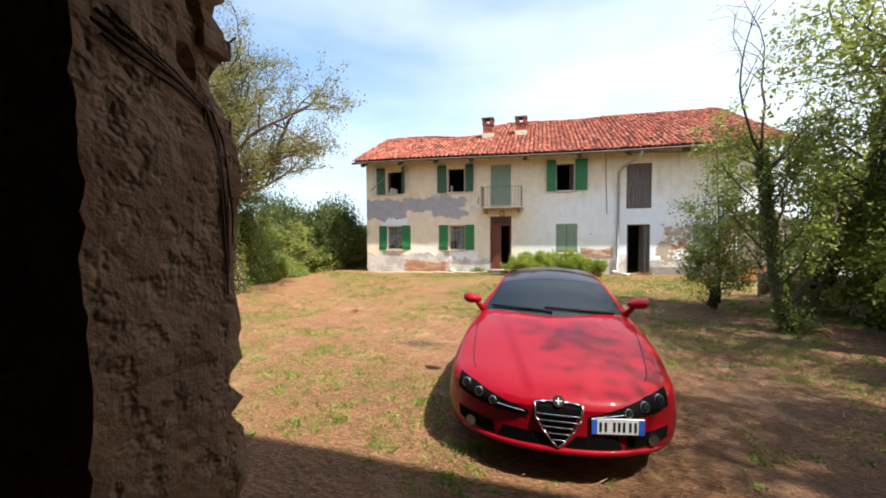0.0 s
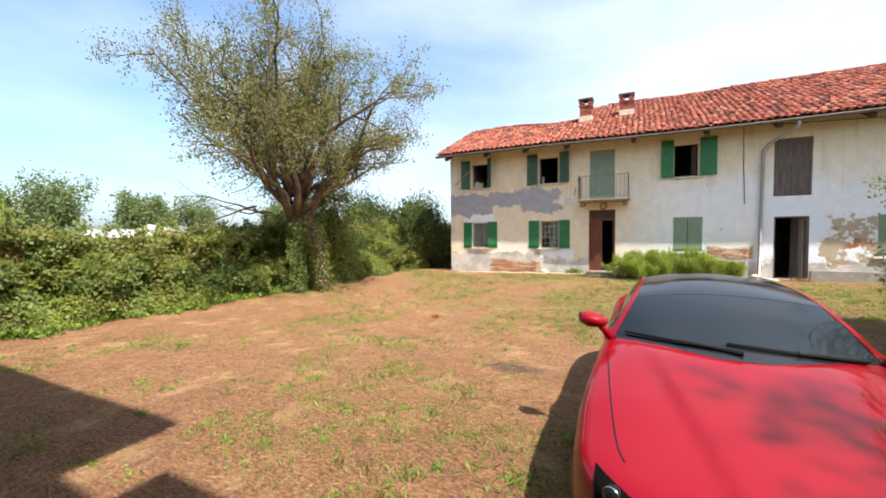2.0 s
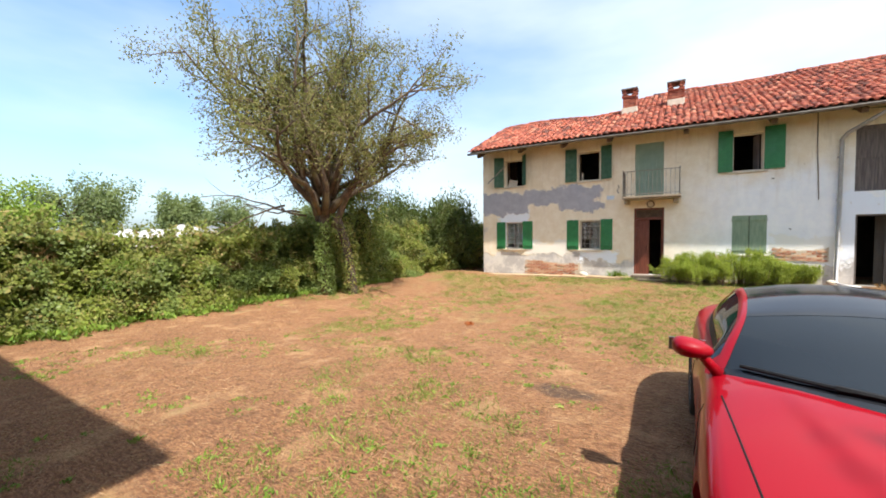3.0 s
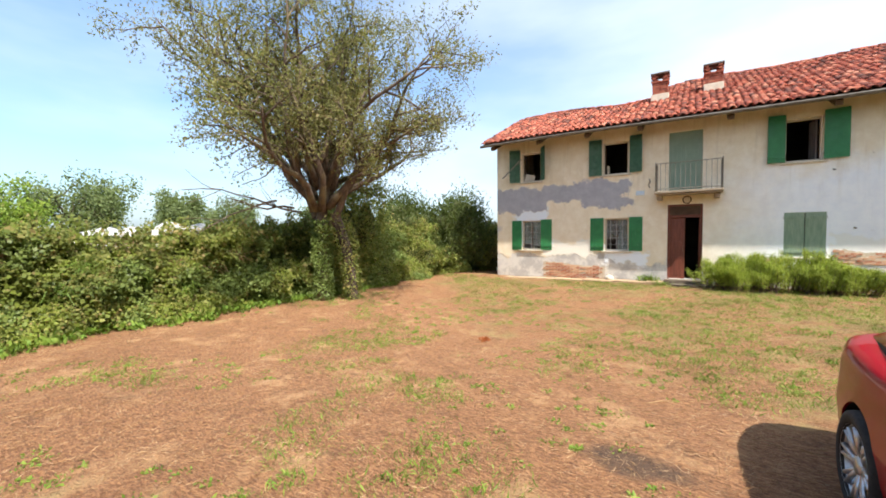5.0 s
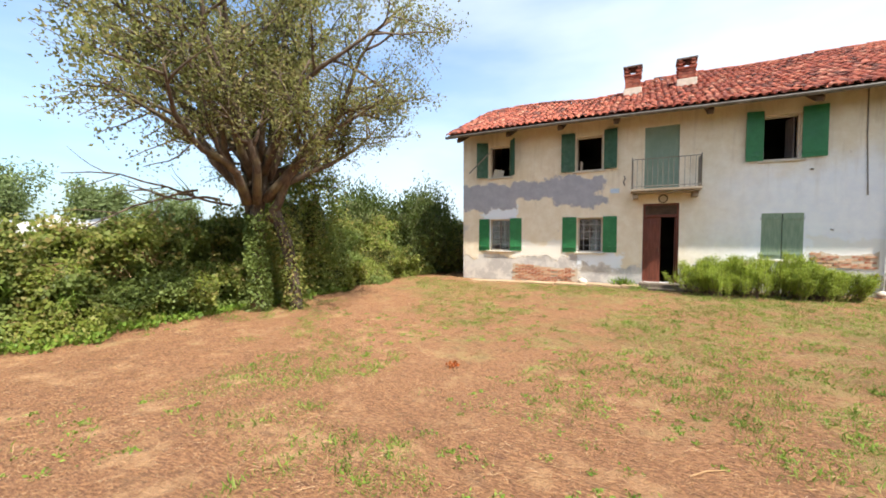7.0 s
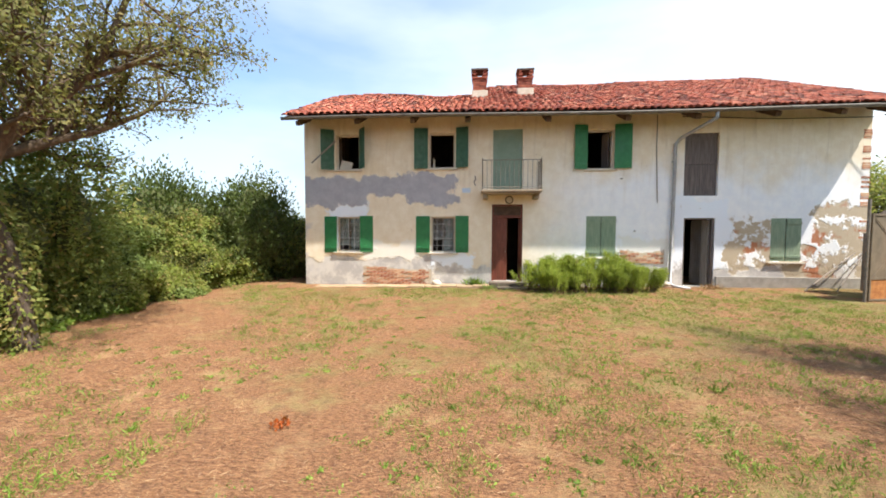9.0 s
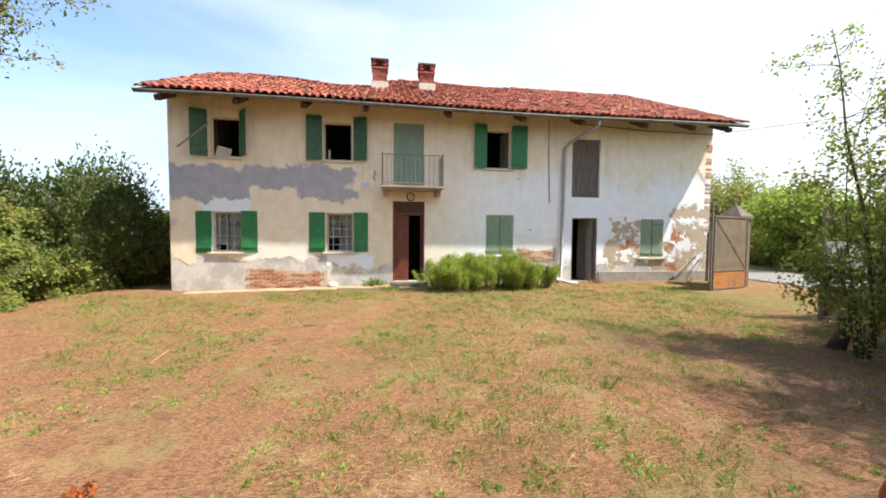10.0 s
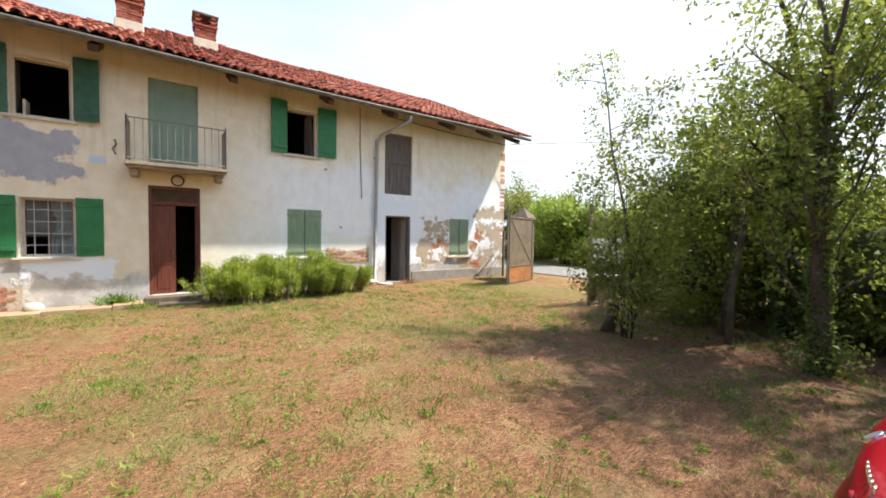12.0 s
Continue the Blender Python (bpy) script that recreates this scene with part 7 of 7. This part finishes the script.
# shield grille
def grille():
    w_top, z_top, z_low = 0.165, 0.645, 0.335
    rim = [(-w_top, z_top - 0.005), (-w_top * 0.5, z_top + 0.006), (0, z_top + 0.008), (w_top * 0.5, z_top + 0.006), (w_top, z_top - 0.005), (w_top * 0.93, z_top - 0.10), (w_top * 0.66, z_top - 0.18), (w_top * 0.28, z_low + 0.05), (0, z_low), (-w_top * 0.28, z_low + 0.05), (-w_top * 0.66, z_top - 0.18), (-w_top * 0.93, z_top - 0.10)]
    pts = [on_nose(x, z, 0.012) for x, z in rim]
    g = part("grille", inlay([(-0.04, z_low + 0.04), (0, z_low + 0.01), (0.04, z_low + 0.04)], [(-w_top, z_top - 0.01), (0, z_top), (w_top, z_top - 0.01)], 12, 14, 0.006), M_RECESS, car, "black shield grille with chrome bars")
    bm = bmesh.new()
    for a, b in zip(pts, pts[1:] + pts[:1]):
        tube(bm, [a, b], 0.009, 8)
    part("grille_rim", bm, M_CHROME, g, "", True)
    for k in range(6):
        z = z_top - 0.07 - 0.045 * k
        half = np.interp(z, [z_low, z_low + 0.05, z_top - 0.18, z_top - 0.10, z_top], [0.0, w_top * 0.28, w_top * 0.66, w_top * 0.93, w_top]) - 0.012
        if half > 0.02:
            line = [on_nose(half * (i / 4 - 1), z, 0.016) for i in range(9)]
            bb = bmesh.new()
            tube(bb, line, 0.006, 6)
            part("grille_bar", bb, M_CHROME, g, "", True)
    c = on_nose(0, 0.655, 0.012)
    n = Vector((0, -0.8, 0.6)).normalized()
    em = part("emblem", tubed([c - n * 0.02, c + n * 0.008], 0.041, 28), M_CHROME, car, "round chrome emblem")
    part("emblem_face", tubed([c + n * 0.008, c + n * 0.0095], 0.034, 28), M_BLACK, em)
    for a in (0, 90):
        part("emblem_bar", box(bmesh.new(), -0.024, 0.024, -0.004, 0.004, -0.001, 0.001, 0.0, Matrix.Translation(c + n * 0.0105) @ n.to_track_quat("Z", "Y").to_matrix().to_4x4() @ Matrix.Rotation(radians(a), 4, "Z")), M_WHITE, em)


grille()
for s in (-1, 1):
    low = [(s * 0.20, 0.540), (s * 0.42, 0.546), (s * 0.62, 0.568), (s * 0.782, 0.602)]
    high = [(s * 0.21, 0.580), (s * 0.42, 0.630), (s * 0.62, 0.676), (s * 0.785, 0.697)]
    tray = part("headlamp", inlay(low, high, 22, 6, 0.005), M_RECESS, car, "black headlamp tray with three round lamps")
    part("lamp_trim", tubed([on_nose(s * (0.24 + 0.2 * i / 6), 0.572 + 0.018 * i / 6, 0.010) for i in range(7)], 0.004, 6), M_CHROME, tray)
    for x, z, r in ((0.475, 0.602, 0.036), (0.59, 0.630, 0.042), (0.705, 0.654, 0.043)):
        c = on_nose(s * x, z, 0.006)
        n = Vector((s * 0.35, -0.9, 0.15)).normalized()
        r *= 0.90
        lamp = part("lamp", tubed([c - n * 0.03, c + n * 0.010], [r, r * 0.96], 24), M_BLACK, tray, "", True)
        ring = bmesh.new()
        tube(ring, [c + n * 0.009, c + n * 0.0125], [r * 1.02, r * 0.97], 24)
        part("lamp_ring", ring, M_CHROME, lamp)
        bb = bmesh.new()
        tube(bb, [c + n * 0.0128, c + n * 0.019], [r * 0.84, r * 0.5], 24)
        part("lamp_lens", bb, M_ROOFGLASS, lamp)
    # bumper corner openings with fog lamps
    fog = part("bumper_opening", inlay([(s * 0.46, 0.345), (s * 0.62, 0.352), (s * 0.77, 0.38)], [(s * 0.475, 0.44), (s * 0.62, 0.45), (s * 0.775, 0.47)], 12, 5, 0.004), M_RECESS, car)
    c = on_nose(s * 0.655, 0.388, 0.008)
    n = Vector((s * 0.3, -0.95, 0)).normalized()
    part("fog_lamp", tubed([c - n * 0.02, c + n * 0.012], 0.040, 20), M_CHROME, fog)
    part("intake", inlay([(s * 0.04, 0.338), (s * 0.44, 0.340)], [(s * 0.115, 0.43), (s * 0.40, 0.435)], 10, 5, 0.004), M_RECESS, car)
    # mirrors
    stalk = part("mirror", tubed([(s * 0.80, 1.86, 0.93), (s * 0.86, 1.85, 1.0), (s * 0.90, 1.84, 1.05)], [0.035, 0.03, 0.03], 10), M_PAINT, car, "", True)
    bm = bmesh.new()
    bmesh.ops.create_uvsphere(bm, u_segments=20, v_segments=12, radius=1)
    for v in bm.verts:
        q = v.co
        q.x = q.x * 0.112 * (1 - 0.25 * q.x * s)
        q.y = q.y * (0.10 if q.y < 0 else 0.05)
        q.z *= 0.063
        v.co = Vector((s * 0.965 + q.x, 1.86 + q.y, 1.075 + q.z + 0.1 * q.x * s))
    part("mirror_shell", bm, M_PAINT, stalk, "", True)
    part("mirror_glass", boxes((s * 0.965 - 0.10, s * 0.965 + 0.10, 1.905, 1.912, 1.03, 1.115), bevel=0.003), M_CHROME, stalk)
    # tail lamps
    for k, x in enumerate((0.42, 0.53, 0.63)):
        hit = BODY.ray_cast(Vector((s * x, 6.0, 0.86)), Vector((0, -1, 0)))
        if hit[0]:
            part("tail_lamp", tubed([hit[0] - hit[1] * 0.03, hit[0] + hit[1] * 0.003], [0.034, 0.032], 20), M_REDLENS, car, "", True)
for i in range(6):
    h = BODY.ray_cast(Vector((-0.46 + 0.032 * i, 6.0, 0.935)), Vector((0, -1, 0)))
    if h[0]:
        part("badge_bar", box(bmesh.new(), -0.010, 0.010, -0.004, 0.004, -0.013, 0.013, 0.003, Matrix.Translation(h[0] + h[1] * 0.004)), M_CHROME, car, "small chrome badge bar")
h = BODY.ray_cast(Vector((0, 6.0, 0.93)), Vector((0, -1, 0)))
if h[0]:
    em2 = part("tail_emblem", tubed([h[0] - h[1] * 0.02, h[0] + h[1] * 0.006], 0.040, 28), M_CHROME, car, "round chrome emblem")
    part("emblem_face", tubed([h[0] + h[1] * 0.006, h[0] + h[1] * 0.008], 0.031, 28), M_ALLOY, em2)

# red lip under the intakes
part("front_lip", tubed([on_nose(-0.74 + 1.48 * i / 24, 0.312, -0.004) for i in range(25)], [0.010 + 0.016 * math.sin(math.pi * i / 24) ** 0.5 for i in range(25)], 10), M_PAINT, car, "", True)
# wipers
for x0, x1 in ((-0.64, 0.0), (-0.07, 0.60)):
    def scr(x, t):
        # the foot of the screen bows back at its sides
        y = 1.50 + 0.11 * t
        v = 0.5 + 0.275 * x / 0.75
        return cabin_point(y, v, 0.03)
    pts = [scr(x0 + (x1 - x0) * i / 8, 0.8 - 0.7 * i / 8) for i in range(9)]
    wp = part("wiper", tubed(pts, 0.012, 6), M_BLACK, car)
    part("wiper_arm", tubed([scr(x1, 0.0), scr(x1 - (x1 - x0) * 0.5, 0.45)], 0.018, 6), M_BLACK, wp)

# number plate beside the grille: blank bars for its characters
px0, px1 = 0.215, 0.575
pc = on_nose((px0 + px1) / 2, 0.515, 0.02)
slope = (on_nose(px1, 0.515).y - on_nose(px0, 0.515).y) / (px1 - px0) * 0.55
mp = Matrix.Translation(pc) @ Matrix.Rotation(math.atan(slope), 4, "Z")
plate = part("number_plate", box(bmesh.new(), -0.18, 0.18, -0.004, 0.012, -0.055, 0.055, 0.003, mp), M_WHITE, car, "white plate with blue ends")
for s in (-1, 1):
    part("plate_end", box(bmesh.new(), s * 0.16 - 0.018, s * 0.16 + 0.018, -0.0065, -0.0045, -0.052, 0.052, 0.0, mp), M_BLUE, plate)
for k, x in enumerate((-0.118, -0.083, -0.025, 0.008, 0.041, 0.083, 0.118)):
    part("plate_bar", box(bmesh.new(), x - 0.007, x + 0.007, -0.0065, -0.0045, -0.033, 0.033, 0.0, mp), M_BLACK, plate)


# wheels
def wheel(y, z, s):
    m = Matrix.Translation((s * 0.795, y, z)) @ Matrix.Rotation(radians(90 if s > 0 else -90), 4, "Z")
    w = part("wheel", lathe([(0.235, -0.10), (0.285, -0.112), (0.315, -0.10), (0.326, -0.06), (0.328, 0.06), (0.315, 0.10), (0.285, 0.112), (0.235, 0.10)], 48), M_RUBBER, car, "", True)
    w.matrix_basis = m
    part("rim", lathe([(0.238, -0.102), (0.236, -0.085), (0.215, -0.075), (0.205, 0.02), (0.215, 0.10), (0.238, 0.10)], 48), M_ALLOY, w, "silver multi-spoke rim", True)
    part("brake_disc", lathe([(0.02, 0.0), (0.16, 0.0), (0.16, 0.02), (0.02, 0.02)], 32), M_IRON, w)
    for i in range(16):
        a = 2 * math.pi * (i // 2) / 8 + (0.13 if i % 2 else -0.13)
        b = 2 * math.pi * (i // 2) / 8 + (0.07 if i % 2 else -0.07)
        part("spoke", tubed([(0.05 * math.sin(b), -0.062, 0.05 * math.cos(b)), (0.14 * math.sin((a + b) / 2), -0.082, 0.14 * math.cos((a + b) / 2)), (0.222 * math.sin(a), -0.09, 0.222 * math.cos(a))], [0.017, 0.013, 0.014], 6), M_ALLOY, w, "", True)
    part("hub", tubed([(0, -0.05, 0), (0, -0.088, 0)], [0.07, 0.05], 20), M_ALLOY, w, "", True)
    lin = part("wheel_liner", tubed([(s * 0.58, y, z + 0.01), (s * 0.63, y, z + 0.01)], 0.355, 32), M_BLACK, car)
    arch = bmesh.new()
    rows = []
    for i in range(25):
        a = math.pi * (-0.08 + 1.16 * i / 24)
        rows.append([arch.verts.new((s * x, y + 0.358 * math.cos(a), z + 0.01 + 0.358 * math.sin(a))) for x in (0.60, 0.87)])
    for a, b in zip(rows, rows[1:]):
        arch.faces.new((a[0], a[1], b[1], b[0]))
    part("wheel_liner", arch, M_BLACK, car)
    return w


def lathe(prof, seg):
    """Turn a profile of (radius, y) about the y axis."""
    bm = bmesh.new()
    rings = [[bm.verts.new((r * math.cos(2 * math.pi * j / seg), y, r * math.sin(2 * math.pi * j / seg))) for j in range(seg)] for r, y in prof]
    for a, b in zip(rings, rings[1:] + rings[:1]):
        for j in range(seg):
            bm.faces.new((a[j], a[(j + 1) % seg], b[(j + 1) % seg], b[j]))
    bmesh.ops.recalc_face_normals(bm, faces=bm.faces)
    return bm


for y, z in WHEELS:
    for s in (-1, 1):
        wheel(y, z, s)
